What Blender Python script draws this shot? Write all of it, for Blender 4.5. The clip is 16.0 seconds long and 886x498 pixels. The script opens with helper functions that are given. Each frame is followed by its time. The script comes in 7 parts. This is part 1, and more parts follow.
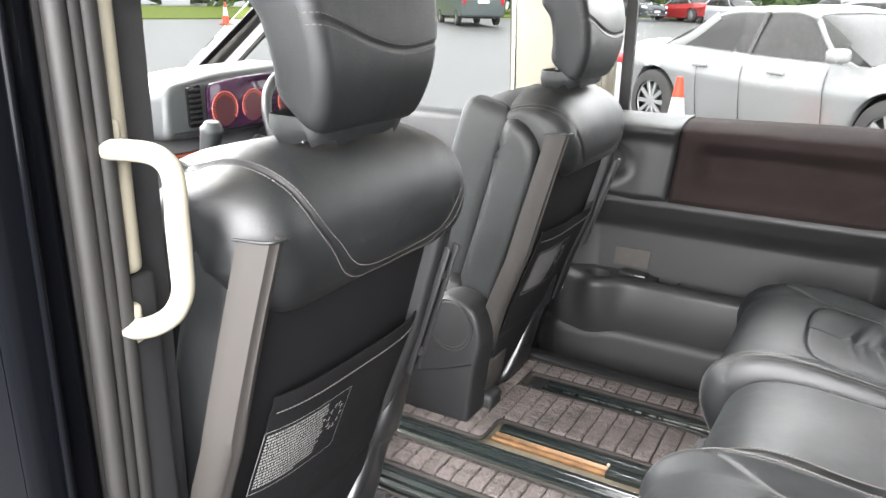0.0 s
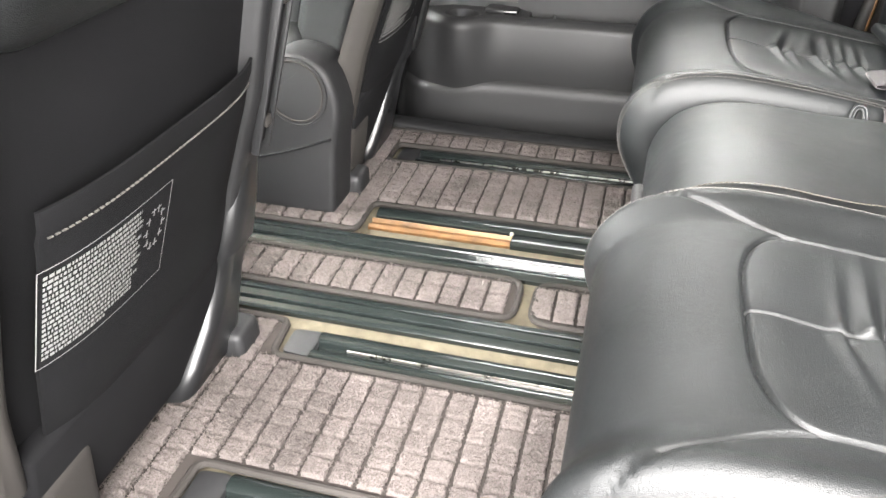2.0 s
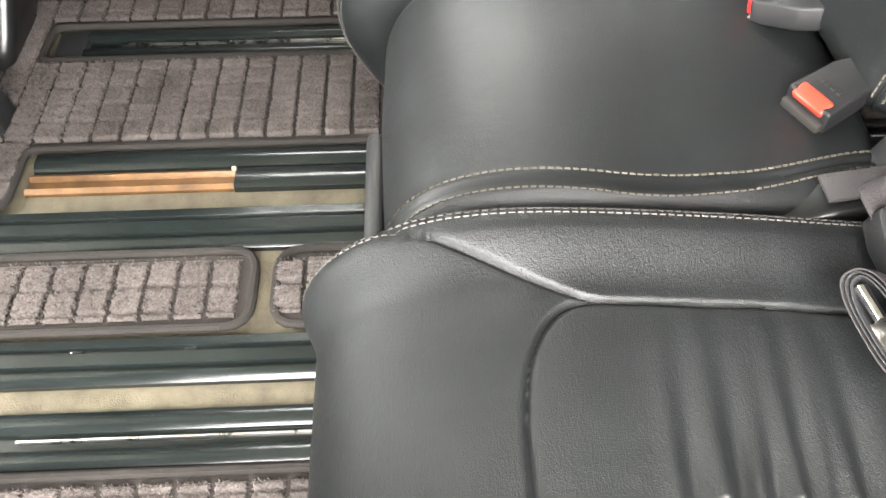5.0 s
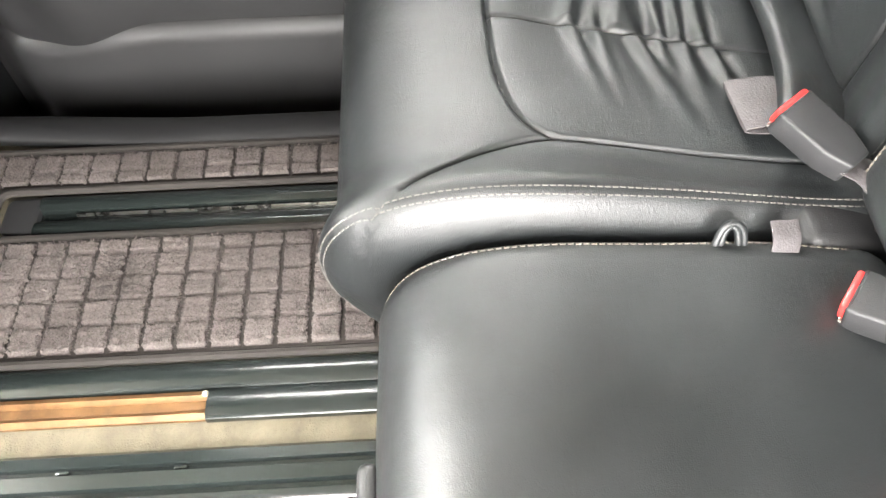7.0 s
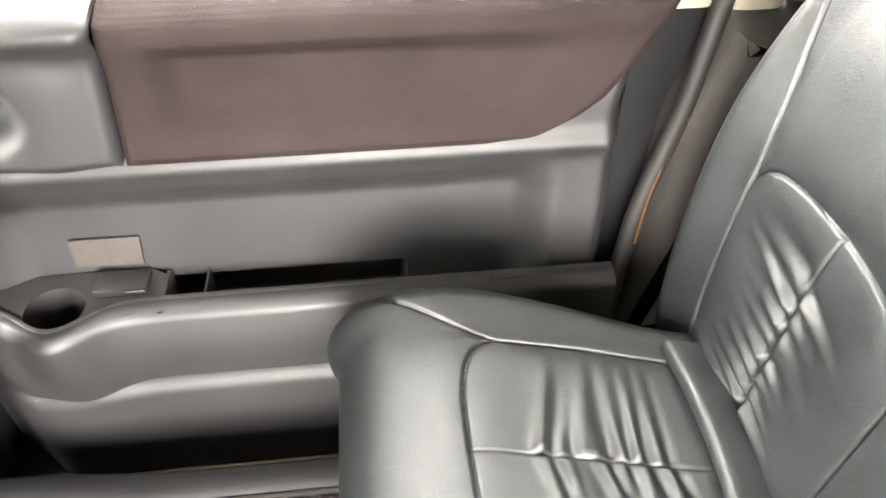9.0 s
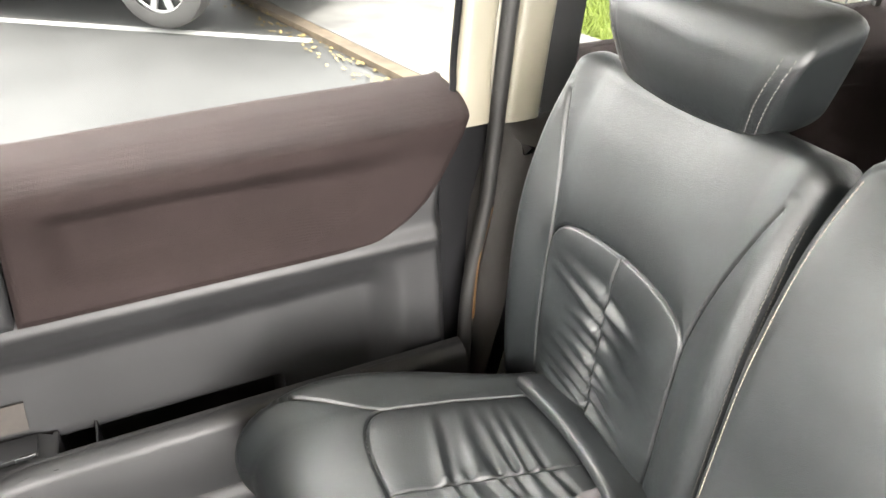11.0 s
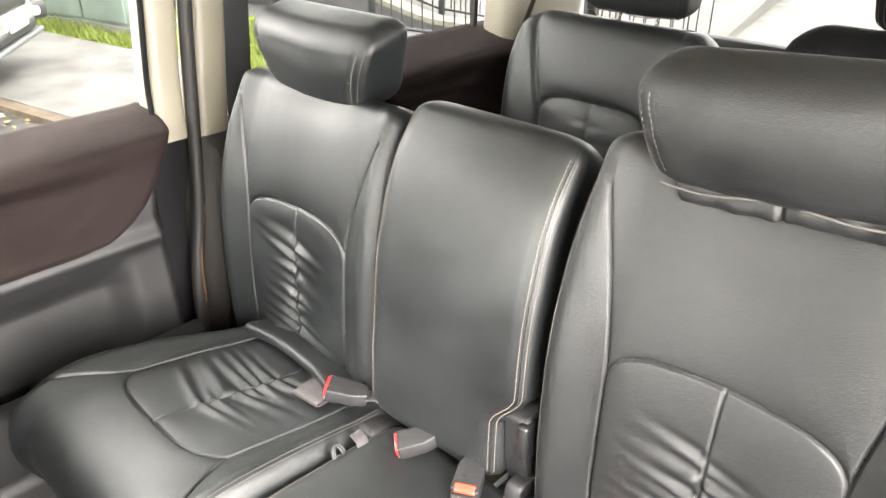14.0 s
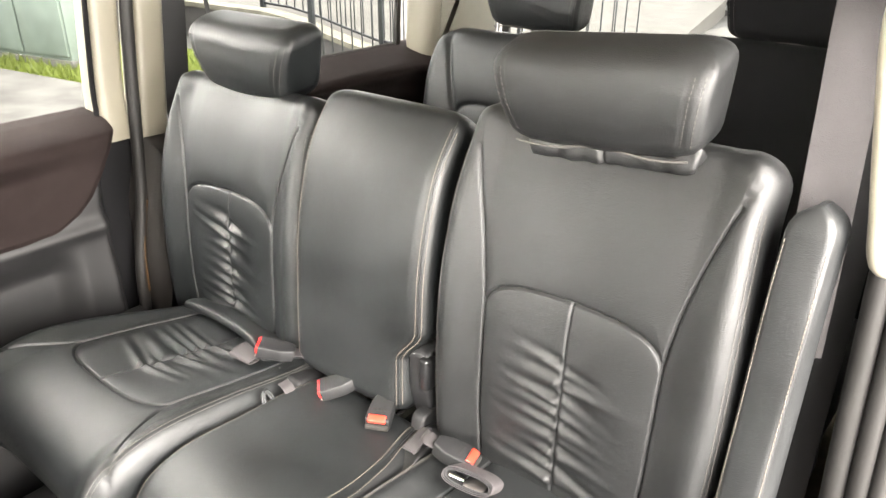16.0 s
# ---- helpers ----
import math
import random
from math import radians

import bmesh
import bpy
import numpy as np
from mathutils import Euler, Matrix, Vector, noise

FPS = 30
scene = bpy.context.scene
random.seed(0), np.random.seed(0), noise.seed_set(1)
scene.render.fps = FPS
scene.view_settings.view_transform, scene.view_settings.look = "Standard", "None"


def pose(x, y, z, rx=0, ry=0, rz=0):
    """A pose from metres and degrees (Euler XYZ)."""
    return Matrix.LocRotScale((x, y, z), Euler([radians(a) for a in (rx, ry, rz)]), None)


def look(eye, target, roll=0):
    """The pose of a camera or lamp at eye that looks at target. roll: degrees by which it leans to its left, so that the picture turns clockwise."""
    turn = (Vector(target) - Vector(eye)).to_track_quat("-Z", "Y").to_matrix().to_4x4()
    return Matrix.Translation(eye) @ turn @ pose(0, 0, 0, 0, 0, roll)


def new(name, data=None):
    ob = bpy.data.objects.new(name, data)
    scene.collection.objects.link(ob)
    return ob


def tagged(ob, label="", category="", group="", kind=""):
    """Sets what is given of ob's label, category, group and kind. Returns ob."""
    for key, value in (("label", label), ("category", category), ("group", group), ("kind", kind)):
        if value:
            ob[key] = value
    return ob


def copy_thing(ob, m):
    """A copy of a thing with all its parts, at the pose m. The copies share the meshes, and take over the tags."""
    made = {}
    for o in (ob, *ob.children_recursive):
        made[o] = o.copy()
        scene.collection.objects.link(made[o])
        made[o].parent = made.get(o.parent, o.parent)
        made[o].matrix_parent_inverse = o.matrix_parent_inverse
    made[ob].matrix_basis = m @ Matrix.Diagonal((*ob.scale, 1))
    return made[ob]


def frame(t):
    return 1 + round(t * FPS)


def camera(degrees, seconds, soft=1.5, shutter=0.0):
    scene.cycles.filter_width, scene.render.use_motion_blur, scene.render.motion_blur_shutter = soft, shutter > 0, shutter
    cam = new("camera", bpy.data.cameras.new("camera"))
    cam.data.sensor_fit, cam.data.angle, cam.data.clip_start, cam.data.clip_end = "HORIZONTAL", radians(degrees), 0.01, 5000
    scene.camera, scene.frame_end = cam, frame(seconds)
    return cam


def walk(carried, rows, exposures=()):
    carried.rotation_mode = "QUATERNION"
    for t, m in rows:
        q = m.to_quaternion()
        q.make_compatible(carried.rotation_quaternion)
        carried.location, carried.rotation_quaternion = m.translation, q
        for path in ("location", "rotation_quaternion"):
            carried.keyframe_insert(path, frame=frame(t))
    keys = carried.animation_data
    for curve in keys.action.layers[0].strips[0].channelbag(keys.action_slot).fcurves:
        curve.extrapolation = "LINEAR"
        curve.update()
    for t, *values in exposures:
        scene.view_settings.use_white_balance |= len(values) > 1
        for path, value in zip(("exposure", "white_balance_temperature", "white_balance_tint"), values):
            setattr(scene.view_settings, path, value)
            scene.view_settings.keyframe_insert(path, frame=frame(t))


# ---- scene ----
S = 0.9  # plan units to metres: every plan number below is multiplied by this
cam = camera(62.0, 16.0)
PATH = [
    (0, (0.058, -0.007, 1.51), (1.709, 0.937, 0.89), 1.0),
    (0.5, (0.106, 0.071, 1.47), (1.772, 0.971, 0.824), 0.8),
    (1, (0.2, 0.132, 1.419), (1.881, 0.944, 0.7), 0.4),
    (1.5, (0.268, 0.175, 1.36), (1.931, 0.812, 0.449), -0.1),
    (2, (0.341, 0.204, 1.29), (1.936, 0.64, 0.165), -0.5),
    (2.5, (0.424, 0.221, 1.24), (1.926, 0.464, -0.058), -0.4),
    (3, (0.485, 0.19, 1.215), (1.888, 0.295, -0.206), -0.4),
    (3.5, (0.58, 0.184, 1.207), (1.916, 0.185, -0.282), 0.6),
    (3.7, (0.614, 0.179, 1.211), (1.93, 0.15, -0.295), 1.1),
    (5.8, (1.001, 0.098, 1.298), (2.126, 0.075, -0.355), -1.5),
    (6, (1.033, 0.096, 1.298), (2.162, 0.072, -0.353), -1.4),
    (6.5, (1.127, 0.105, 1.301), (2.249, 0.077, -0.354), -1.5),
    (7, (1.211, 0.113, 1.328), (2.342, 0.072, -0.321), -1.1),
    (7.5, (1.281, 0.105, 1.383), (2.455, 0.051, -0.236), -0.5),
    (7.7, (1.309, 0.095, 1.408), (2.507, 0.049, -0.193), -0.9),
    (8, (1.341, 0.104, 1.445), (2.581, 0.043, -0.124), -0.4),
    (8.5, (1.375, 0.116, 1.538), (2.719, 0.021, 0.06), 0.0),
    (9, (1.388, 0.122, 1.608), (2.834, -0.033, 0.235), 0.0),
    (9.2, (1.392, 0.121, 1.635), (2.871, -0.058, 0.301), -0.2),
    (11.3, (1.134, 0.274, 1.679), (2.66, -0.522, 0.662), -0.5),
    (11.5, (1.099, 0.28, 1.684), (2.598, -0.586, 0.683), -0.1),
    (12, (1.024, 0.313, 1.695), (2.454, -0.683, 0.714), -0.2),
    (12.5, (0.966, 0.336, 1.709), (2.335, -0.751, 0.738), -0.5),
    (13, (0.909, 0.366, 1.71), (2.223, -0.795, 0.749), -0.4),
    (13.5, (0.835, 0.392, 1.722), (2.093, -0.835, 0.768), -0.3),
    (14, (0.767, 0.427, 1.721), (1.981, -0.854, 0.78), -0.2),
    (14.5, (0.702, 0.462, 1.712), (1.884, -0.86, 0.786), -0.1),
    (15, (0.639, 0.497, 1.708), (1.801, -0.856, 0.801), 0.1),
    (15.5, (0.587, 0.517, 1.704), (1.737, -0.862, 0.824), 0.2),
    (16, (0.539, 0.558, 1.7), (1.683, -0.841, 0.843), 0.2),
]
EXPOSURES = [(0.0, 1.65, 6250, 13), (1.0, 1.77, 6300, 15), (1.5, 1.92, 6350, 13), (2.0, 2.15, 6450, 12), (2.5, 1.97, 6550, 10), (3.0, 1.72, 6550, 10), (3.5, 1.68, 6550, 10), (6.0, 2.2, 6500, 12),
             (7.0, 2.75, 6550, 12), (8.0, 3.15, 6700, 12), (9.0, 3.55, 6800, 13), (10.2, 3.05, 6700, 12), (11.5, 2.85, 6600, 12), (12.5, 2.7, 6600, 12), (14.5, 2.62, 6800, 13), (16.0, 2.45, 6850, 13)]
walk(cam, [(t, look(Vector(eye) * S, Vector(target) * S, roll)) for t, eye, target, roll in PATH], EXPOSURES)

# ---- light: bright overcast sky, weak wide sun ----
world = bpy.data.worlds.new("overcast_sky")
scene.world = world
world.use_nodes = True
wn = world.node_tree.nodes
wbg = wn["Background"]
sky = wn.new("ShaderNodeTexSky")
sky.sky_type = 'NISHITA'
sky.sun_disc = False
sky.sun_elevation = radians(52)
sky.sun_rotation = radians(235)
sky.air_density = 1.0
sky.dust_density = 6.0
sky.ozone_density = 1.0
soft_mix = wn.new("ShaderNodeMix")
soft_mix.data_type = 'RGBA'
soft_mix.inputs[0].default_value = 0.8
soft_mix.inputs[7].default_value = (30.0, 29.6, 28.8, 1)
world.node_tree.links.new(sky.outputs[0], soft_mix.inputs[6])
world.node_tree.links.new(soft_mix.outputs[2], wbg.inputs[0])
wbg.inputs[1].default_value = 0.078

sun_data = bpy.data.lights.new("sun", 'SUN')
sun_data.energy = 1.5
sun_data.angle = radians(14)
sun_data.color = (1.0, 0.96, 0.9)
sun = new("sun", sun_data)
sun.matrix_world = look((-6, -2, 9), (0, 0, 0))


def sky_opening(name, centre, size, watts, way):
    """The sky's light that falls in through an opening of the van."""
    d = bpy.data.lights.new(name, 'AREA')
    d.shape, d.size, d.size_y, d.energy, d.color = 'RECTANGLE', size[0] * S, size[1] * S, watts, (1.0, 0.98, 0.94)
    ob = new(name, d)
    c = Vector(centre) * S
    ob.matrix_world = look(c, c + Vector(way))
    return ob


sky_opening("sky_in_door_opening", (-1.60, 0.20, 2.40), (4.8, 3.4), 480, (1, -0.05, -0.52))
sky_opening("sky_in_front_window", (0.47, 1.45, 1.46), (0.8, 0.5), 3, (1, 0, -0.12))
sky_opening("sky_in_right_window", (2.82, 0.25, 1.98), (1.1, 0.7), 18, (-1, -0.1, -0.85))
sky_opening("sky_in_windscreen", (1.5, 2.55, 2.10), (1.5, 0.7), 75, (0, -1, -0.55))

# ---- materials ----
def material(name, base, rough=0.5, metal=0.0, spec=0.5, bump=0.0, bump_scale=200.0, vary=0.0, vary_scale=6.0,
             tint=None, coat=0.0, voronoi=False, rough_vary=0.0, bump_depth=0.0012, dents=0.0, dent_scale=28.0):
    """A surface with a fine relief and slow changes of tone, in real-world size."""
    m = bpy.data.materials.new(name)
    m.use_nodes = True
    nt = m.node_tree
    b = nt.nodes["Principled BSDF"]
    b.inputs["Base Color"].default_value = (*base, 1)
    b.inputs["Roughness"].default_value = rough
    b.inputs["Metallic"].default_value = metal
    b.inputs["Specular IOR Level"].default_value = spec
    b.inputs["Coat Weight"].default_value = coat
    co = nt.nodes.new("ShaderNodeTexCoord")
    if vary > 0 or rough_vary > 0:
        n = nt.nodes.new("ShaderNodeTexNoise")
        n.inputs["Scale"].default_value = vary_scale
        n.inputs["Detail"].default_value = 6
        n.inputs["Roughness"].default_value = 0.62
        nt.links.new(co.outputs["Object"], n.inputs["Vector"])
        if vary > 0:
            mix = nt.nodes.new("ShaderNodeMix")
            mix.data_type = 'RGBA'
            far = tint if tint else tuple(c * (1 - vary) for c in base)
            near = tuple(min(1, c * (1 + vary)) for c in base)
            mix.inputs[6].default_value = (*far, 1)
            mix.inputs[7].default_value = (*near, 1)
            ramp = nt.nodes.new("ShaderNodeMapRange")
            ramp.inputs[1].default_value, ramp.inputs[2].default_value = 0.3, 0.7
            nt.links.new(n.outputs[0], ramp.inputs[0])
            nt.links.new(ramp.outputs[0], mix.inputs[0])
            nt.links.new(mix.outputs[2], b.inputs["Base Color"])
        if rough_vary > 0:
            rr = nt.nodes.new("ShaderNodeMapRange")
            rr.inputs[1].default_value, rr.inputs[2].default_value = 0.25, 0.75
            rr.inputs[3].default_value, rr.inputs[4].default_value = rough - rough_vary, rough + rough_vary
            nt.links.new(n.outputs[0], rr.inputs[0])
            nt.links.new(rr.outputs[0], b.inputs["Roughness"])
    if bump > 0:
        if voronoi:
            f = nt.nodes.new("ShaderNodeTexVoronoi")
            f.feature = 'DISTANCE_TO_EDGE'
            f.inputs["Scale"].default_value = bump_scale
        else:
            f = nt.nodes.new("ShaderNodeTexNoise")
            f.inputs["Scale"].default_value = bump_scale
            f.inputs["Detail"].default_value = 3
        nt.links.new(co.outputs["Object"], f.inputs["Vector"])
        bp = nt.nodes.new("ShaderNodeBump")
        bp.inputs["Strength"].default_value = bump
        bp.inputs["Distance"].default_value = bump_depth
        nt.links.new(f.outputs[0], bp.inputs["Height"])
        if dents > 0:
            dn = nt.nodes.new("ShaderNodeTexNoise")
            dn.inputs["Scale"].default_value = dent_scale
            dn.inputs["Detail"].default_value = 4
            dn.inputs["Roughness"].default_value = 0.6
            dn.inputs["Distortion"].default_value = 0.8
            mp = nt.nodes.new("ShaderNodeMapping")
            mp.inputs["Scale"].default_value = (1.9, 1.2, 0.6)
            nt.links.new(co.outputs["Object"], mp.inputs["Vector"])
            nt.links.new(mp.outputs[0], dn.inputs["Vector"])
            b2 = nt.nodes.new("ShaderNodeBump")
            b2.inputs["Strength"].default_value = dents
            b2.inputs["Distance"].default_value = 0.0035
            nt.links.new(dn.outputs[0], b2.inputs["Height"])
            nt.links.new(b2.outputs[0], bp.inputs["Normal"])
        nt.links.new(bp.outputs[0], b.inputs["Normal"])
    return m


def leather(name, base, rough, spec, pebble=0.5, creases=0.5, dents=0.3, vary=0.3, rough_vary=0.08):
    """Hide with a pebbled grain, fine cracks that run across it, soft dents and rubbed patches."""
    m = material(name, base, rough, spec=spec, vary=vary, vary_scale=6, rough_vary=rough_vary)
    nt = m.node_tree
    b = nt.nodes["Principled BSDF"]
    co = nt.nodes.new("ShaderNodeTexCoord")

    def bump(height, strength, distance, under=None):
        n = nt.nodes.new("ShaderNodeBump")
        n.inputs["Strength"].default_value, n.inputs["Distance"].default_value = strength, distance
        nt.links.new(height, n.inputs["Height"])
        if under is not None:
            nt.links.new(under, n.inputs["Normal"])
        return n.outputs[0]

    def stretched(x, y, z):
        n = nt.nodes.new("ShaderNodeMapping")
        n.inputs["Scale"].default_value = (x, y, z)
        nt.links.new(co.outputs["Object"], n.inputs["Vector"])
        return n.outputs[0]

    soft = nt.nodes.new("ShaderNodeTexNoise")
    soft.inputs["Scale"].default_value, soft.inputs["Detail"].default_value = 20, 3
    nt.links.new(stretched(1.2, 1.0, 0.7), soft.inputs["Vector"])
    top = bump(soft.outputs[0], dents, 0.006)
    crack = nt.nodes.new("ShaderNodeTexNoise")
    crack.inputs["Scale"].default_value, crack.inputs["Detail"].default_value = 260, 3
    crack.inputs["Distortion"].default_value = 0.9
    nt.links.new(stretched(0.45, 1.1, 1.1), crack.inputs["Vector"])
    mid = nt.nodes.new("ShaderNodeMath")
    mid.operation = 'SUBTRACT'
    mid.inputs[1].default_value = 0.5
    nt.links.new(crack.outputs[0], mid.inputs[0])
    size = nt.nodes.new("ShaderNodeMath")
    size.operation = 'ABSOLUTE'
    nt.links.new(mid.outputs[0], size.inputs[0])
    line = nt.nodes.new("ShaderNodeMapRange")
    line.inputs[1].default_value, line.inputs[2].default_value = 0.0, 0.16
    nt.links.new(size.outputs[0], line.inputs[0])
    top = bump(line.outputs[0], creases, 0.0006, top)
    cell = nt.nodes.new("ShaderNodeTexVoronoi")
    cell.feature = 'DISTANCE_TO_EDGE'
    cell.inputs["Scale"].default_value = 640
    nt.links.new(co.outputs["Object"], cell.inputs["Vector"])
    top = bump(cell.outputs[0], pebble, 0.0016, top)
    nt.links.new(top, b.inputs["Normal"])
    return m


LEATHER = leather("black_leather", (0.0054, 0.0065, 0.0069), 0.425, 0.46, 0.26, 0.20, 0.16)
LEATHER_OLD = leather("worn_black_leather", (0.0066, 0.0071, 0.0073), 0.455, 0.44, 0.36, 0.32, 0.18)
SEAT_HIDE = leather("creased_black_leather", (0.0064, 0.0072, 0.0075), 0.47, 0.38, 0.26, 0.24, 0.18)
SMOOTH_HIDE = leather("smooth_black_leather", (0.0054, 0.0063, 0.0066), 0.44, 0.44, 0.15, 0.12, 0.18, 0.40, 0.09)
THREAD = material("pale_thread", (0.085, 0.072, 0.058), 0.7)
DARK_THREAD = material("dark_thread", (0.050, 0.046, 0.042), 0.7)
PLASTIC = material("black_grained_plastic", (0.0068, 0.0069, 0.0075), 0.57, spec=0.4, bump=0.25, bump_scale=900, vary=0.15, vary_scale=4, rough_vary=0.05)
LINING = material("grained_door_plastic", (0.0088, 0.0088, 0.0092), 0.56, spec=0.42, bump=0.28, bump_scale=900, vary=0.20, vary_scale=7, rough_vary=0.07)
GREY_PLASTIC = material("grey_plastic", (0.0175, 0.0156, 0.0140), 0.72, spec=0.3, bump=0.2, bump_scale=900, vary=0.12, vary_scale=4)
GLOSS_BLACK = material("gloss_black_paint", (0.0016, 0.0018, 0.0024), 0.14, spec=0.06, rough_vary=0.05, vary_scale=9)
GLOSS_PLASTIC = material("smooth_black_plastic", (0.0068, 0.0070, 0.0074), 0.30, spec=0.5, vary=0.15, vary_scale=6, rough_vary=0.06)
RUBBER = material("black_rubber", (0.0085, 0.0080, 0.0074), 0.62, spec=0.35, bump=0.15, bump_scale=300, vary=0.2)
RAIL_BLACK = material("black_painted_rail", (0.0070, 0.0092, 0.0088), 0.20, spec=0.55, vary=0.12, vary_scale=7, rough_vary=0.08, bump=0.06, bump_scale=150)
STEEL = material("worn_steel", (0.55, 0.53, 0.50), 0.3, metal=1.0, vary=0.25, vary_scale=30, rough_vary=0.1)
BRASS = material("yellow_zinc_steel", (0.085, 0.042, 0.014), 0.45, metal=0.4, vary=0.55, vary_scale=22, rough_vary=0.1)
CREAM = material("cream_trim_plastic", (0.152, 0.140, 0.106), 0.5, bump=0.12, bump_scale=800, vary=0.05)
CREAM_GLOSS = material("cream_handle_plastic", (0.215, 0.200, 0.158), 0.34, vary=0.04)
FABRIC = material("brown_door_fabric", (0.0140, 0.0102, 0.0097), 0.85, spec=0.06, bump=0.8, bump_scale=700, vary=0.18, vary_scale=9)
fab = FABRIC.node_tree
rib_tex = fab.nodes.new("ShaderNodeTexWave")
rib_tex.bands_direction = 'Z'
rib_tex.inputs["Scale"].default_value = 80
rib_tex.inputs["Distortion"].default_value = 0.6
rib_pos = fab.nodes.new("ShaderNodeTexCoord")
rib_bump = fab.nodes.new("ShaderNodeBump")
rib_bump.inputs["Strength"].default_value = 0.16
rib_bump.inputs["Distance"].default_value = 0.0012
fab.links.new(rib_pos.outputs["Object"], rib_tex.inputs["Vector"])
fab.links.new(rib_tex.outputs["Fac"], rib_bump.inputs["Height"])
fab.links.new(rib_bump.outputs[0], [n for n in fab.nodes if n.type == 'BUMP' and n != rib_bump][0].inputs["Normal"])
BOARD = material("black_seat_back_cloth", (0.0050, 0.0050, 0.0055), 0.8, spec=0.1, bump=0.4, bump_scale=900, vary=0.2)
WEBBING = material("grey_belt_webbing", (0.0235, 0.0205, 0.0215), 0.72, bump=0.5, bump_scale=600, vary=0.12, vary_scale=20)
BELT_BLACK = material("black_belt_webbing", (0.014, 0.014, 0.015), 0.65, bump=0.4, bump_scale=600, vary=0.1)
RED = material("red_button", (0.42, 0.012, 0.010), 0.35)
ORANGE = material("orange_red_button", (0.38, 0.026, 0.013), 0.35)
CARPET_BASE = material("beige_floor_carpet", (0.080, 0.070, 0.050), 0.95, spec=0.1, bump=1.0, bump_scale=500, vary=0.3, vary_scale=25)
HEADLINER = material("cream_headliner", (0.62, 0.56, 0.45), 0.9, bump=0.3, bump_scale=500)
WHITE_INK = material("white_print", (0.16, 0.16, 0.155), 0.6)
CHROME = material("chrome", (0.85, 0.85, 0.85), 0.08, metal=1.0)


def carpet_material(name, base):
    m = material(name, base, 1.0, spec=0.02, bump=1.0, bump_scale=700, vary=0.3, vary_scale=8, bump_depth=0.004)
    nt = m.node_tree
    b = nt.nodes["Principled BSDF"]
    b.inputs["Sheen Weight"].default_value = 0.0
    src = b.inputs["Base Color"].links[0].from_socket
    geo = nt.nodes.new("ShaderNodeNewGeometry")
    fine = nt.nodes.new("ShaderNodeTexNoise")
    fine.inputs["Scale"].default_value = 420
    co = nt.nodes.new("ShaderNodeTexCoord")
    nt.links.new(co.outputs["Object"], fine.inputs["Vector"])
    add = nt.nodes.new("ShaderNodeMath")
    add.operation = 'ADD'
    tame = nt.nodes.new("ShaderNodeMath")
    tame.operation = 'MULTIPLY'
    tame.inputs[1].default_value = 0.25
    nt.links.new(geo.outputs["Random Per Island"], tame.inputs[0])
    nt.links.new(tame.outputs[0], add.inputs[0])
    nt.links.new(fine.outputs[0], add.inputs[1])
    rng = nt.nodes.new("ShaderNodeMapRange")
    rng.inputs[1].default_value, rng.inputs[2].default_value = 0.25, 1.0
    rng.inputs[3].default_value, rng.inputs[4].default_value = 0.50, 1.45
    nt.links.new(add.outputs[0], rng.inputs[0])
    mul = nt.nodes.new("ShaderNodeMix")
    mul.data_type, mul.blend_type = 'RGBA', 'MULTIPLY'
    mul.inputs[0].default_value = 1.0
    nt.links.new(src, mul.inputs[6])
    nt.links.new(rng.outputs[0], mul.inputs[7])
    nt.links.new(mul.outputs[2], b.inputs["Base Color"])
    return m


PILE = carpet_material("grey_brown_mat_pile", (0.108, 0.094, 0.089))
MAT_BACKING = material("dark_mat_backing", (0.030, 0.026, 0.024), 0.95, spec=0.1, bump=0.8, bump_scale=500, vary=0.2)
MAT_BINDING = material("mat_binding_tape", (0.021, 0.019, 0.0175), 0.9, spec=0.1, bump=0.8, bump_scale=500, vary=0.2)


def glass_material(name, tint):
    m = bpy.data.materials.new(name)
    m.use_nodes = True
    b = m.node_tree.nodes["Principled BSDF"]
    b.inputs["Base Color"].default_value = (*tint, 1)
    b.inputs["Transmission Weight"].default_value = 1.0
    b.inputs["Roughness"].default_value = 0.0
    b.inputs["IOR"].default_value = 1.08
    return m


GLASS = glass_material("tinted_car_glass", (0.62, 0.645, 0.63))
# Dark glass for one unseen pane, added to block light.
DARK_GLASS = glass_material("light_blocking_glass", (0.12, 0.125, 0.12))


# ---- mesh helpers (plan units in, metres out) ----
def link(name, me, mat, parent=None, label="", smooth=True, sharp=None):
    if mat is not None:
        me.materials.append(mat)
    if smooth:
        me.polygons.foreach_set("use_smooth", [True] * len(me.polygons))
        if sharp:
            me.set_sharp_from_angle(angle=radians(sharp))
    ob = new(name, me)
    if parent is not None:
        ob.parent = parent
        ob.matrix_parent_inverse = parent.matrix_basis.inverted()
    if label:
        tagged(ob, label=label)
    return ob


def raw(name, verts, faces, mat, parent=None, label="", smooth=True, sharp=40):
    me = bpy.data.meshes.new(name)
    v = np.asarray(verts, float) * S
    me.from_pydata(v.tolist(), [], [tuple(int(i) for i in f) for f in faces])
    me.validate()
    me.update()
    return link(name, me, mat, parent, label, smooth, sharp)


def part(name, bm, mat, parent=None, label="", smooth=True, sharp=40):
    bmesh.ops.scale(bm, vec=(S, S, S), verts=bm.verts)
    bmesh.ops.recalc_face_normals(bm, faces=bm.faces)
    me = bpy.data.meshes.new(name)
    bm.to_mesh(me)
    bm.free()
    return link(name, me, mat, parent, label, smooth, sharp)


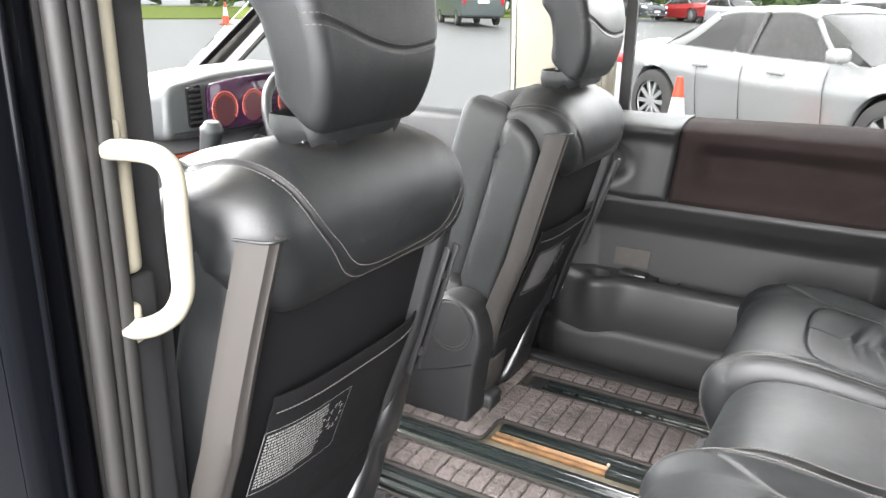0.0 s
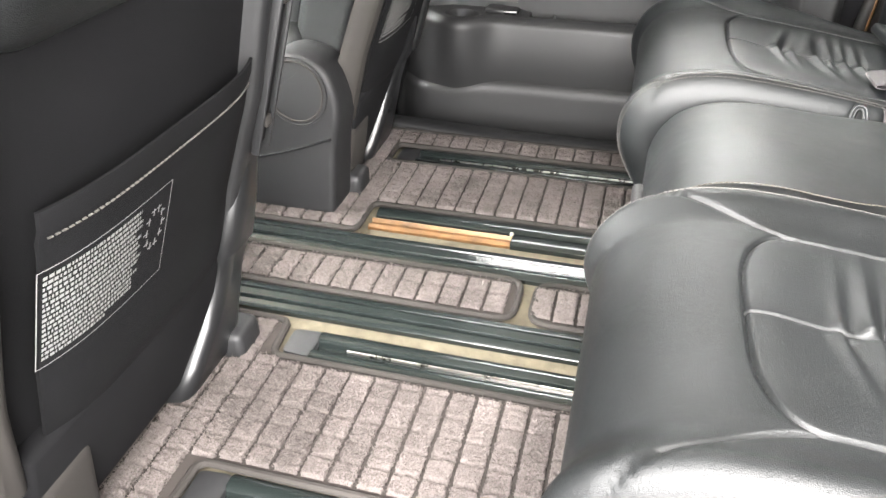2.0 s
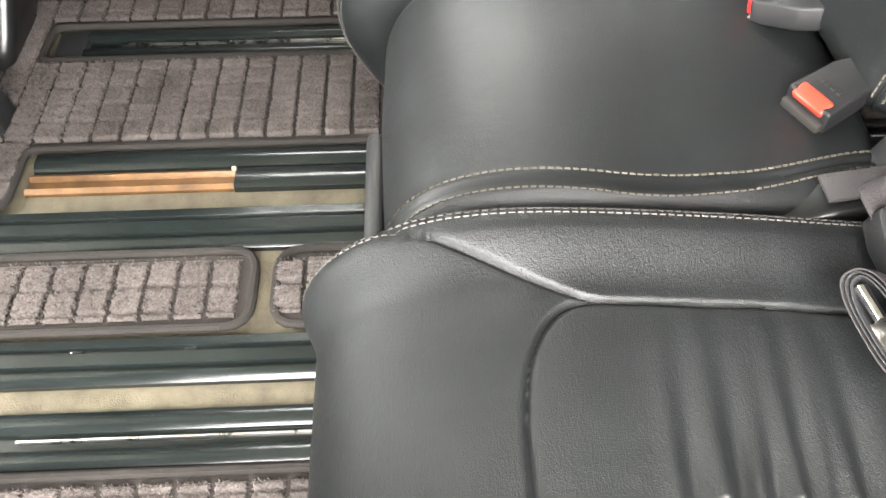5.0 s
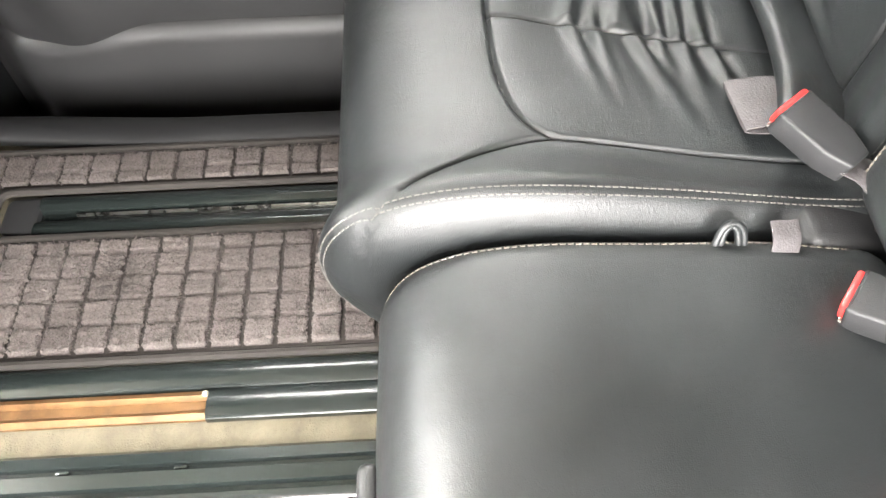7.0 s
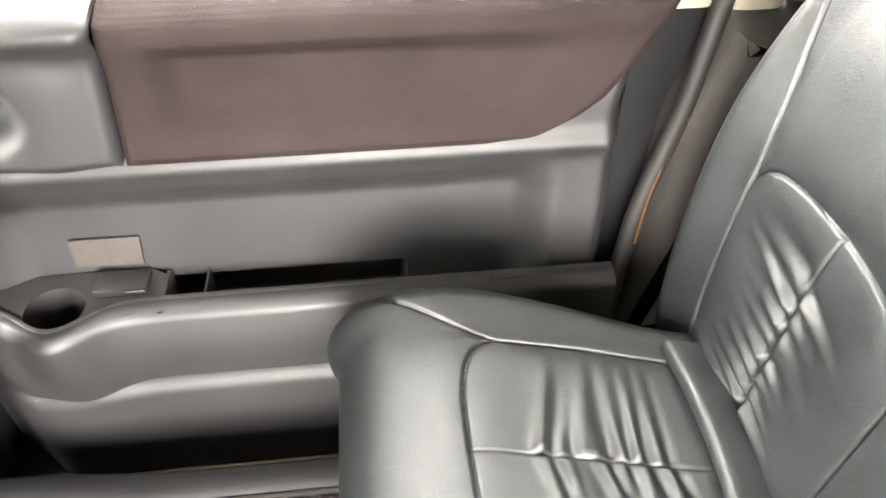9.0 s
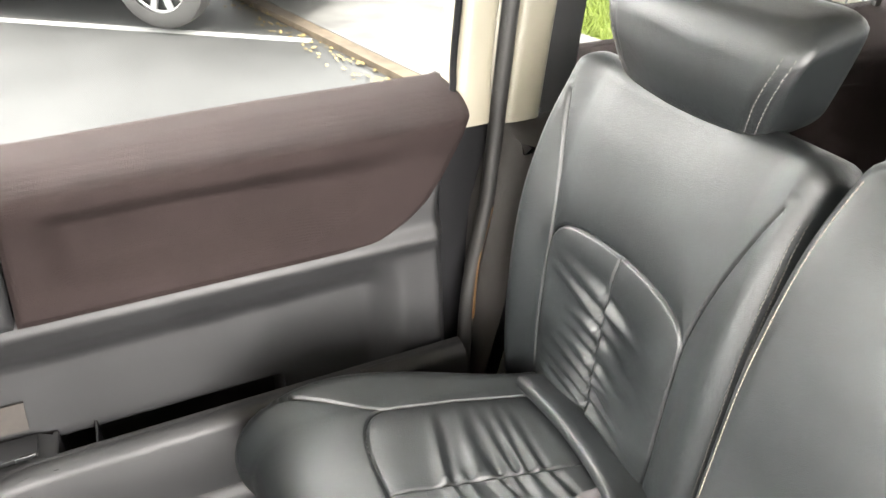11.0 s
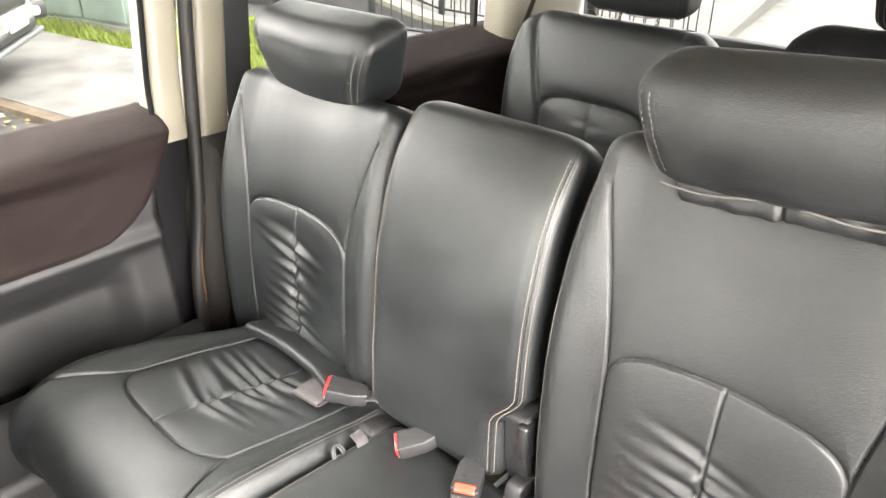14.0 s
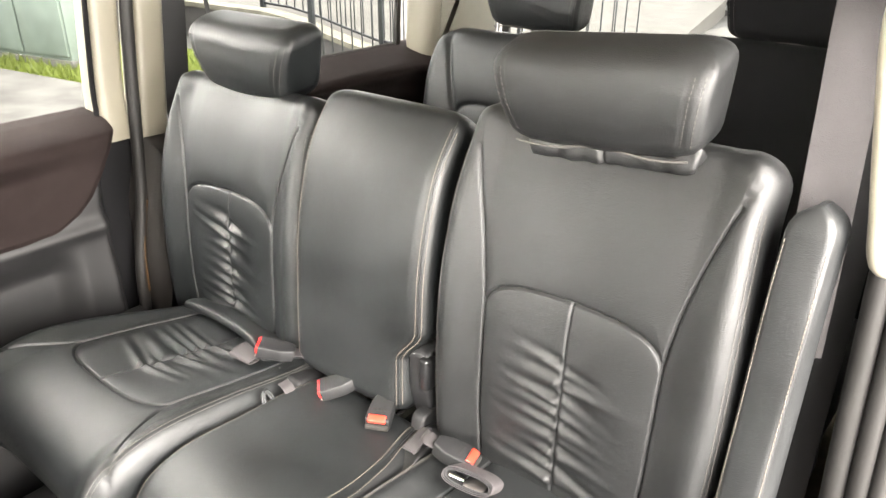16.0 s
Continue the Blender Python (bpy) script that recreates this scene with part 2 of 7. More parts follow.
def thing(name, at, label, category, group=""):
    ob = new(name)
    ob.empty_display_size = 0.05
    ob.location = Vector(at) * S
    return tagged(ob, label, category, group)


def box(c, s, r=0.0, seg=2, rot=None, bm=None):
    """A bevelled box round the centre c, of the size s."""
    own = bmesh.new()
    bmesh.ops.create_cube(own, size=1.0)
    bmesh.ops.scale(own, vec=s, verts=own.verts)
    if r > 0:
        bmesh.ops.bevel(own, geom=own.edges[:], offset=min(r, 0.49 * min(s)), segments=seg, affect='EDGES', profile=0.5)
    m = Matrix.Translation(c)
    if rot:
        m = m @ Euler([radians(a) for a in rot]).to_matrix().to_4x4()
    bmesh.ops.transform(own, matrix=m, verts=own.verts)
    if bm is None:
        return own
    tmp = bpy.data.meshes.new("tmp")
    own.to_mesh(tmp)
    own.free()
    bm.from_mesh(tmp)
    bpy.data.meshes.remove(tmp)
    return bm


def slab(outline, axis, a, b, r=0.0, seg=2):
    """A plate: an outline in the two other axes, from a to b along the axis."""
    bm = bmesh.new()
    order = {'x': lambda p, k: (k, p[0], p[1]), 'y': lambda p, k: (p[0], k, p[1]), 'z': lambda p, k: (p[0], p[1], k)}[axis]
    lo = [bm.verts.new(order(p, a)) for p in outline]
    hi = [bm.verts.new(order(p, b)) for p in outline]
    n = len(outline)
    f1 = bm.faces.new(lo)
    f2 = bm.faces.new(hi[::-1])
    for i in range(n):
        bm.faces.new((lo[i], hi[i], hi[(i + 1) % n], lo[(i + 1) % n]))
    bmesh.ops.recalc_face_normals(bm, faces=bm.faces)
    if r > 0:
        rim = [e for e in bm.edges if f1 in e.link_faces or f2 in e.link_faces]
        bmesh.ops.bevel(bm, geom=rim, offset=r, segments=seg, affect='EDGES', profile=0.5)
    return bm


def curve_through(pts, n=40, closed=False):
    """Points along a smooth curve through the given ones, evenly spaced."""
    p = np.asarray(pts, float)
    if closed:
        p = np.vstack([p[-1], p, p[0], p[1]])
    else:
        p = np.vstack([2 * p[0] - p[1], p, 2 * p[-1] - p[-2]])
    out = []
    for i in range(1, len(p) - 2):
        for t in np.linspace(0, 1, 24, endpoint=False):
            a, b, c, d = p[i - 1], p[i], p[i + 1], p[i + 2]
            out.append(0.5 * (2 * b + (c - a) * t + (2 * a - 5 * b + 4 * c - d) * t * t + (3 * b - a - 3 * c + d) * t ** 3))
    out.append(p[-2])
    out = np.array(out)
    seg = np.r_[0, np.cumsum(np.linalg.norm(np.diff(out, axis=0), axis=1))]
    s = np.linspace(0, seg[-1], n)
    return np.stack([np.interp(s, seg, out[:, k]) for k in range(p.shape[1])], 1)


def rounded(outline, r, n=5):
    """A polygon with its corners rounded by r (one number, or one a corner)."""
    out = []
    m = len(outline)
    for i in range(m):
        p, a, b = np.array(outline[i], float), np.array(outline[i - 1], float), np.array(outline[(i + 1) % m], float)
        k = r[i] if isinstance(r, (list, tuple)) else r
        da, db = (a - p) / np.linalg.norm(a - p), (b - p) / np.linalg.norm(b - p)
        k = min(k, 0.45 * np.linalg.norm(a - p), 0.45 * np.linalg.norm(b - p))
        for t in np.linspace(0, 1, n):
            q = (1 - t) ** 2 * (p + da * k) + 2 * t * (1 - t) * p + t * t * (p + db * k)
            out.append((float(q[0]), float(q[1])))
    return out


def tube(pts, r, n=12, smooth_n=40, flat=None, curved=True):
    """A rod along a curve; flat=(a, b, up) gives a strap with the half sizes a and b."""
    p = curve_through(pts, smooth_n) if curved else np.asarray(pts, float)
    tang = np.gradient(p, axis=0)
    tang /= np.linalg.norm(tang, axis=1)[:, None]
    up = np.array(flat[2] if flat else ((0, 0, 1) if abs(tang[0][2]) < 0.9 else (0, 1, 0)), float)
    verts, faces = [], []
    rad = np.broadcast_to(np.asarray(r, float), (len(p),)) if not flat else None
    for i in range(len(p)):
        side = np.cross(tang[i], up) if not (flat and len(flat) > 3) else up
        side = side / max(1e-9, np.linalg.norm(side))
        nrm = np.cross(side, tang[i])
        if not flat:
            up = nrm
        for k in range(n):
            a = 2 * np.pi * (k + 0.5) / n
            if flat:
                ca, sa = np.cos(a), np.sin(a)
                verts.append(p[i] + side * flat[0] * np.sign(ca) * abs(ca) ** 0.35 + nrm * flat[1] * np.sign(sa) * abs(sa) ** 0.6)
            else:
                verts.append(p[i] + rad[i] * (side * np.cos(a) + nrm * np.sin(a)))
    for i in range(len(p) - 1):
        for k in range(n):
            faces.append((i * n + k, i * n + (k + 1) % n, (i + 1) * n + (k + 1) % n, (i + 1) * n + k))
    faces.append(tuple(range(n))[::-1])
    faces.append(tuple((len(p) - 1) * n + k for k in range(n)))
    return verts, faces


def rod(name, pts, r, mat, parent=None, label="", n=12, smooth_n=40, flat=None, curved=True):
    v, f = tube(pts, r, n, smooth_n, flat, curved)
    return raw(name, v, f, mat, parent, label, sharp=50)


def sheet(name, grid, mat, parent=None, label="", thick=None):
    """A surface from a grid of points (rows x columns x 3); thick adds a back, offset by that vector."""
    g = np.asarray(grid, float)
    r, c = g.shape[:2]
    v = g.reshape(-1, 3)
    faces = [(i * c + j, i * c + j + 1, (i + 1) * c + j + 1, (i + 1) * c + j) for i in range(r - 1) for j in range(c - 1)]
    if thick is not None:
        k = r * c
        v = np.vstack([v, v + np.asarray(thick, float)])
        faces += [(k + f[3], k + f[2], k + f[1], k + f[0]) for f in faces]
        rim = [j for j in range(c)] + [i * c + c - 1 for i in range(1, r)] + [(r - 1) * c + j for j in range(c - 2, -1, -1)] + [i * c for i in range(r - 2, 0, -1)]
        for a, b in zip(rim, rim[1:] + rim[:1]):
            faces.append((b, a, k + a, k + b))
    return raw(name, v, faces, mat, parent, label, sharp=55)


def step(x, a, b):
    t = np.clip((x - a) / (b - a), 0, 1)
    return t * t * (3 - 2 * t)


def far_from(X, Y, line):
    """The distance of each point from a polyline."""
    best = np.full(np.shape(X), 1e9)
    for (ax, ay), (bx, by) in zip(line, line[1:]):
        dx, dy = bx - ax, by - ay
        t = np.clip(((X - ax) * dx + (Y - ay) * dy) / max(1e-12, dx * dx + dy * dy), 0, 1)
        best = np.minimum(best, np.hypot(X - ax - t * dx, Y - ay - t * dy))
    return best


class Pad:
    """An upholstered cushion: a rounded section swept along a spine in the y-z plane. front is the seen side."""

    def __init__(self, cx, spine, half, front, back, r=0.05, cap=0.05, rows=100, face=80, relief=None, shift=None):
        sp = curve_through(spine, 200)
        seg = np.r_[0, np.cumsum(np.linalg.norm(np.diff(sp, axis=0), axis=1))]
        L = seg[-1]
        self.L, self.sp, self.seg = L, sp, seg
        edge = np.array([0, 0.02, 0.08, 0.18, 0.32, 0.5, 0.72]) * cap
        s = np.r_[edge, np.linspace(cap, L - cap, rows), (L - edge)[::-1]]
        s = np.clip(s, 0.0, L)
        y, z = np.interp(s, seg, sp[:, 0]), np.interp(s, seg, sp[:, 1])
        tg = np.gradient(sp, axis=0)
        tg /= np.linalg.norm(tg, axis=1)[:, None]
        ny, nz = np.interp(s, seg, tg[:, 1]), -np.interp(s, seg, tg[:, 0])
        d = np.minimum(s, L - s)
        inset = np.where(d < cap, cap - np.sqrt(np.maximum(0, cap ** 2 - (cap - d) ** 2)), 0)
        u = s / L
        w = np.maximum(np.array([half(a) for a in u]) - inset, 0.004)
        f = np.array([front(a) for a in u])
        b = np.array([back(a) for a in u])
        k = np.maximum((f + b) / 2 - inset, 0.003) / ((f + b) / 2)
        mid = (f - b) / 2
        f, b = mid + (f + b) / 2 * k, -mid + (f + b) / 2 * k
        nc = 8
        rows_out, weight, X2, S2 = [], [], [], []
        for i in range(len(s)):
            rr = min(r, 0.95 * w[i], 0.48 * (f[i] + b[i]))
            px, pn, wt = [], [], []
            xs = np.linspace(-w[i] + rr, w[i] - rr, face)
            px += list(xs); pn += [f[i]] * face; wt += [1.0] * face
            for a in np.linspace(np.pi / 2, 0, nc + 2)[1:-1]:
                px.append(w[i] - rr + rr * np.cos(a)); pn.append(f[i] - rr + rr * np.sin(a)); wt.append(np.sin(a))
            px += [w[i]] * 4; pn += list(np.linspace(f[i] - rr, -b[i] + rr, 4)); wt += [0] * 4
            for a in np.linspace(0, -np.pi / 2, nc + 2)[1:-1]:
                px.append(w[i] - rr + rr * np.cos(a)); pn.append(-b[i] + rr + rr * np.sin(a)); wt.append(0)
            px += list(np.linspace(w[i] - rr, -w[i] + rr, 8)); pn += [-b[i]] * 8; wt += [0] * 8
            for a in np.linspace(-np.pi / 2, -np.pi, nc + 2)[1:-1]:
                px.append(-w[i] + rr + rr * np.cos(a)); pn.append(-b[i] + rr + rr * np.sin(a)); wt.append(0)
            px += [-w[i]] * 4; pn += list(np.linspace(-b[i] + rr, f[i] - rr, 4)); wt += [0] * 4
            for a in np.linspace(np.pi, np.pi / 2, nc + 2)[1:-1]:
                px.append(-w[i] + rr + rr * np.cos(a)); pn.append(f[i] - rr + rr * np.sin(a)); wt.append(np.sin(a))
            rows_out.append((px, pn)); weight.append(wt)
        px = np.array([a for a, _ in rows_out]); pn = np.array([b_ for _, b_ in rows_out]); wt = np.array(weight)
        SS = np.repeat(s[:, None], px.shape[1], 1)
        if relief is not None:
            pn = pn + wt * relief(px, SS, self)
        self.face, self.nc = face, nc
        YY, ZZ = y[:, None] + pn * ny[:, None], z[:, None] + pn * nz[:, None]
        XX = cx + px + (np.array([shift(a) for a in u])[:, None] if shift else 0.0)
        self.P = np.stack([XX, YY, ZZ], 2)
        self.px, self.SS = px, SS

    def s_of(self, y=None, z=None):
        """How far along the spine a height (or depth) is met."""
        k = 0 if y is not None else 1
        v = y if y is not None else z
        return float(self.seg[np.argmin(abs(self.sp[:, k] - v) + (0 if k else 0.6 * (np.max(self.sp[:, 1]) - self.sp[:, 1])))])

    def mesh(self, name, mat, parent=None, label=""):
        r, c = self.P.shape[:2]
        v = self.P.reshape(-1, 3)
        faces = [(i * c + j, (i + 1) * c + j, (i + 1) * c + (j + 1) % c, i * c + (j + 1) % c) for i in range(r - 1) for j in range(c)]
        faces.append(tuple(range(c)))
        faces.append(tuple((r - 1) * c + j for j in range(c))[::-1])
        return raw(name, v, faces, mat, parent, label, sharp=80)

    def along(self, col, a=0.0, b=1.0):
        """The line of the section's point col from the share a to b of the rows, and its outward way."""
        n = len(self.P)
        i0, i1 = int(a * (n - 1)), int(b * (n - 1)) + 1
        line = self.P[i0:i1, col]
        t1 = np.gradient(line, axis=0)
        t2 = self.P[i0:i1, (col + 1) % self.P.shape[1]] - self.P[i0:i1, col - 1]
        nrm = np.cross(t1, t2)
        nrm /= np.maximum(1e-9, np.linalg.norm(nrm, axis=1))[:, None]
        ctr = self.P[i0:i1].mean(1)
        flip = np.sign(((line - ctr) * nrm).sum(1))
        return line, nrm * flip[:, None]

    def corner(self, right=True, k=4):
        """The column in the middle of the front corner of the section."""
        c = self.P.shape[1]
        return self.face + k if right else c - 1 - k

    def on(self, x, s):
        """Points of the front face for plan offsets x and lengths s."""
        out, nr = [], []
        srow = self.SS[:, 0]
        for a, b in zip(x, s):
            i = int(np.clip(np.searchsorted(srow, b), 1, len(srow) - 2))
            cand = np.r_[np.arange(self.P.shape[1] - self.nc, self.P.shape[1]), np.arange(self.face + self.nc)]
            j = int(cand[np.argmin(abs(self.px[i, cand] - a))])
            c = self.P.shape[1]
            f = (b - srow[i - 1]) / max(1e-9, srow[i] - srow[i - 1])
            pair = [np.array([np.interp(a, self.px[q, cand], self.P[q, cand, e]) for e in range(3)]) for q in (i - 1, i)]
            out.append(pair[0] * (1 - f) + pair[1] * f)
            n = np.cross(self.P[i + 1, j] - self.P[i - 1, j], self.P[i, (j + 1) % c] - self.P[i, j - 1])
            n /= max(1e-9, np.linalg.norm(n))
            if np.dot(n, self.P[i, j] - self.P[i].mean(0)) < 0:
                n = -n
            nr.append(n)
        return np.array(out), np.array(nr)


def stitches(name, lines, parent, mat=None, pitch=0.0070, size=(0.0046, 0.0017, 0.0010), label=""):
    """Small threads along each (line, outward) pair: one sewn row each."""
    for line, out in lines:
        verts, faces = [], []
        seg = np.r_[0, np.cumsum(np.linalg.norm(np.diff(line, axis=0), axis=1))]
        for q in np.arange(pitch, seg[-1] - pitch, pitch):
            p0 = np.array([np.interp(q - size[0] / 2, seg, line[:, k]) for k in range(3)])
            p1 = np.array([np.interp(q + size[0] / 2, seg, line[:, k]) for k in range(3)])
            n = np.array([np.interp(q, seg, out[:, k]) for k in range(3)])
            n /= max(1e-9, np.linalg.norm(n))
            t = p1 - p0
            side = np.cross(t, n)
            side *= size[1] / 2 / max(1e-9, np.linalg.norm(side))
            k = len(verts)
            verts += [p0 - side - n * 0.001, p0 + side - n * 0.001, p1 + side - n * 0.001, p1 - side - n * 0.001,
                      p0 - side * 0.6 + n * size[2], p0 + side * 0.6 + n * size[2], p1 + side * 0.6 + n * size[2], p1 - side * 0.6 + n * size[2]]
            faces += [(k + 4, k + 5, k + 6, k + 7), (k, k + 1, k + 5, k + 4), (k + 1, k + 2, k + 6, k + 5), (k + 2, k + 3, k + 7, k + 6), (k + 3, k, k + 4, k + 7)]
        raw(name, verts, faces, mat or THREAD, parent, label, smooth=False)

# ---- the outside ground and the van's shell ----
FLOOR = 0.450
WIN_X = 2.455   # glass line of the closed side


def ground_z(x, y):
    return -0.02 + 0.016 * (x - 1.4) + 0.024 * y


def ground_sheet(name, outline, lift, mat, label="", category="", kind="structure", thick=0.0):
    """A piece of the sloping ground, cut to an outline."""
    bm = bmesh.new()
    vs = [bm.verts.new((x, y, ground_z(x, y) + lift)) for x, y in outline]
    f = bm.faces.new(vs)
    if thick:
        ext = bmesh.ops.extrude_face_region(bm, geom=[f])
        bmesh.ops.translate(bm, vec=(0, 0, -thick), verts=[v for v in ext["geom"] if isinstance(v, bmesh.types.BMVert)])
    ob = part(name, bm, mat, None, smooth=False)
    return tagged(ob, label, category, "", kind)


ASPHALT = material("grey_asphalt", (0.055, 0.055, 0.054), 0.50, spec=0.4, bump=1.0, bump_scale=120, vary=0.22, vary_scale=1.3)
CONCRETE = material("pale_concrete", (0.10, 0.097, 0.092), 0.9, bump=1.0, bump_scale=60, vary=0.35, vary_scale=3.0)
KERB_EARTH = material("mossy_kerb_concrete", (0.08, 0.06, 0.04), 0.95, bump=1.0, bump_scale=60, vary=0.45, vary_scale=9)
LINE_PAINT = material("white_road_paint", (0.34, 0.34, 0.33), 0.8, vary=0.15, vary_scale=20)
GRASS_GROUND = material("grass_soil", (0.075, 0.098, 0.016), 1.0, spec=0.1, bump=1.0, bump_scale=40, vary=0.35, vary_scale=4)

ground_sheet("ground", [(-700, -700), (700, -700), (700, 700), (-700, 700)], 0.0, ASPHALT, "worn grey asphalt of a sloping car park", "ground")

KX, KY = Vector((0.977, 0.214)), Vector((0.214, -0.977))   # along the kerb, and away from the bays
K0 = Vector((6.86, -1.19))


def kerb_pt(a, b):
    p = K0 + KX * a + KY * b
    return (p.x, p.y)


ground_sheet("pavement", [kerb_pt(-16, 0.12), kerb_pt(40, 0.12), kerb_pt(40, 1.75), kerb_pt(-16, 1.75)], 0.055, CONCRETE,
             "pale rough concrete footpath behind the kerb", "footpath", thick=0.3)
ground_sheet("kerb", [kerb_pt(-16, 0.0), kerb_pt(40, 0.0), kerb_pt(40, 0.12), kerb_pt(-16, 0.12)], 0.050, KERB_EARTH,
             "low brown mossy concrete kerb with dry leaves", "kerb", thick=0.3)
ground_sheet("grass_bed", [kerb_pt(-1.6, 1.75), kerb_pt(40, 1.75), kerb_pt(40, 6.0), kerb_pt(-1.6, 3.6)], 0.045, GRASS_GROUND,
             "mown green grass verge behind the footpath", "lawn", thick=0.3)
for a in (-0.1, 5.6, -5.8):
    p, q = Vector(kerb_pt(a, -0.05)), Vector((0.54, 0.84))
    n = Vector((q.y, -q.x)) * 0.055
    ground_sheet("bay_line", [tuple(p - n), tuple(p + n), tuple(p + n + q * 5.2), tuple(p - n + q * 5.2)], 0.004, LINE_PAINT,
                 "white painted parking bay line on the asphalt", "road marking")

# floor pan of the van, with a step well along the closed door
bm = box((1.33, 0.0, FLOOR - 0.03), (1.56, 4.4, 0.05), 0.008)
tagged(part("floor", bm, CARPET_BASE), "beige carpeted metal floor of the van cabin", "floor", "", "structure")
bm = box((2.31, 0.0, 0.235), (0.40, 4.2, 0.03))
tagged(part("floor_step", bm, RUBBER), "black step well along the closed sliding door", "step", "", "structure")
grid = []
for y in np.linspace(-0.6, 1.25, 75):
    near, far = 0.036 * float(step(y, 0.45, 0.90)), 0.022 * float(step(y, 0.45, 0.85))
    prof = [(2.034 + near, -0.02), (2.035 + near, 0.006), (2.040 + near, 0.0125), (2.060 + 0.5 * (near + far), 0.0155), (2.082 + far, 0.0168), (2.090 + far, 0.012), (2.092 + far, 0.004), (2.092 + far, -0.2)]
    grid.append([(x, y, FLOOR + z) for x, z in prof])
trim = sheet("trim", grid, PLASTIC, None, thick=(-0.004, 0, 0))
tagged(trim, "black plastic floor edge trim beside the door", "trim", "", "structure")
bm = slab(rounded([(0.56, FLOOR - 0.15), (0.56, FLOOR + 0.005), (0.60, FLOOR + 0.02), (0.66, FLOOR + 0.012), (0.66, FLOOR - 0.15)], 0.01), 'y', -0.6, 0.9)
tagged(part("trim", bm, PLASTIC), "black plastic scuff trim on the open door sill", "trim", "", "structure")

BODY = material("dark_body_paint", (0.012, 0.014, 0.018), 0.2, coat=0.5)


def wall(name, outline, a, b, mat, label, r=0.0):
    return tagged(part(name, slab(outline, 'x', a, b, r), mat), label, "wall", "", "structure")


wall("wall_right", [(-2.05, 0.2), (2.1, 0.2), (2.1, 1.12), (-2.05, 1.12)], 2.47, 2.53, BODY, "black painted body side below the windows")
wall("wall_left_front", [(0.99, 0.2), (2.1, 0.2), (2.1, 1.17), (0.99, 1.17)], 0.43, 0.49, BODY, "black painted front door side")
wall("wall_left_rear", [(-2.05, 0.2), (-0.72, 0.2), (-0.72, 1.2), (-2.05, 1.2)], 0.43, 0.49, BODY, "black painted rear body side")
wall("wall_left_front_lining", [(1.0, 0.3), (2.1, 0.3), (2.1, 1.16), (1.0, 1.16)], 0.50, 0.56, PLASTIC, "black plastic front door lining", 0.02)
wall("wall_left_rear_lining", [(-2.0, 0.3), (-0.72, 0.3), (-0.72, 1.19), (-2.0, 1.19)], 0.495, 0.56, PLASTIC, "black plastic rear side lining", 0.02)
tagged(part("wall_rear", box((1.48, -2.06, 0.68), (2.08, 0.06, 1.0), 0.01), PLASTIC), "black plastic tailgate lining below the rear window", "wall", "", "structure")
# Ceiling and roof are out of view, added to shut out light from above.
tagged(part("ceiling", box((1.48, -0.1, 1.86), (2.0, 3.9, 0.03), 0.01), HEADLINER), "cream cloth roof lining of the van", "ceiling", "", "structure")
tagged(part("roof", box((1.48, -0.1, 1.905), (2.1, 4.1, 0.04), 0.015), BODY), "black painted van roof", "roof", "", "structure")

# roof rails over the side openings, and the uprights
for x, nm in ((2.46, "right"), (0.50, "left")):
    tagged(part("roof_edge_" + nm, box((x, 0.0, 1.81), (0.10, 4.1, 0.10), 0.02), CREAM), "cream trimmed roof edge above the side opening", "trim", "", "structure")
for y in (-2.03, ):
    tagged(part("roof_edge_rear", box((1.48, y, 1.80), (1.9, 0.1, 0.10), 0.02), CREAM), "cream trimmed roof edge above the rear window", "trim", "", "structure")


def window(name, outline, x, label, axis='x', frame_mat=None, inset=0.02, dark=False):
    """A pane with a black ceramic edge round it."""
    w = tagged(new(name), label, "window", "", "structure")
    pane = part("pane", slab(outline, axis, x - 0.002, x + 0.002), GLASS, w, smooth=False)
    pane.visible_shadow = False
    c = np.mean(np.array(outline), axis=0)
    ring_o = [tuple(c + (np.array(p) - c) * 1.02) for p in outline]
    ring_i = [tuple(c + (np.array(p) - c) * (1 - inset / max(0.1, np.linalg.norm(np.array(p) - c)))) for p in outline]
    bm = bmesh.new()
    order = (lambda p, k: (k, p[0], p[1])) if axis == 'x' else (lambda p, k: (p[0], k, p[1]))
    loops = [[bm.verts.new(order(p, x + k)) for p in ring] for ring, k in ((ring_o, -0.008), (ring_i, -0.008), (ring_i, 0.008), (ring_o, 0.008))]
    n = len(outline)
    for q in range(4):
        for i in range(n):
            bm.faces.new((loops[q][i], loops[q][(i + 1) % n], loops[(q + 1) % 4][(i + 1) % n], loops[(q + 1) % 4][i]))
    part("window_seal", bm, frame_mat or RUBBER, w, smooth=False)
    pane.visible_shadow = dark
    if dark:
        pane.data.materials[0] = DARK_GLASS
    return w


window("window_1", rounded([(-0.335, 1.115), (0.70, 1.095), (0.70, 1.76), (-0.43, 1.76)], [0.05, 0.03, 0.03, 0.05]), WIN_X, "clear sliding door window with black seal", inset=0.026)
window("window_2", rounded([(-1.50, 1.115), (-0.60, 1.115), (-0.66, 1.76), (-1.55, 1.76)], [0.06, 0.05, 0.05, 0.05]), WIN_X, "clear rear quarter window with black seal", inset=0.012)
window("window_3", rounded([(1.085, 1.11), (2.62, 1.10), (1.77, 1.76), (1.11, 1.76)], 0.03), WIN_X, "clear front door window with black seal", inset=0.012)
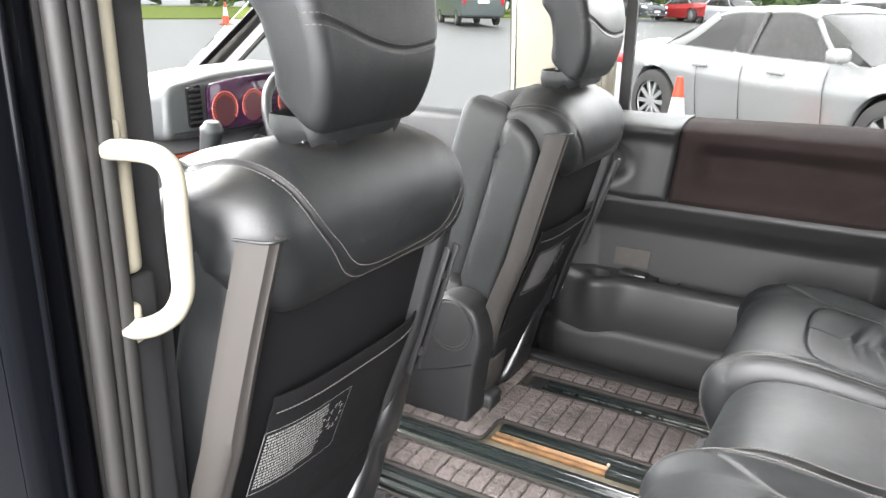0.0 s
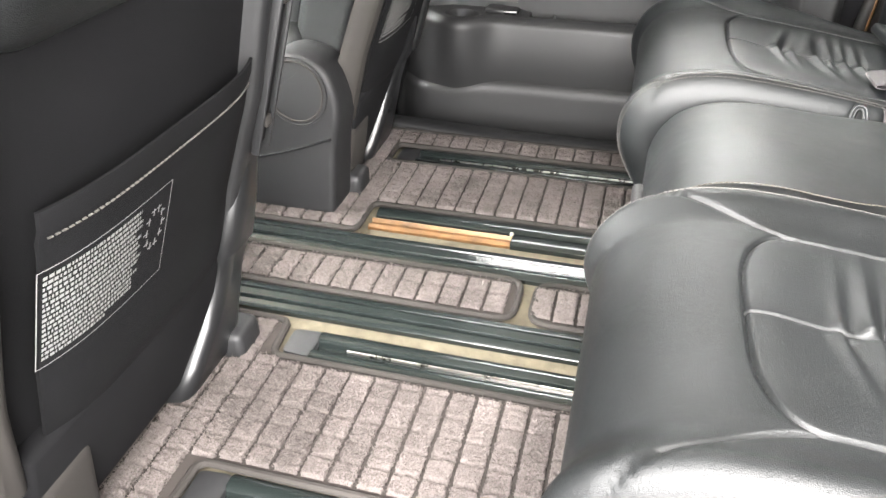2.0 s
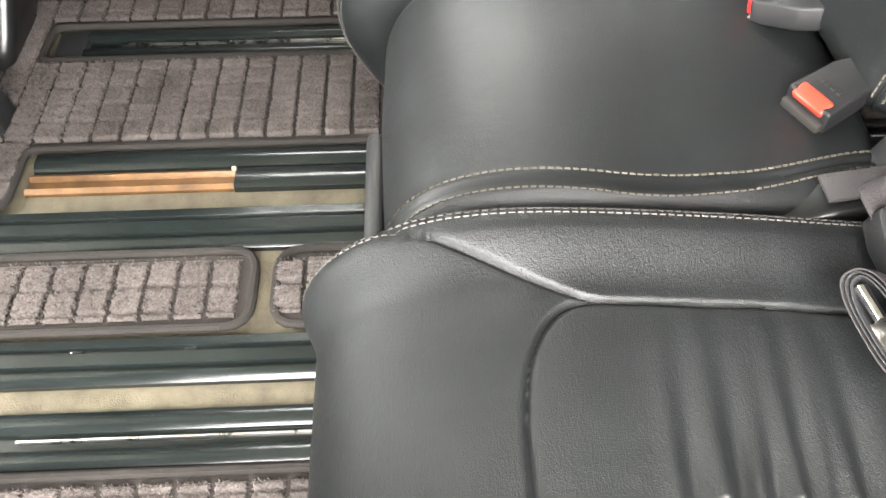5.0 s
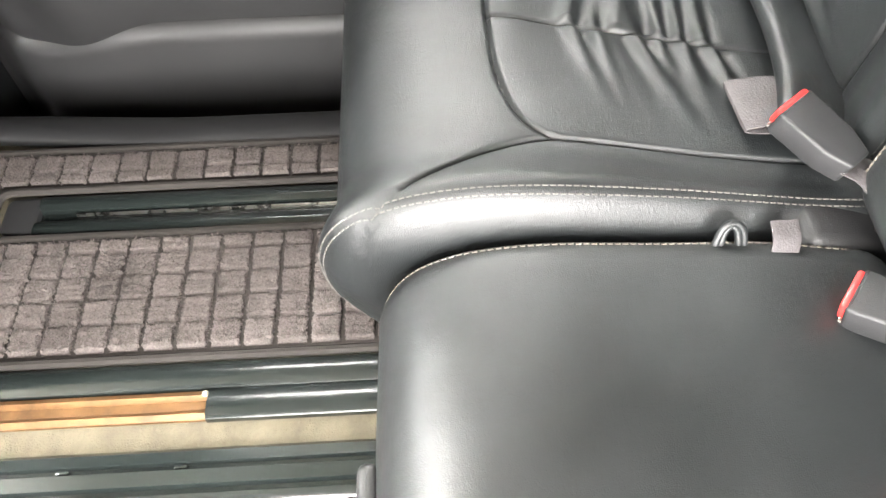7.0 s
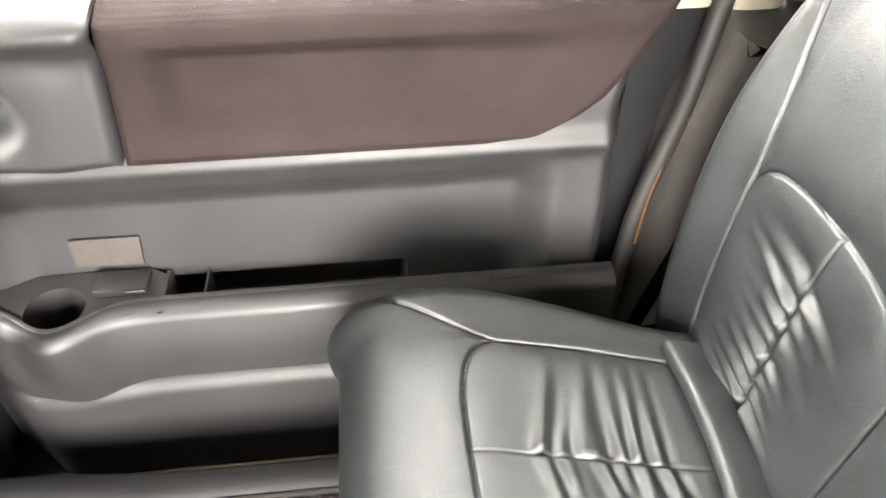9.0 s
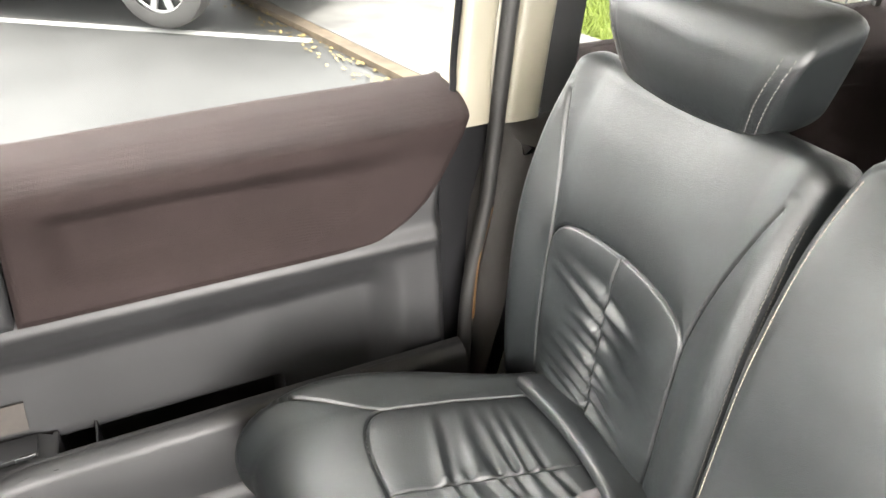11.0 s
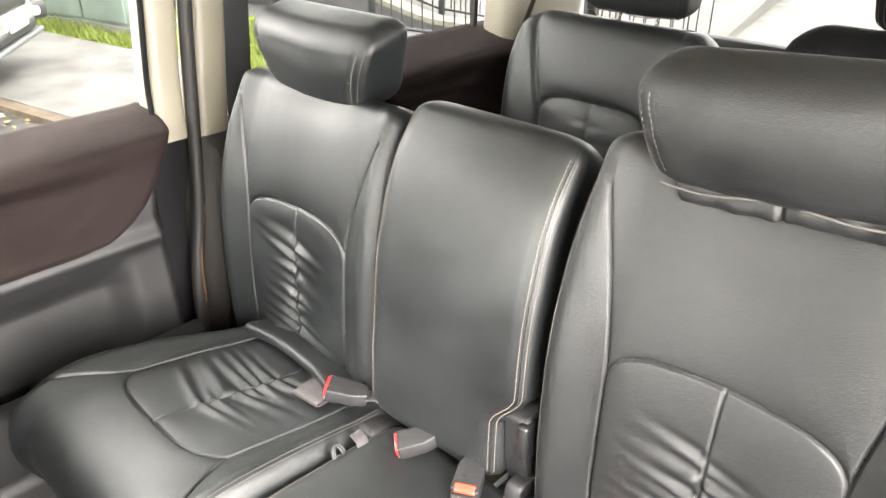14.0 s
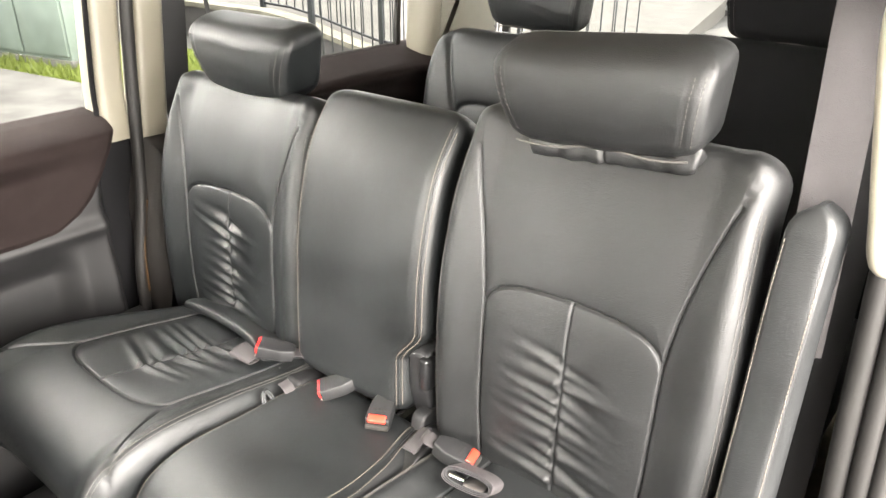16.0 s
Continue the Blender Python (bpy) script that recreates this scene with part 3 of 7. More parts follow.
window("window_4", rounded([(1.0, 1.15), (2.0, 1.13), (1.75, 1.76), (1.0, 1.76)], 0.03), 0.5, "clear front door window on the open side", inset=0.012)
# Never in view: its dark pane keeps the door lamp off the third row.
window("window_5", rounded([(-1.9, 1.18), (-0.75, 1.18), (-0.75, 1.76), (-1.85, 1.76)], 0.05), 0.5, "unseen rear side window on the open side, darkened to block light", inset=0.012, dark=True)
window("window_6", rounded([(0.62, 1.17), (2.34, 1.17), (2.30, 1.76), (0.66, 1.76)], 0.06), -2.05, "clear rear tailgate window", axis='y', inset=0.015)

# windscreen, sloping back from the bonnet
g = np.array([[(0.62 + 1.72 * u, 2.75 - 1.0 * v + 0.10 * np.sin(np.pi * u), 1.14 + 0.70 * v) for u in np.linspace(0, 1, 14)] for v in np.linspace(0, 1, 8)])
ws = tagged(new("windscreen"), "clear sloping front windscreen", "window", "", "structure")
pane = sheet("pane", g, GLASS, ws, thick=(0, 0.004, 0.003))
pane.visible_shadow = False

# uprights of the closed side
def upright(name, outline, a, b, mat, label, r=0.012):
    return tagged(part(name, slab(outline, 'x', a, b, r, 3), mat), label, "pillar", "", "structure")


for nm, pts, half_y, txt in (("pillar_c_door_edge", [(2.395, -0.337, 1.135), (2.395, -0.346, 1.32), (2.395, -0.405, 1.81)], 0.038, "cream plastic trim along the sliding door window"),
                             ("pillar_c", [(2.395, -0.441, 1.125), (2.395, -0.461, 1.305), (2.395, -0.522, 1.81)], 0.043, "cream plastic upright behind the sliding door")):
    ob = rod(nm, pts, 0, CREAM, None, n=28, smooth_n=30, flat=(half_y, 0.048, (0, 1, 0), True))
    tagged(ob, txt, "pillar", "", "structure")
upright("pillar_c_lower", rounded([(-0.315, 0.46), (-0.50, 0.46), (-0.53, 1.128), (-0.395, 1.128), (-0.345, 0.95)], 0.02), 2.30, 2.44, GREY_PLASTIC, "dark grey plastic lower upright behind the sliding door", 0.05)
upright("pillar_c_gap", [(-0.25, 0.46), (-0.37, 0.46), (-0.425, 1.125), (-0.285, 1.125)], 2.385, 2.445, BOARD, "dark rubber door gap behind the lining", 0.004)
upright("pillar_b", rounded([(0.72, 1.16), (1.07, 1.16), (1.09, 1.80), (0.72, 1.80)], 0.02), 2.37, 2.45, CREAM, "cream plastic centre pillar between the windows", 0.03)
upright("pillar_d", rounded([(-1.52, 1.15), (-1.95, 1.15), (-1.98, 1.80), (-1.56, 1.80)], 0.03), 2.30, 2.45, CREAM, "cream plastic rear corner pillar", 0.05)
upright("pillar_d_left", rounded([(-1.9, 1.15), (-2.03, 1.15), (-2.0, 1.80), (-1.86, 1.80)], 0.03), 0.5, 0.66, CREAM, "cream plastic rear corner pillar on the open side", 0.04)
upright("pillar_a", rounded([(2.64, 1.14), (2.72, 1.14), (1.85, 1.80), (1.76, 1.80)], 0.02), 2.38, 2.45, GREY_PLASTIC, "slim grey windscreen pillar", 0.02)
upright("pillar_a_left", rounded([(2.0, 1.14), (2.7, 1.14), (1.85, 1.80), (1.76, 1.80)], 0.02), 0.5, 0.6, CREAM, "cream plastic windscreen pillar on the open side", 0.03)

ob = rod("window_edge_seal", [(2.362, -0.288, 1.175), (2.362, -0.296, 1.21), (2.362, -0.303, 1.32), (2.362, -0.358, 1.81)], 0.0065, BOARD, None, n=10)
tagged(ob, "thin black rubber edge between window and trim", "window seal", "", "structure")

# rubber seals that run down between the door and the pillar
for k, (dy, dx, r) in enumerate(((0.015, 0.012, 0.016), )):
    ob = rod("door_seal", [(2.338 + dx, -0.482 + dy, 1.80), (2.338 + dx, -0.430 + dy, 1.45), (2.338 + dx, -0.400 + dy, 1.15), (2.318 + dx, -0.372 + dy, 0.98),
                           (2.305 + dx, -0.330 + dy, 0.80), (2.30 + dx, -0.315 + dy, 0.62), (2.29 + dx, -0.31 + dy, 0.45)], r, RUBBER, None, n=14, smooth_n=60)
    tagged(ob, "black rubber door seal down the pillar", "door seal", "", "structure")
# Golden highlight on the seal, put in as a thin yellow metal rod.
ob = rod("seal_strip", [(2.318, -0.362, 0.97), (2.307, -0.326, 0.84), (2.303, -0.316, 0.72)], 0.004, BRASS, None, n=8)
tagged(ob, "thin yellow strip in place of a highlight on the door seal", "trim", "", "structure")

# ---- open side: centre pillar with its seals ----
upright("pillar_b_left_jamb", rounded([(0.76, 0.3), (0.97, 0.3), (0.97, 1.8), (0.76, 1.8)], 0.02), 0.455, 0.545, GLOSS_BLACK, "gloss black painted door pillar beside the open door", 0.02)
upright("pillar_b_lower", rounded([(0.885, 0.25), (1.12, 0.25), (1.10, 1.158), (0.92, 1.158)], 0.02), 2.235, 2.45, PLASTIC, "black plastic foot of the centre pillar", 0.03)
tagged(part("front_door_lining", slab(rounded([(1.125, 0.3), (2.05, 0.3), (2.05, 1.165), (1.125, 1.165)], 0.03), 'x', 2.33, 2.46, 0.03, 3), PLASTIC), "black plastic lining of the closed front door", "door lining", "", "structure")

# ---- floor rails and mats ----
def rail(x0, x1, y0, y1, label, mat=RAIL_BLACK, end=True, z=FLOOR):
    """A seat rail let into the floor: a channel with raised lips, a bright groove and an end cap."""
    xc = (x0 + x1) / 2
    t = thing("seat_rail", (xc, y1, z), label, "seat rail", "floor rails")
    prof = [(x0, z - 0.012), (x0, z + 0.004), (x0 + 0.008, z + 0.009), (xc - 0.016, z + 0.008), (xc - 0.010, z + 0.004), (xc - 0.009, z - 0.003),
            (xc + 0.009, z - 0.003), (xc + 0.010, z + 0.004), (xc + 0.016, z + 0.008), (x1 - 0.008, z + 0.009), (x1, z + 0.004), (x1, z - 0.012)]
    part("channel", slab(prof, 'y', y0, y1 - (0.05 if end else 0)), mat, t)
    part("track", box((xc + 0.003, (y0 + y1) / 2 - 0.04, z - 0.001), (0.0032, y1 - y0 - 0.13, 0.006), 0.001), STEEL, t, "bright worn steel track in the groove")
    if end:
        bm = slab(rounded([(x0 + 0.002, y1 - 0.052), (x1 - 0.002, y1 - 0.052), (x1 - 0.006, y1), (x0 + 0.006, y1)], 0.012), 'z', z - 0.012, z + 0.008, 0.004)
        part("end_cap", bm, PLASTIC, t)
    return t


rail(0.838, 0.915, -1.1, 0.715, "black painted steel seat rail in the floor, near the sill")
rail(1.157, 1.228, -1.1, 0.712, "black painted steel seat rail with a plastic end cap")
rail(1.868, 1.942, -1.1, 0.742, "black painted steel seat rail near the closed door")

# the rail with its yellow zinc plated liner laid bare
t = thing("seat_rail", (1.60, 0.71, FLOOR), "black seat rail with a bare yellow zinc plated liner", "seat rail", "floor rails")
part("channel", slab([(1.612, FLOOR - 0.01), (1.612, FLOOR + 0.006), (1.622, FLOOR + 0.012), (1.640, FLOOR + 0.012), (1.649, FLOOR + 0.006), (1.649, FLOOR - 0.01)], 'y', -1.1, 0.70), RAIL_BLACK, t)
part("liner", slab([(1.572, FLOOR - 0.012), (1.572, FLOOR + 0.001), (1.579, FLOOR + 0.006), (1.586, FLOOR - 0.002), (1.598, FLOOR - 0.002), (1.603, FLOOR + 0.006), (1.610, FLOOR + 0.002), (1.610, FLOOR - 0.012)], 'y', 0.395, 0.705),
     BRASS, t, "bare yellow zinc plated steel liner")
part("cover", slab([(1.570, FLOOR - 0.012), (1.570, FLOOR + 0.006), (1.576, FLOOR + 0.010), (1.604, FLOOR + 0.010), (1.611, FLOOR + 0.005), (1.611, FLOOR - 0.012)], 'y', -1.1, 0.40), RAIL_BLACK, t)
part("clip", box((1.602, 0.402, FLOOR + 0.012), (0.008, 0.008, 0.008), 0.003), CREAM_GLOSS, t, "small white plastic clip")


def duct(x0, x1, label):
    """A long black cover strip with ridges along the floor tunnel."""
    w = x1 - x0
    prof = [(x0, FLOOR - 0.01), (x0, FLOOR + 0.004), (x0 + 0.10 * w, FLOOR + 0.010), (x0 + 0.22 * w, FLOOR + 0.011), (x0 + 0.26 * w, FLOOR + 0.004), (x0 + 0.33 * w, FLOOR + 0.004),
            (x0 + 0.37 * w, FLOOR + 0.012), (x0 + 0.60 * w, FLOOR + 0.014), (x0 + 0.64 * w, FLOOR + 0.007), (x0 + 0.70 * w, FLOOR + 0.007), (x0 + 0.74 * w, FLOOR + 0.012),
            (x0 + 0.92 * w, FLOOR + 0.011), (x1, FLOOR + 0.003), (x1, FLOOR - 0.01)]
    t = thing("tunnel_strip", ((x0 + x1) / 2, 0, FLOOR), label, "floor trim", "floor strips")
    part("strip", slab(prof, 'y', -1.1, 1.6), RAIL_BLACK, t)
    for y in (0.42, 0.56):
        part("screw", box((x0 + 0.67 * w, y, FLOOR + 0.009), (0.006, 0.016, 0.005), 0.002), RAIL_BLACK, t)
    return t


duct(1.262, 1.327, "long black ridged cover strip along the floor")
duct(1.462, 1.535, "long black ridged cover strip along the floor tunnel")


def inside(poly, x, y):
    hit = False
    for (ax, ay), (bx, by) in zip(poly, poly[1:] + poly[:1]):
        if (ay > y) != (by > y) and x < (bx - ax) * (y - ay) / (by - ay) + ax:
            hit = not hit
    return hit


def rib(verts, faces, x0, x1, cy, hy, px, rng, xo):
    """One row of pile blocks: a flat ridge with a ragged edge, parted by a thin line where one block meets the next."""
    n = max(2, int((x1 - x0) / px * 22))
    prof = ((-1.0, 0.0), (-1.0, 0.84), (-0.93, 1.0), (-0.45, 1.0), (0.0, 1.0), (0.45, 1.0), (0.93, 1.0), (1.0, 0.84), (1.0, 0.0))
    m = len(prof)
    k = len(verts)
    cut = {}
    for i in range(n + 1):
        x = x0 + (x1 - x0) * i / n
        ph = (x - xo) / px
        j = round(ph)
        if j not in cut:
            cut[j] = (rng.uniform(0.0055, 0.0082), rng.uniform(-0.02, 0.02))
        nick = cut[j][0] * math.exp(-((ph - j + cut[j][1]) / 0.072) ** 2)
        low = 0.4 if min(i, n - i) < 2 else 1.0
        for u, h in prof:
            y = cy + u * hy + (rng.uniform(-0.0022, 0.0022) if abs(u) > 0.9 else 0)
            verts.append((x, y, FLOOR + 0.006 + (0.0085 + rng.uniform(-0.0007, 0.0007) - nick) * h * low))
    for i in range(n):
        for q in range(m - 1):
            faces.append((k + i * m + q, k + (i + 1) * m + q, k + (i + 1) * m + q + 1, k + i * m + q + 1))


def floor_mat(outline, label, px=0.0390, py=0.0417, line=0.243, seed=1, r=0.02, fur=330000, near=(-0.16, 1.05)):
    """A woven mat: backing, a bound edge, and rows of tufted blocks with grooves between; loose fibres stand on it."""
    rng = random.Random(seed)
    xs, ys = [p[0] for p in outline], [p[1] for p in outline]
    t = thing("floor_mat", (sum(xs) / len(xs), sum(ys) / len(ys), FLOOR), label, "floor mat", "floor mats")
    ring = rounded(outline, r)
    part("backing", slab(ring, 'z', FLOOR + 0.0005, FLOOR + 0.006), MAT_BACKING, t)
    edge = np.array(ring + ring[:1])
    loop = [(x, y, FLOOR + 0.008) for x, y in ring]
    v, f = tube(loop + loop[:1], 0.0065, 8, curved=False)
    raw("binding", v, f, MAT_BINDING, t, "stitched binding tape round the edge")
    verts, faces, fibres, blades = [], [], [], []
    hy = py / 2 - 0.0040
    first = math.floor((min(ys) - line) / py)
    gen = np.random.default_rng(seed)
    for j in range(first, first + int((max(ys) - min(ys)) / py) + 3):
        cy = line + (j + 0.5) * py
        # stretches of this rib that lie inside the bound edge
        xs_in = np.arange(min(xs), max(xs), 0.004)
        ok = [all(inside(ring, x, y) for y in (cy - 0.4 * hy, cy + 0.4 * hy)) and far_from(x, cy, edge) > 0.010 for x in xs_in]
        start = None
        for i in range(len(xs_in) + 1):
            if i < len(xs_in) and ok[i] and start is None:
                start = i
            if (i == len(xs_in) or not ok[i]) and start is not None:
                if i - start > 2:
                    x0, x1 = xs_in[start], xs_in[i - 1]
                    rib(verts, faces, x0, x1, cy, hy, px, rng, 0.949 + 0.5 * px)
                    if near[0] < cy < near[1]:
                        n = int(fur * (x1 - x0) * 2 * hy)
                        fx, fu = gen.uniform(x0, x1, n), gen.uniform(-1.06, 1.06, n)
                        part_line = np.abs((fx - 0.949) / px - 0.5 - np.round((fx - 0.949) / px - 0.5)) * px
                        keep = (part_line > 0.0027) | (gen.uniform(0, 1, n) < 0.10)
                        fx, fu = fx[keep], fu[keep]
                        n = len(fx)
                        an, lean = gen.uniform(0, 2 * np.pi, n), gen.normal(0, 0.0016, (n, 2))
                        h, w = gen.uniform(0.0014, 0.0040, n), gen.uniform(0.0006, 0.0014, n)
                        z = FLOOR + 0.0138 - 0.003 * np.clip(np.abs(fu) - 0.9, 0, 1) * 5
                        base = np.stack([fx, cy + fu * hy, z], 1)
                        side = np.stack([np.cos(an) * w, np.sin(an) * w, 0 * w], 1)
                        tip = base + np.stack([lean[:, 0], lean[:, 1], h], 1)
                        fibres.append(np.stack([base - side, base + side, tip], 1).reshape(-1, 3))
                start = None
    ob = raw("pile", verts, faces, PILE, t, "grey brown tufted blocks in a grid", sharp=70)
    tagged(ob, kind="stuff")
    if fibres:
        v = np.concatenate(fibres)
        me = bpy.data.meshes.new("loose_fibres")
        me.vertices.add(len(v))
        me.vertices.foreach_set("co", (v * S).ravel())
        me.loops.add(len(v))
        me.loops.foreach_set("vertex_index", np.arange(len(v), dtype=np.int32))
        me.polygons.add(len(v) // 3)
        me.polygons.foreach_set("loop_start", np.arange(0, len(v), 3, dtype=np.int32))
        me.update(calc_edges=True)
        tagged(link("loose_fibres", me, PILE, t, "short fibres standing up from the pile", smooth=False), kind="stuff")
    return t


floor_mat([(0.921, -0.9), (1.150, -0.9), (1.150, 0.722), (1.238, 0.730), (1.245, 1.35), (0.60, 1.35), (0.60, 0.725), (0.921, 0.722)],
          "grey brown tufted floor mat with a grid pattern", seed=3)
floor_mat([(0.665, -0.9), (0.832, -0.9), (0.832, 0.712), (0.665, 0.712)], "grey brown tufted floor mat strip beside the sill", seed=4)
floor_mat([(1.336, 0.352), (1.454, 0.352), (1.454, 1.6), (1.336, 1.6)], "narrow grey brown tufted mat over the floor tunnel", seed=5, r=0.034)
floor_mat([(1.336, -0.9), (1.454, -0.9), (1.454, 0.322), (1.336, 0.322)], "short grey brown tufted mat over the floor tunnel", seed=6, r=0.034)
floor_mat([(1.657, -0.9), (1.860, -0.9), (1.860, 0.757), (1.950, 0.757), (1.950, -0.9), (2.028, -0.9), (2.030, 1.35), (1.545, 1.35), (1.545, 0.722), (1.657, 0.722)],
          "grey brown tufted floor mat beside the closed door", seed=7, py=0.0443, line=0.231)

# ---- closed sliding door: moulded lining ----
def cloth_edge(z):
    return np.interp(z, [0.955, 0.957, 0.962, 0.975, 1.00, 1.03, 1.08, 1.14, 1.20], [0.0, -0.03, -0.08, -0.135, -0.18, -0.215, -0.25, -0.283, -0.305])


def door_x(y, z):
    """The inner surface of the door lining: how far out it lies, by length and height."""
    x = 2.305 + 0.0 * y
    x = x + 0.048 * step(z, 0.925, 0.835) * step(z, 0.50, 0.56) * step(y, -0.17, -0.09) * step(y, 0.82, 0.70)   # hollow above the pocket
    x = x - 0.014 * np.exp(-((z - 0.945) / 0.020) ** 2)                                                         # rounded ledge below the cloth
    x = x + 0.030 * step(z, 1.0, 1.16) ** 1.2
    x = x - 0.012 * step(y, -0.20, -0.30) * step(z, 1.1, 0.7)
    x = x + 0.02 * step(z, 0.48, 0.42)
    x = x + 0.055 * step(z, 0.676, 0.664) * step(z, 0.55, 0.58) * step(y, 0.084, 0.098) * step(y, 0.512, 0.500)   # slot behind the pocket lip
    x = x + 0.085 * step(z, 0.966, 0.978) * step(y, cloth_edge(z) + 0.004, cloth_edge(z) + 0.016)   # seat of the inserts
    return x


door = thing("sliding_door", (2.38, 0.2, 0.3), "closed sliding door with black plastic lining and brown cloth panel", "car door")
zs = np.r_[np.linspace(0.26, 0.57, 24), np.linspace(0.575, 0.80, 64), np.linspace(0.805, 1.0, 50), np.linspace(1.005, 1.172, 24)]
rear_z, rear_y = [0.2, 0.60, 0.80, 1.00, 1.08, 1.17, 1.25], [-0.262, -0.262, -0.258, -0.252, -0.268, -0.312, -0.33]
grid = []
for z in zs:
    y0 = np.interp(z, rear_z, rear_y)
    ys = np.linspace(y0, 0.90, 230)
    row = np.stack([door_x(ys, np.full_like(ys, z)), ys, np.full_like(ys, z)], 1)
    edge = step(ys, y0 + 0.03, y0)
    row[:, 0] += 0.03 * edge ** 2
    grid.append(row)
sheet("lining", grid, LINING, door, "black grained plastic lining", thick=(0.05, 0, 0))

# cloth panel: flat border with a long scooped armrest hollow
grid = []
for z in np.linspace(0.957, 1.226, 90):
    y0, y1 = float(cloth_edge(z)), 0.487 - 0.10 * (z - 0.96)
    ys = np.linspace(y0, y1, 120)
    zz = np.full_like(ys, z)
    x = 2.296 + 0.0 * ys
    x = x - 0.010 * step(z, 0.957, 0.975) * step(ys, y0, y0 + 0.02) * step(ys, y1, y1 - 0.012)
    lower = 1.005 + 0.10 * step(ys, 0.05, -0.22)
    scoop = step(zz, lower - 0.02, lower + 0.05) * step(zz, 1.158, 1.105 - 0.02 * step(ys, 0.2, -0.2)) * step(ys, 0.435, 0.375) * step(ys, -0.22, -0.02)
    x = x + 0.036 * scoop
    x = x - 0.016 * np.exp(-((zz - 1.165) / 0.036) ** 2) * step(ys, y0 - 0.02, y0 + 0.06)
    x = np.minimum(x + 0.26 * step(zz, 1.178, 1.26), 2.440 + np.maximum(0, zz - 1.2))
    grid.append(np.stack([x, ys, np.minimum(zz, 1.212 - 0.010 * step(ys, 0.0, 0.6)) + 0.02 * np.maximum(0, zz - 1.2)], 1))
sheet("cloth_panel", grid, FABRIC, door, "brown ribbed cloth armrest panel", thick=(0.010, 0, -0.009))

# black moulding ahead of the cloth, with the latch hollow
grid = []
for z in np.linspace(0.960, 1.222, 40):
    y0 = 0.492 - 0.10 * (z - 0.96)
    ys = np.linspace(y0, 0.92, 60)
    zz = np.full_like(ys, z)
    x = 2.296 - 0.012 * step(ys, y0, y0 + 0.012) * step(z, 0.96, 0.975) + 0.0 * ys
    x = x - 0.008 * np.exp(-((ys - y0 - 0.09) / 0.05) ** 2) * step(z, 1.16, 1.1)
    x = x + 0.035 * step(np.hypot((ys - 0.72) / 1.6, zz - 1.06), 0.085, 0.05)
    x = x - 0.025 * np.exp(-((zz - 1.175) / 0.025) ** 2) 
    x = np.minimum(x + 0.26 * step(zz, 1.185, 1.25), 2.440 + np.maximum(0, zz - 1.2))
    grid.append(np.stack([x, ys, np.minimum(zz, 1.208) + 0.02 * np.maximum(0, zz - 1.2)], 1))
sheet("latch_panel", grid, LINING, door, "black plastic panel with a latch hollow", thick=(0.010, 0, -0.009))
part("inner_handle", box((2.285, 0.72, 1.06), (0.022, 0.085, 0.03), 0.008, 3), LINING, door)

# pocket along the door: a lip wall standing off the lining, with a cup holder at its front
def lip_top(y):
    return 0.700 + 0.008 * step(y, 0.50, 0.62)


for name, za, zb, xo in (("pocket_wall", 0.520, None, 2.240), ("kick_panel", 0.265, 0.522, 2.222)):
    ys = np.linspace(-0.27, 0.872, 140)
    rows = []
    for v in np.linspace(0, 1, 26):
        if zb is None:
            top = lip_top(ys)
            low = 0.528 - 0.03 * step(ys, 0.52, 0.64)
        else:
            top = 0.536 - 0.02 * step(ys, 0.60, 0.72) + 0 * ys
            low = np.full_like(ys, za)
        z = low + (top - low) * v
        bend = 0.075 * step(ys, 0.74, 0.872) ** 1.5 - (0.064 * np.exp(-((ys - 0.665) / 0.072) ** 2) * (0.3 + 0.7 * v) if zb is None else 0.012 * np.exp(-((ys - 0.665) / 0.08) ** 2) * v)
        x = xo + bend - 0.010 * np.sin(np.pi * v) * (1 if zb is None else 0.4) + 0.014 * step(v, 0.94, 1.0)
        rows.append(np.stack([np.full_like(ys, 1) * x, ys, z], 1))
    lift = [np.stack([rows[-1][:, 0] + k, rows[-1][:, 1], rows[-1][:, 2] + dz], 1) for k, dz in ((0.006, 0.003), (0.014, 0.002))]
    sheet(name, rows + lift, LINING, door, "moulded black plastic pocket front" if zb is None else "moulded black plastic kick panel", thick=(0.012, 0, 0))
# floor of the pocket, with the round cup holder sunk in its front end
bm = bmesh.new()
box((2.295, 0.17, 0.575), (0.105, 0.66, 0.006), 0, bm=bm)
box((2.295, 0.500, 0.65), (0.10, 0.008, 0.094), 0, bm=bm)
part("pocket_floor", bm, LINING, door)
part("pocket_shelf", slab(rounded([(2.246, -0.155), (2.345, -0.155), (2.352, 0.092), (2.322, 0.078), (2.246, 0.068)], [0.01, 0.01, 0.004, 0.03, 0.02]), 'z', 0.560, 0.616, 0.008, 3), LINING, door, "closed rear end of the door pocket")
# tray that carries the cup holder
outline = rounded([(2.252, 0.498), (2.350, 0.498), (2.350, 0.845), (2.300, 0.845), (2.250, 0.765), (2.213, 0.70), (2.200, 0.665), (2.212, 0.62), (2.240, 0.565), (2.250, 0.52)], 0.016)
hole = [(2.267 + 0.049 * np.cos(a), 0.672 + 0.049 * np.sin(a)) for a in np.linspace(0, 2 * np.pi, 37)[:-1]]


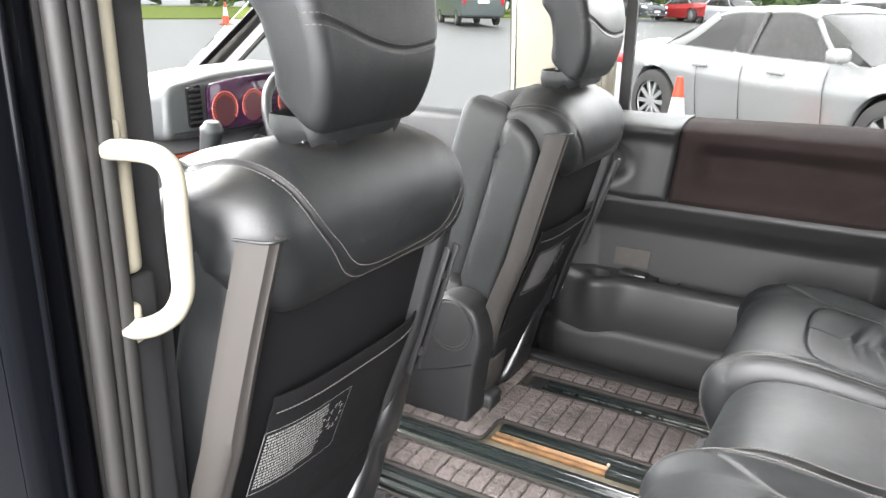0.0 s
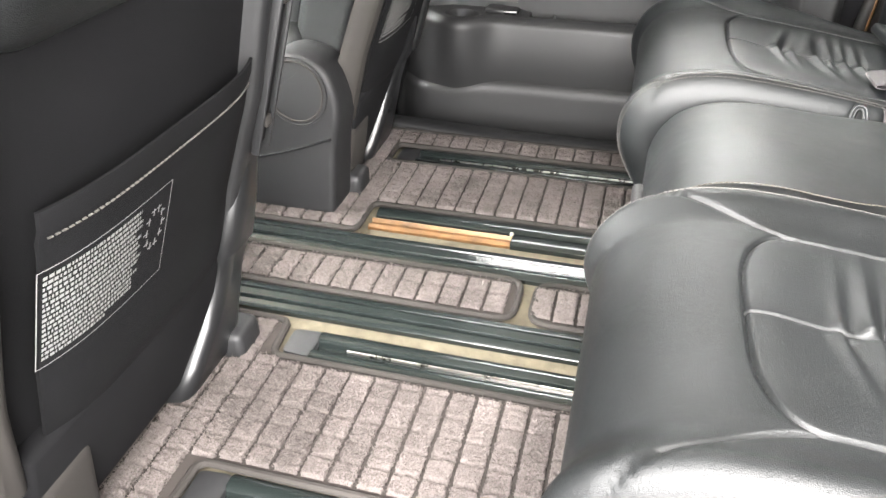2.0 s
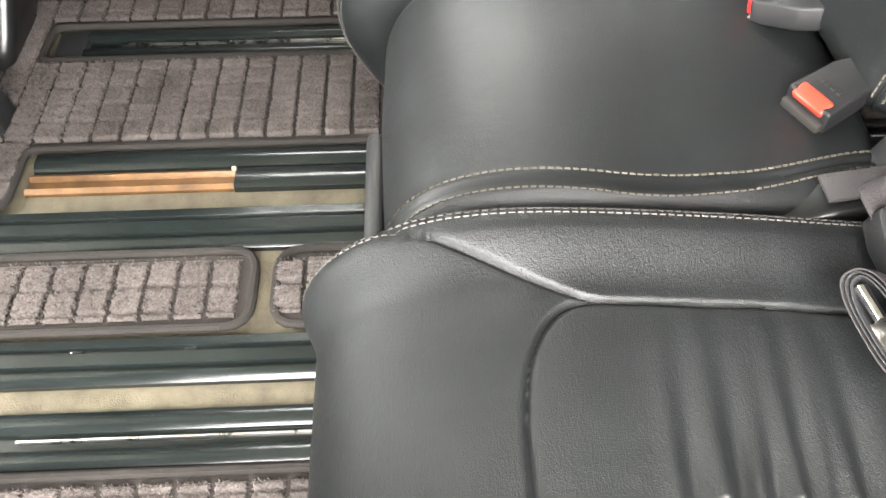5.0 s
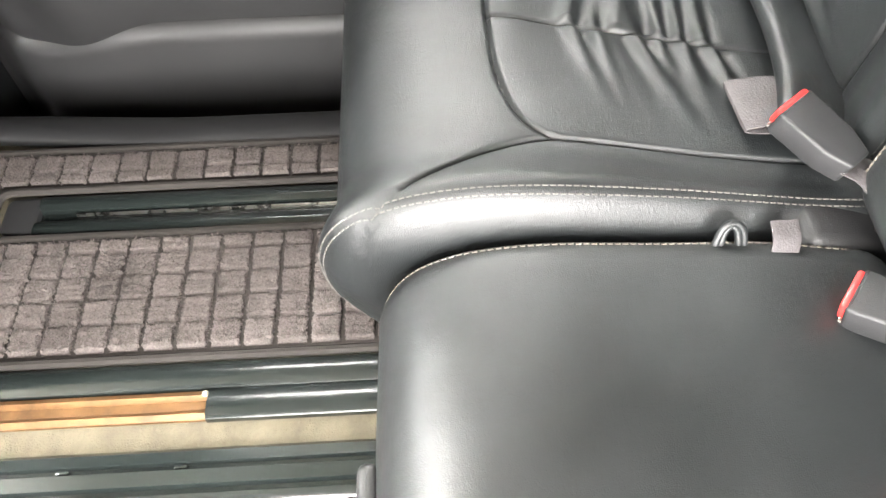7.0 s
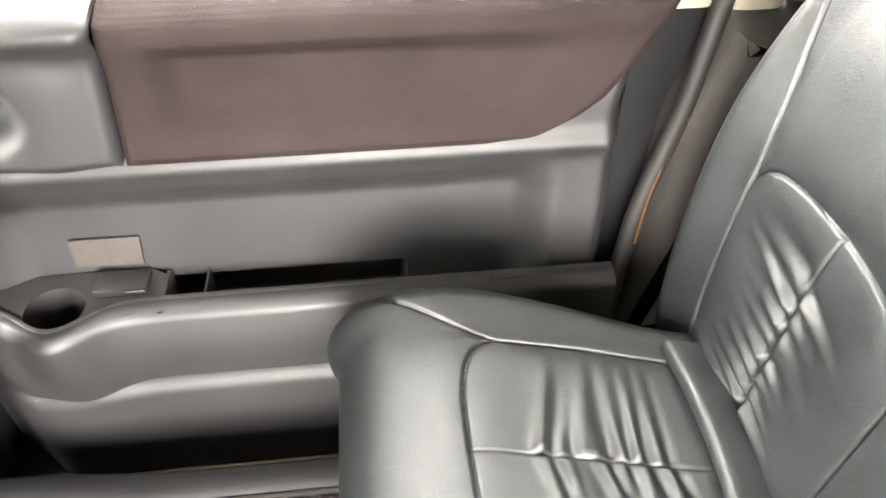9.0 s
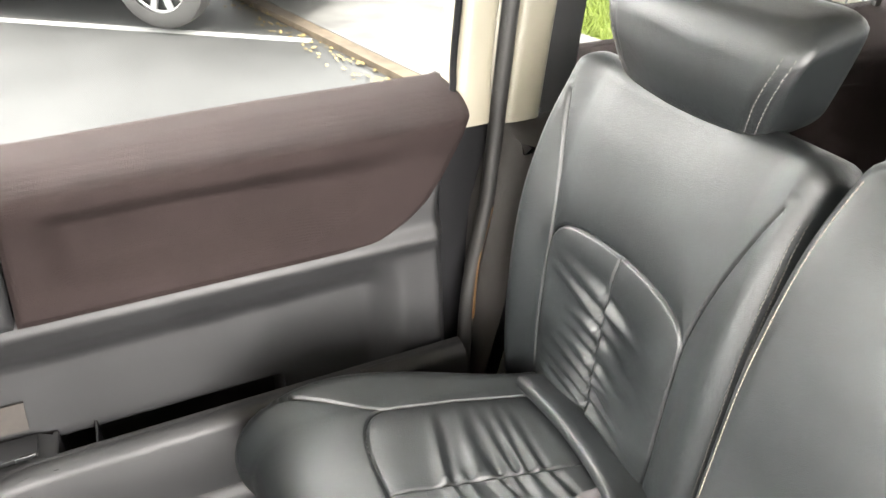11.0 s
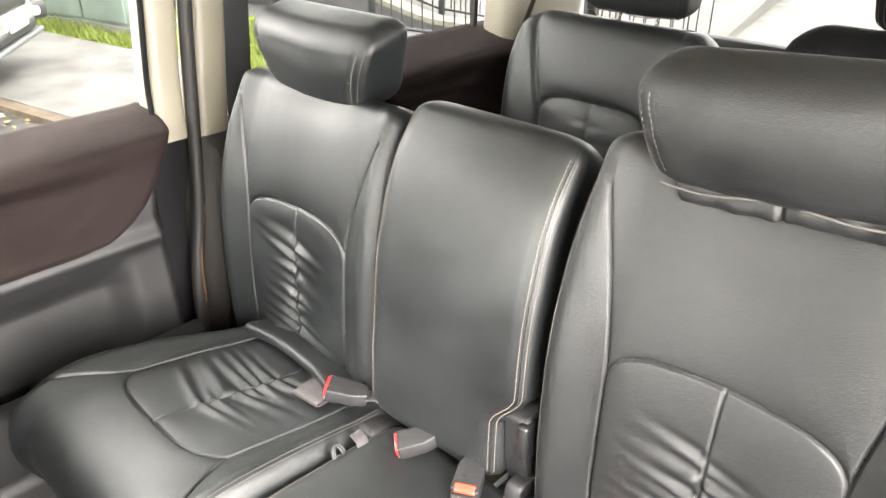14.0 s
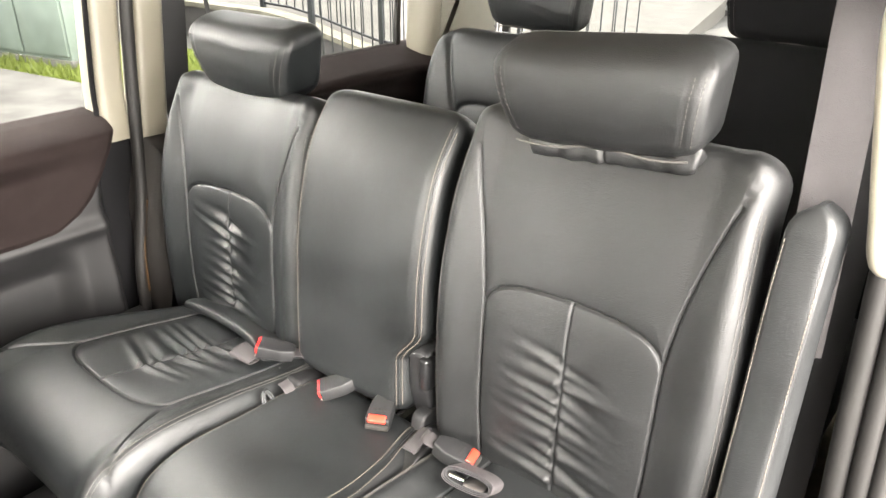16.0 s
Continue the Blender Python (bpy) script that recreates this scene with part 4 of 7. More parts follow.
bm = bmesh.new()
oc = np.array([(2.267, 0.672)])
outer = []
for hx, hy in hole:      # meet the outline along the ray from the hole's centre
    d = np.array((hx, hy)) - oc[0]
    best = None
    for (ax, ay), (bx, by) in zip(outline, outline[1:] + outline[:1]):
        m = np.array([[d[0], ax - bx], [d[1], ay - by]])
        if abs(np.linalg.det(m)) < 1e-12:
            continue
        k, u = np.linalg.solve(m, np.array((ax, ay)) - oc[0])
        if k > 0 and -1e-6 <= u <= 1 + 1e-6:
            best = k if best is None else max(best, k)
    outer.append(oc[0] + d * (best or 1.0))
lo = [bm.verts.new((p[0], p[1], 0.700)) for p in outer]
hi = [bm.verts.new((p[0], p[1], 0.701)) for p in hole]
dn = [bm.verts.new((oc[0][0] + (p[0] - oc[0][0]) * 0.84, 0.672 + (p[1] - 0.672) * 0.84, 0.575)) for p in hole]
for i in range(36):
    j = (i + 1) % 36
    bm.faces.new((lo[i], lo[j], hi[j], hi[i]))
    bm.faces.new((hi[i], hi[j], dn[j], dn[i]))
bm.faces.new(dn)
part("cup_holder", bm, LINING, door, "round cup holder sunk in the pocket", sharp=35)
lid = part("ashtray_lid", box((2.313, 0.570, 0.706), (0.052, 0.088, 0.012), 0.004, rot=(3, 3, 0)), PLASTIC, door, "black folding ashtray lid")
part("lid_edge", box((2.288, 0.570, 0.7065), (0.007, 0.086, 0.011), 0.003, 2), GLOSS_PLASTIC, lid, "smooth bright front edge of the lid")
part("divider", box((2.305, 0.434, 0.640), (0.10, 0.004, 0.100), 0.0015), LINING, door)
rod("pocket_hinge", [(2.262, -0.145, 0.700), (2.262, -0.05, 0.702)], 0.004, LINING, door, n=8)

sticker_mat = material("brown_sticker", (0.021, 0.0175, 0.0145), 0.6, vary=0.3, vary_scale=60)
tagged(part("sticker", slab([(0.645, 0.779), (0.530, 0.779), (0.537, 0.718), (0.648, 0.719)], 'x', 2.3445, 2.3475), sticker_mat, None, smooth=False),
       "brown sticker on the door lining", "sticker")

# ---- rear quarter lining behind the second row ----
quarter = thing("quarter_panel", (2.40, -1.2, 0.5), "brown cloth and plastic lining of the rear quarter", "side panel")
grid = []
for z in np.linspace(0.50, 1.215, 60):
    ys = np.linspace(-1.62, -0.56, 80)
    zz = np.full_like(ys, z)
    x = 2.36 + 0.0 * ys
    x = x - 0.075 * np.exp(-((zz - 1.155) / 0.045) ** 2)
    x = x + 0.06 * step(zz, 1.06, 1.02) * step(zz, 0.85, 0.90) * step(ys, -1.50, -1.40) * step(ys, -0.75, -0.85)
    x = x + 0.12 * step(zz, 1.17, 1.22) - 0.16 * step(ys, -1.40, -1.62) * step(zz, 1.2, 1.1)
    grid.append(np.stack([x, ys, zz], 1))
sheet("lining", grid, FABRIC, quarter, "brown cloth lining with a hollow", thick=(0.02, 0, 0))
bm = box((2.38, -1.1, 0.42), (0.12, 1.1, 0.3), 0.03)
part("lower_lining", bm, PLASTIC, quarter)

# ---- second row seats ----
def folds(seed, count, lo, hi, amp, reach):
    """Gathers beside a sewn seam: places, slants and sizes."""
    rng = random.Random(seed)
    out = []
    for side in (-1, 1):
        for i in range(count):
            out.append((side, lo + (hi - lo) * (i + 0.5 + rng.uniform(-0.3, 0.3)) / count, rng.uniform(0.04, 0.26), amp * rng.uniform(0.55, 1.15),
                        reach * rng.uniform(0.6, 1.25), rng.uniform(0.0065, 0.0105)))
    return out


def gather(X, T, fold_list, slant=1.0):
    out = np.zeros_like(X)
    for side, s0, sl, amp, reach, sig in fold_list:
        ax = np.maximum(0, X * side)
        line = T - s0 - (slant * sl * ax if slant > 0 else -slant * sl * X)
        out += np.where(X * side > 0, amp * (np.exp(-(line / sig) ** 2) - 0.75 * np.exp(-((line - 1.9 * sig) / sig) ** 2)) * np.exp(-(ax / reach) ** 1.6) * np.minimum(1, ax / 0.010), 0)
    return out


def groove(D, depth=0.0052, width=0.0023):
    return -depth * np.exp(-(D / width) ** 2)


BACK_SPINE = [(-0.352, 0.700), (-0.345, 0.80), (-0.350, 0.95), (-0.365, 1.10), (-0.400, 1.23), (-0.452, 1.335)]


def back_relief(w, seed, arch_z=1.125, corner_z=1.060):
    fl = None

    def relief(X, T, pad):
        nonlocal fl
        a2, a1 = pad.s_of(z=arch_z), pad.s_of(z=corner_z)
        cw = 0.60 * w
        arch = [(cw * np.sign(np.cos(t)) * abs(np.cos(t)) ** 0.55, a1 + (a2 - a1) * np.sin(t) ** 0.75) for t in np.linspace(0, np.pi, 41)]
        lines = [arch, [(-cw, a1), (-0.985 * cw, a1 * 0.5), (-0.9 * cw, 0.0)], [(cw, a1), (0.985 * cw, a1 * 0.5), (0.9 * cw, 0.0)]]
        L = pad.L
        for sg in (-1, 1):
            lines.append([(sg * (cw + (0.34 * w) * t ** 1.6), a1 + 0.012 + (L - a1) * t) for t in np.linspace(0, 1.05, 20)])
        mid = [(0.0, 0.0), (0.0, a2)]
        D = np.min([far_from(X, T, l) for l in lines], axis=0)
        Dm = far_from(X, T, mid)
        r = groove(D) + 0.0055 * (1 - np.exp(-D / 0.020)) - 0.0055
        r = r + groove(Dm, 0.0036, 0.0024)
        r = r * step(L - T, 0.01, 0.09)
        if fl is None:
            fl = folds(seed, 9, pad.s_of(z=0.79), pad.s_of(z=1.035), 0.0090, 0.054)
        r = r + gather(X, T, fl, -1.0)
        r = r + 0.016 * step(abs(X), 0.62 * w, 0.86 * w) - 0.008 * step(abs(X), 0.5 * w, 0.0)   # bolsters
        rng = random.Random(seed)
        for _ in range(10):
            x0, t0 = rng.uniform(-w, w), rng.uniform(a2, L)
            r = r + rng.uniform(-0.0015, 0.0015) * np.exp(-(((X - x0) / 0.05) ** 2 + ((T - t0) / 0.03) ** 2))
        return r
    return relief


def make_back(cx, w, seed, parent, mat, label, rise=0.0):
    spine = [(y, z + rise * min(1, max(0, (z - 0.8) / 0.28))) for y, z in BACK_SPINE]
    p = Pad(cx, spine, lambda u: w * (0.95 + 0.05 * np.sin(np.pi * min(1, u * 1.15))) * (1 - 0.02 * max(0, (u - 0.72) / 0.28) ** 2), lambda u: 0.045, lambda u: 0.055 + 0.02 * (1 - u), r=0.038, cap=0.038, rows=380, face=320,
            relief=back_relief(w, seed, 1.108 + 0.5 * rise, 1.045 + 0.5 * rise))
    ob = p.mesh("backrest", mat, parent, label)
    rows = []
    for right in (True, False):
        for k in (3, 4):
            rows.append(p.along(p.corner(right, k), 0.06, 0.93))
    stitches("seam_stitching", rows, ob, DARK_THREAD)
    return p, ob


def cushion_relief(w, seed, corner_y=0.0, front_y=0.062):
    fl = None

    def relief(X, T, pad):
        nonlocal fl
        sc, sf, sn = pad.s_of(y=corner_y), pad.s_of(y=front_y), pad.s_of(y=0.165)
        cw = 0.62 * w
        L = pad.L
        front = [(cw * np.sign(np.cos(t)) * abs(np.cos(t)) ** 0.6, sc - (sc - sf) * np.sin(t) ** 0.8) for t in np.linspace(0, np.pi, 41)]
        lines = [front]
        for sg in (-1, 1):
            lines.append([(sg * cw, sc), (sg * cw * 0.99, sc + 0.12), (sg * cw * 0.90, L)])
            lines.append([(sg * (cw + (1.0 * w - cw) * t ** (1.9 if sg < 0 else 1.35)), sc + (sn - sc) * (0.85 * t + 0.15 * t ** 2)) for t in np.linspace(0, 1, 14)])
        D = np.min([far_from(X, T, l) for l in lines], axis=0)
        Dm = far_from(X, T, [(0.0, sf), (0.0, L)])
        r = groove(D) + 0.0042 * (1 - np.exp(-D / 0.020)) - 0.0042 + groove(Dm, 0.0034, 0.0024)
        if fl is None:
            fl = folds(seed, 7, sf + 0.075, sf + 0.25, 0.0088, 0.062)
        r = r + gather(X, T, fl, 0.9)
        r = r + 0.010 * step(abs(X), 0.66 * w, 0.88 * w) - 0.008 * step(abs(X), 0.55 * w, 0.0) * step(T, sf, sf + 0.08)
        r = r + 0.010 * step(abs(X), 0.66 * w, 0.95 * w) * step(T, sc + 0.3, sc + 0.05)
        return r
    return relief


CUSHION_SPINE = [(0.082, 0.560), (0.126, 0.62), (0.164, 0.700), (0.146, 0.758), (0.06, 0.778), (-0.10, 0.765), (-0.25, 0.750), (-0.345, 0.745)]


def make_cushion(cx, w, seed, parent, mat, label, stitched=(True, True), taper=0.0, front_y=0.062, outer=(1, 2), nose=0.0):
    p = Pad(cx, [(y + (nose if y > 0.05 and z < 0.75 else 0.0), z) for y, z in CUSHION_SPINE], lambda u: w * (0.965 + 0.035 * step(u, 0.1, 0.4)) - taper * step(u, 0.40, 1.05), lambda u: 0.040, lambda u: 0.075, r=0.040, cap=0.03, rows=380, face=320, relief=cushion_relief(w, seed, front_y - 0.062, front_y),
            shift=(lambda u: -taper * step(u, 0.40, 1.05)) if taper else None)
    ob = p.mesh("cushion", mat, parent, label)
    rows = []
    for right, yes in zip((True, False), stitched):
        if yes:
            for k in ((1, 2) if right else outer):
                rows.append(p.along(p.corner(right, k), 0.10, 0.97))
    if rows:
        stitches("seam_stitching", rows, ob, DARK_THREAD)
    return p, ob


def headrest_pad(cx, w_low, w_high, y, z0, z1, thick, parent, mat, label, tilt=-0.12, seed=1, rows=70, face=70, name="headrest"):
    """A headrest that widens upward, with piped sides and pale piping along its lower hem."""
    h = z1 - z0
    spine = [(y, z0), (y + tilt * h * 0.3, z0 + 0.33 * h), (y + tilt * h * 0.75, z0 + 0.7 * h), (y + tilt * h * 1.2, z1)]

    def relief(X, T, pad):
        L = pad.L
        D = np.minimum(abs(abs(X) - (w_low + (w_high - w_low) * T / L) * 0.86), 9)
        r = groove(D, 0.0025, 0.003)
        rng = random.Random(seed)
        for _ in range(14):
            x0, t0, a = rng.uniform(-w_high, w_high), rng.uniform(0, L), rng.uniform(-0.5, 0.5)
            r = r + rng.uniform(-0.002, 0.002) * np.exp(-(((X - x0) / 0.045) ** 2 + ((T - t0 - a * (X - x0)) / 0.012) ** 2))
        return r - 0.012 * (X / w_high) ** 2
    p = Pad(cx, spine, lambda u: w_low + (w_high - w_low) * min(1, u * 1.15) ** 0.9, lambda u: thick * (0.42 + 0.16 * np.sin(np.pi * u)), lambda u: thick * 0.5, r=0.028, cap=0.035, rows=rows, face=face, relief=relief)
    ob = p.mesh(name, mat, parent, label)
    st = []
    for right in (True, False):
        for k in (0, 3):
            st.append(p.along(p.corner(right, k), 0.08, 0.95))
    stitches("seam_stitching", st, ob, DARK_THREAD, pitch=0.008)
    rod("hem_piping", [(cx + w_low * a, y + thick * 0.40, z0 + 0.004 + 0.004 * math.sin(5 * a + seed)) for a in np.linspace(-0.95, 0.95, 12)], 0.0016, DARK_THREAD, ob, "pale piping along the lower hem", n=6)
    return p, ob


def turned_by(ob, about, ry=0.0, rz=0.0):
    """Turns a part, with the pieces on it, about a point of the plan."""
    c = Vector(about) * S
    ob.matrix_basis = Matrix.Translation(c) @ Matrix.Rotation(radians(rz), 4, 'Z') @ Matrix.Rotation(radians(ry), 4, 'Y') @ Matrix.Translation(-c)
    return ob


def posts(cx, gap, y, z0, z1, parent):
    for sg in (-1, 1):
        rod("post", [(cx + sg * gap, y, z0), (cx + sg * gap, y - 0.005, z1)], 0.007, CHROME, parent, "chrome headrest post", n=12, smooth_n=4)


def seat_base(cx, w, parent, y0=-0.36, y1=0.12):
    bm = box((cx, (y0 + y1) / 2, 0.60), (2 * w * 0.86, y1 - y0, 0.17), 0.03, 3)
    part("seat_pan", bm, PLASTIC, parent, "black plastic seat pan cover")
    for sg in (-1, 1):
        for yy in (y0 + 0.05, y1 - 0.06):
            part("leg", box((cx + sg * w * 0.62, yy, 0.485), (0.05, 0.09, 0.075), 0.008), RAIL_BLACK, parent)


seat_r = thing("passenger_chair", (1.875, -0.1, FLOOR), "black leather second row seat with gathered panels beside the closed door", "car seat", "second row seats")
make_cushion(1.868, 0.281, 11, seat_r, LEATHER, "black leather seat cushion with a gathered insert", stitched=(False, True), taper=0.05, front_y=0.038)
rod("rear_roll", [(1.67, -0.262, 0.800), (1.76, -0.285, 0.806), (1.88, -0.292, 0.808), (2.00, -0.285, 0.804)], 0, LEATHER, seat_r, "soft leather roll behind the cushion", n=16, smooth_n=30, flat=(0.042, 0.012, (0, -0.35, 1)))
make_back(1.885, 0.262, 12, seat_r, LEATHER, "black leather backrest with a gathered insert", -0.010)
headrest_pad(1.892, 0.118, 0.178, -0.465, 1.302, 1.466, 0.125, seat_r, LEATHER, "black leather headrest", seed=3, tilt=0.15)
posts(1.885, 0.06, -0.47, 1.28, 1.36, seat_r)
seat_base(1.868, 0.281, seat_r)

seat_l = thing("passenger_chair", (1.0, -0.1, FLOOR), "worn black leather seat with gathered panels beside the open door", "car seat", "second row seats")
make_cushion(0.985, 0.250, 21, seat_l, SEAT_HIDE, "worn black leather seat cushion with a gathered insert", outer=(5, 6), nose=0.016)
make_back(1.008, 0.262, 22, seat_l, LEATHER_OLD, "worn black leather backrest with a gathered insert", 0.056)
worn_head = headrest_pad(1.019, 0.143, 0.172, -0.415, 1.372, 1.526, 0.120, seat_l, LEATHER_OLD, "creased black leather headrest with a loose hem", seed=8, tilt=0.15)[1]
turned_by(worn_head, (1.019, -0.415, 1.44), ry=4.5)
hem = Pad(1.002, [(-0.386, 1.355), (-0.381, 1.365), (-0.384, 1.376), (-0.394, 1.388)], lambda u: 0.128 + 0.010 * u, lambda u: 0.006 + 0.004 * u, lambda u: 0.05, r=0.008, cap=0.004, rows=36, face=260,
          relief=lambda X, T, pad: 0.0016 * np.sin(85 * X + 75 * T) * np.sin(31 * X + 2) + 0.0010 * np.sin(150 * X - 90 * T) + 0.001 * np.sin(18 * X) - 0.005 * np.exp(-((X - 0.005) / 0.004) ** 2))
turned_by(hem.mesh("headrest_hem", LEATHER_OLD, seat_l, "loose puckered hem of the headrest cover"), (1.002, -0.40, 1.38), ry=4.5)
posts(1.03, 0.06, -0.47, 1.28, 1.40, seat_l)
seat_base(0.985, 0.250, seat_l)
# folded-up armrest on the open side
def arm_relief(X, T, pad):
    return 0.004 * np.sin(9 * T) + 0.0015 * np.sin(23 * T + 40 * X) - 0.003 * (X / 0.03) ** 2


arm = Pad(0.712, [(-0.335, 0.66), (-0.345, 0.85), (-0.360, 1.05), (-0.375, 1.22), (-0.405, 1.36)], lambda u: 0.029, lambda u: 0.075 - 0.03 * u, lambda u: 0.07, r=0.010, cap=0.04, rows=140, face=60, relief=arm_relief)
arm_ob = arm.mesh("armrest", SEAT_HIDE, seat_l, "folded-up leather armrest")
stitches("seam_stitching", [arm.along(arm.corner(False, 3), 0.05, 0.95), arm.along(arm.corner(True, 3), 0.05, 0.95)], arm_ob, THREAD)

# middle seat
def mid_seam(q):
    """How far the double seam lies from the middle, by the share of the cushion's length."""
    return -0.143 - 0.008 * np.exp(-((q - 0.62) / 0.14) ** 2) + 0.022 * step(q, 0.74, 0.98)


def mid_cushion_relief(X, T, pad):
    d = X - mid_seam(T / pad.L)
    r = -0.004 * (X / 0.16) ** 2 - 0.0030 * np.exp(-(d / 0.0022) ** 2) + 0.0016 * (np.exp(-((d - 0.006) / 0.004) ** 2) + np.exp(-((d + 0.006) / 0.004) ** 2))
    rng = random.Random(4)
    for _ in range(12):
        x0, t0 = rng.uniform(-0.15, 0.15), rng.uniform(0, pad.L)
        r = r + rng.uniform(-0.0022, 0.0022) * np.exp(-(((X - x0) / 0.06) ** 2 + ((T - t0) / 0.06) ** 2))
    return r


seat_m = thing("passenger_chair", (1.42, -0.1, FLOOR), "narrow smooth black leather middle seat with pale stitching", "car seat", "second row seats")
mid = Pad(1.411, [(0.085, 0.585), (0.118, 0.64), (0.130, 0.705), (0.098, 0.757), (0.02, 0.775), (-0.12, 0.765), (-0.30, 0.755)], lambda u: 0.171 - 0.012 * step(u, 0.75, 1.0), lambda u: 0.036, lambda u: 0.07, r=0.030, cap=0.03, rows=200, face=200, relief=mid_cushion_relief)
mo = mid.mesh("cushion", SMOOTH_HIDE, seat_m, "smooth black leather middle cushion")
qs = np.linspace(0.10, 0.97, 220)
rows = [mid.on(mid_seam(qs) + k, qs * mid.L) for k in (-0.0085, 0.0085)]
stitches("seam_stitching", rows + [mid.along(mid.corner(True, 3), 0.08, 0.96)], mo, THREAD, size=(0.0048, 0.0019, 0.0012))
midb = Pad(1.455, [(-0.320, 0.785), (-0.322, 0.86), (-0.330, 1.0), (-0.345, 1.13), (-0.385, 1.26), (-0.455, 1.355)], lambda u: 0.178 - 0.006 * u - 0.022 * step(u, 0.34, 0.22), lambda u: 0.050, lambda u: 0.08, r=0.034, cap=0.04, rows=160, face=120, shift=lambda u: 0.022 * step(u, 0.34, 0.22),
           relief=lambda X, T, pad: -0.006 * (X / 0.17) ** 2 + 0.0018 * np.sin(7 * T + 9 * X))
mb = midb.mesh("backrest", SMOOTH_HIDE, seat_m, "smooth black leather middle backrest")
stitches("seam_stitching", [midb.along(midb.corner(False, 2), 0.04, 0.96), midb.along(midb.corner(False, 4), 0.04, 0.96), midb.along(midb.corner(True, 2), 0.04, 0.96)], mb, THREAD, size=(0.0048, 0.0019, 0.0012))
v, f = tube(midb.along(midb.corner(False, 3), 0.03, 0.97)[0], 0.0016, 8, curved=False)
raw("welt", v, f, SMOOTH_HIDE, mb, "raised double seam")
part("seat_pan", box((1.415, -0.10, 0.60), (0.26, 0.42, 0.16), 0.03, 3), PLASTIC, seat_m)
for sg in (-1, 1):
    part("leg", box((1.415 + sg * 0.10, 0.03, 0.49), (0.05, 0.16, 0.09), 0.01), PLASTIC, seat_m)
part("hinge_cover", slab(rounded([(-0.372, 0.955), (-0.300, 0.945), (-0.300, 0.86), (-0.318, 0.79), (-0.372, 0.79)], 0.014), 'x', 1.278, 1.324, 0.006, 3), PLASTIC, seat_m, "black plastic backrest hinge cover")
part("hinge_catch", box((1.282, -0.306, 0.905), (0.020, 0.030, 0.07), 0.006, 3), GLOSS_PLASTIC, seat_m)
part("hinge_arm", slab(rounded([(-0.335, 0.82), (-0.285, 0.82), (-0.262, 0.74), (-0.30, 0.70), (-0.345, 0.72)], 0.012), 'x', 1.272, 1.302, 0.005, 3), PLASTIC, seat_m)
part("joint_cover", slab(rounded([(-0.335, 0.755), (-0.318, 0.792), (-0.270, 0.806), (-0.205, 0.786), (-0.150, 0.745), (-0.150, 0.70), (-0.335, 0.70)], 0.02), 'x', 1.228, 1.272, 0.008, 3), GLOSS_PLASTIC, seat_m, "black moulded joint cover")
part("joint_plate", box((1.252, -0.245, 0.802), (0.030, 0.060, 0.005), 0.002, 2, rot=(-10, 0, 0)), WEBBING, seat_m, "dull grey steel plate on the joint")
part("front_guard", box((1.345, 0.163, 0.635), (0.15, 0.020, 0.16), 0.009, 3, rot=(-8, 0, 0)), PLASTIC, seat_m, "black plastic guard under the cushion front")

# loops and brackets in the gap beside the closed side's cushion
for k in (1.0, 0.62):
    rod("belt_loop", [(1.556, -0.152 - 0.014 * k, 0.762), (1.566, -0.152 - 0.0135 * k, 0.788), (1.574, -0.152 - 0.009 * k, 0.797 + 0.010 * k), (1.577, -0.152, 0.800 + 0.012 * k), (1.574, -0.152 + 0.009 * k, 0.797 + 0.010 * k),
                      (1.566, -0.152 + 0.0135 * k, 0.788), (1.556, -0.152 + 0.014 * k, 0.762)], 0.0032, LEATHER, seat_r, "leather loop for a belt", n=10, smooth_n=40)
rod("strap_tab", [(1.545, -0.194, 0.755), (1.551, -0.196, 0.782), (1.562, -0.198, 0.802), (1.580, -0.199, 0.808)], 0, WEBBING, seat_r, "folded grey strap end", n=12, smooth_n=24, flat=(0.0125, 0.0016, (0, 1, 0), True))
part("hinge_cover", box((1.59, -0.30, 0.755), (0.05, 0.16, 0.05), 0.012, 3, rot=(12, 0, 0)), PLASTIC, seat_r, "black plastic hinge cover")


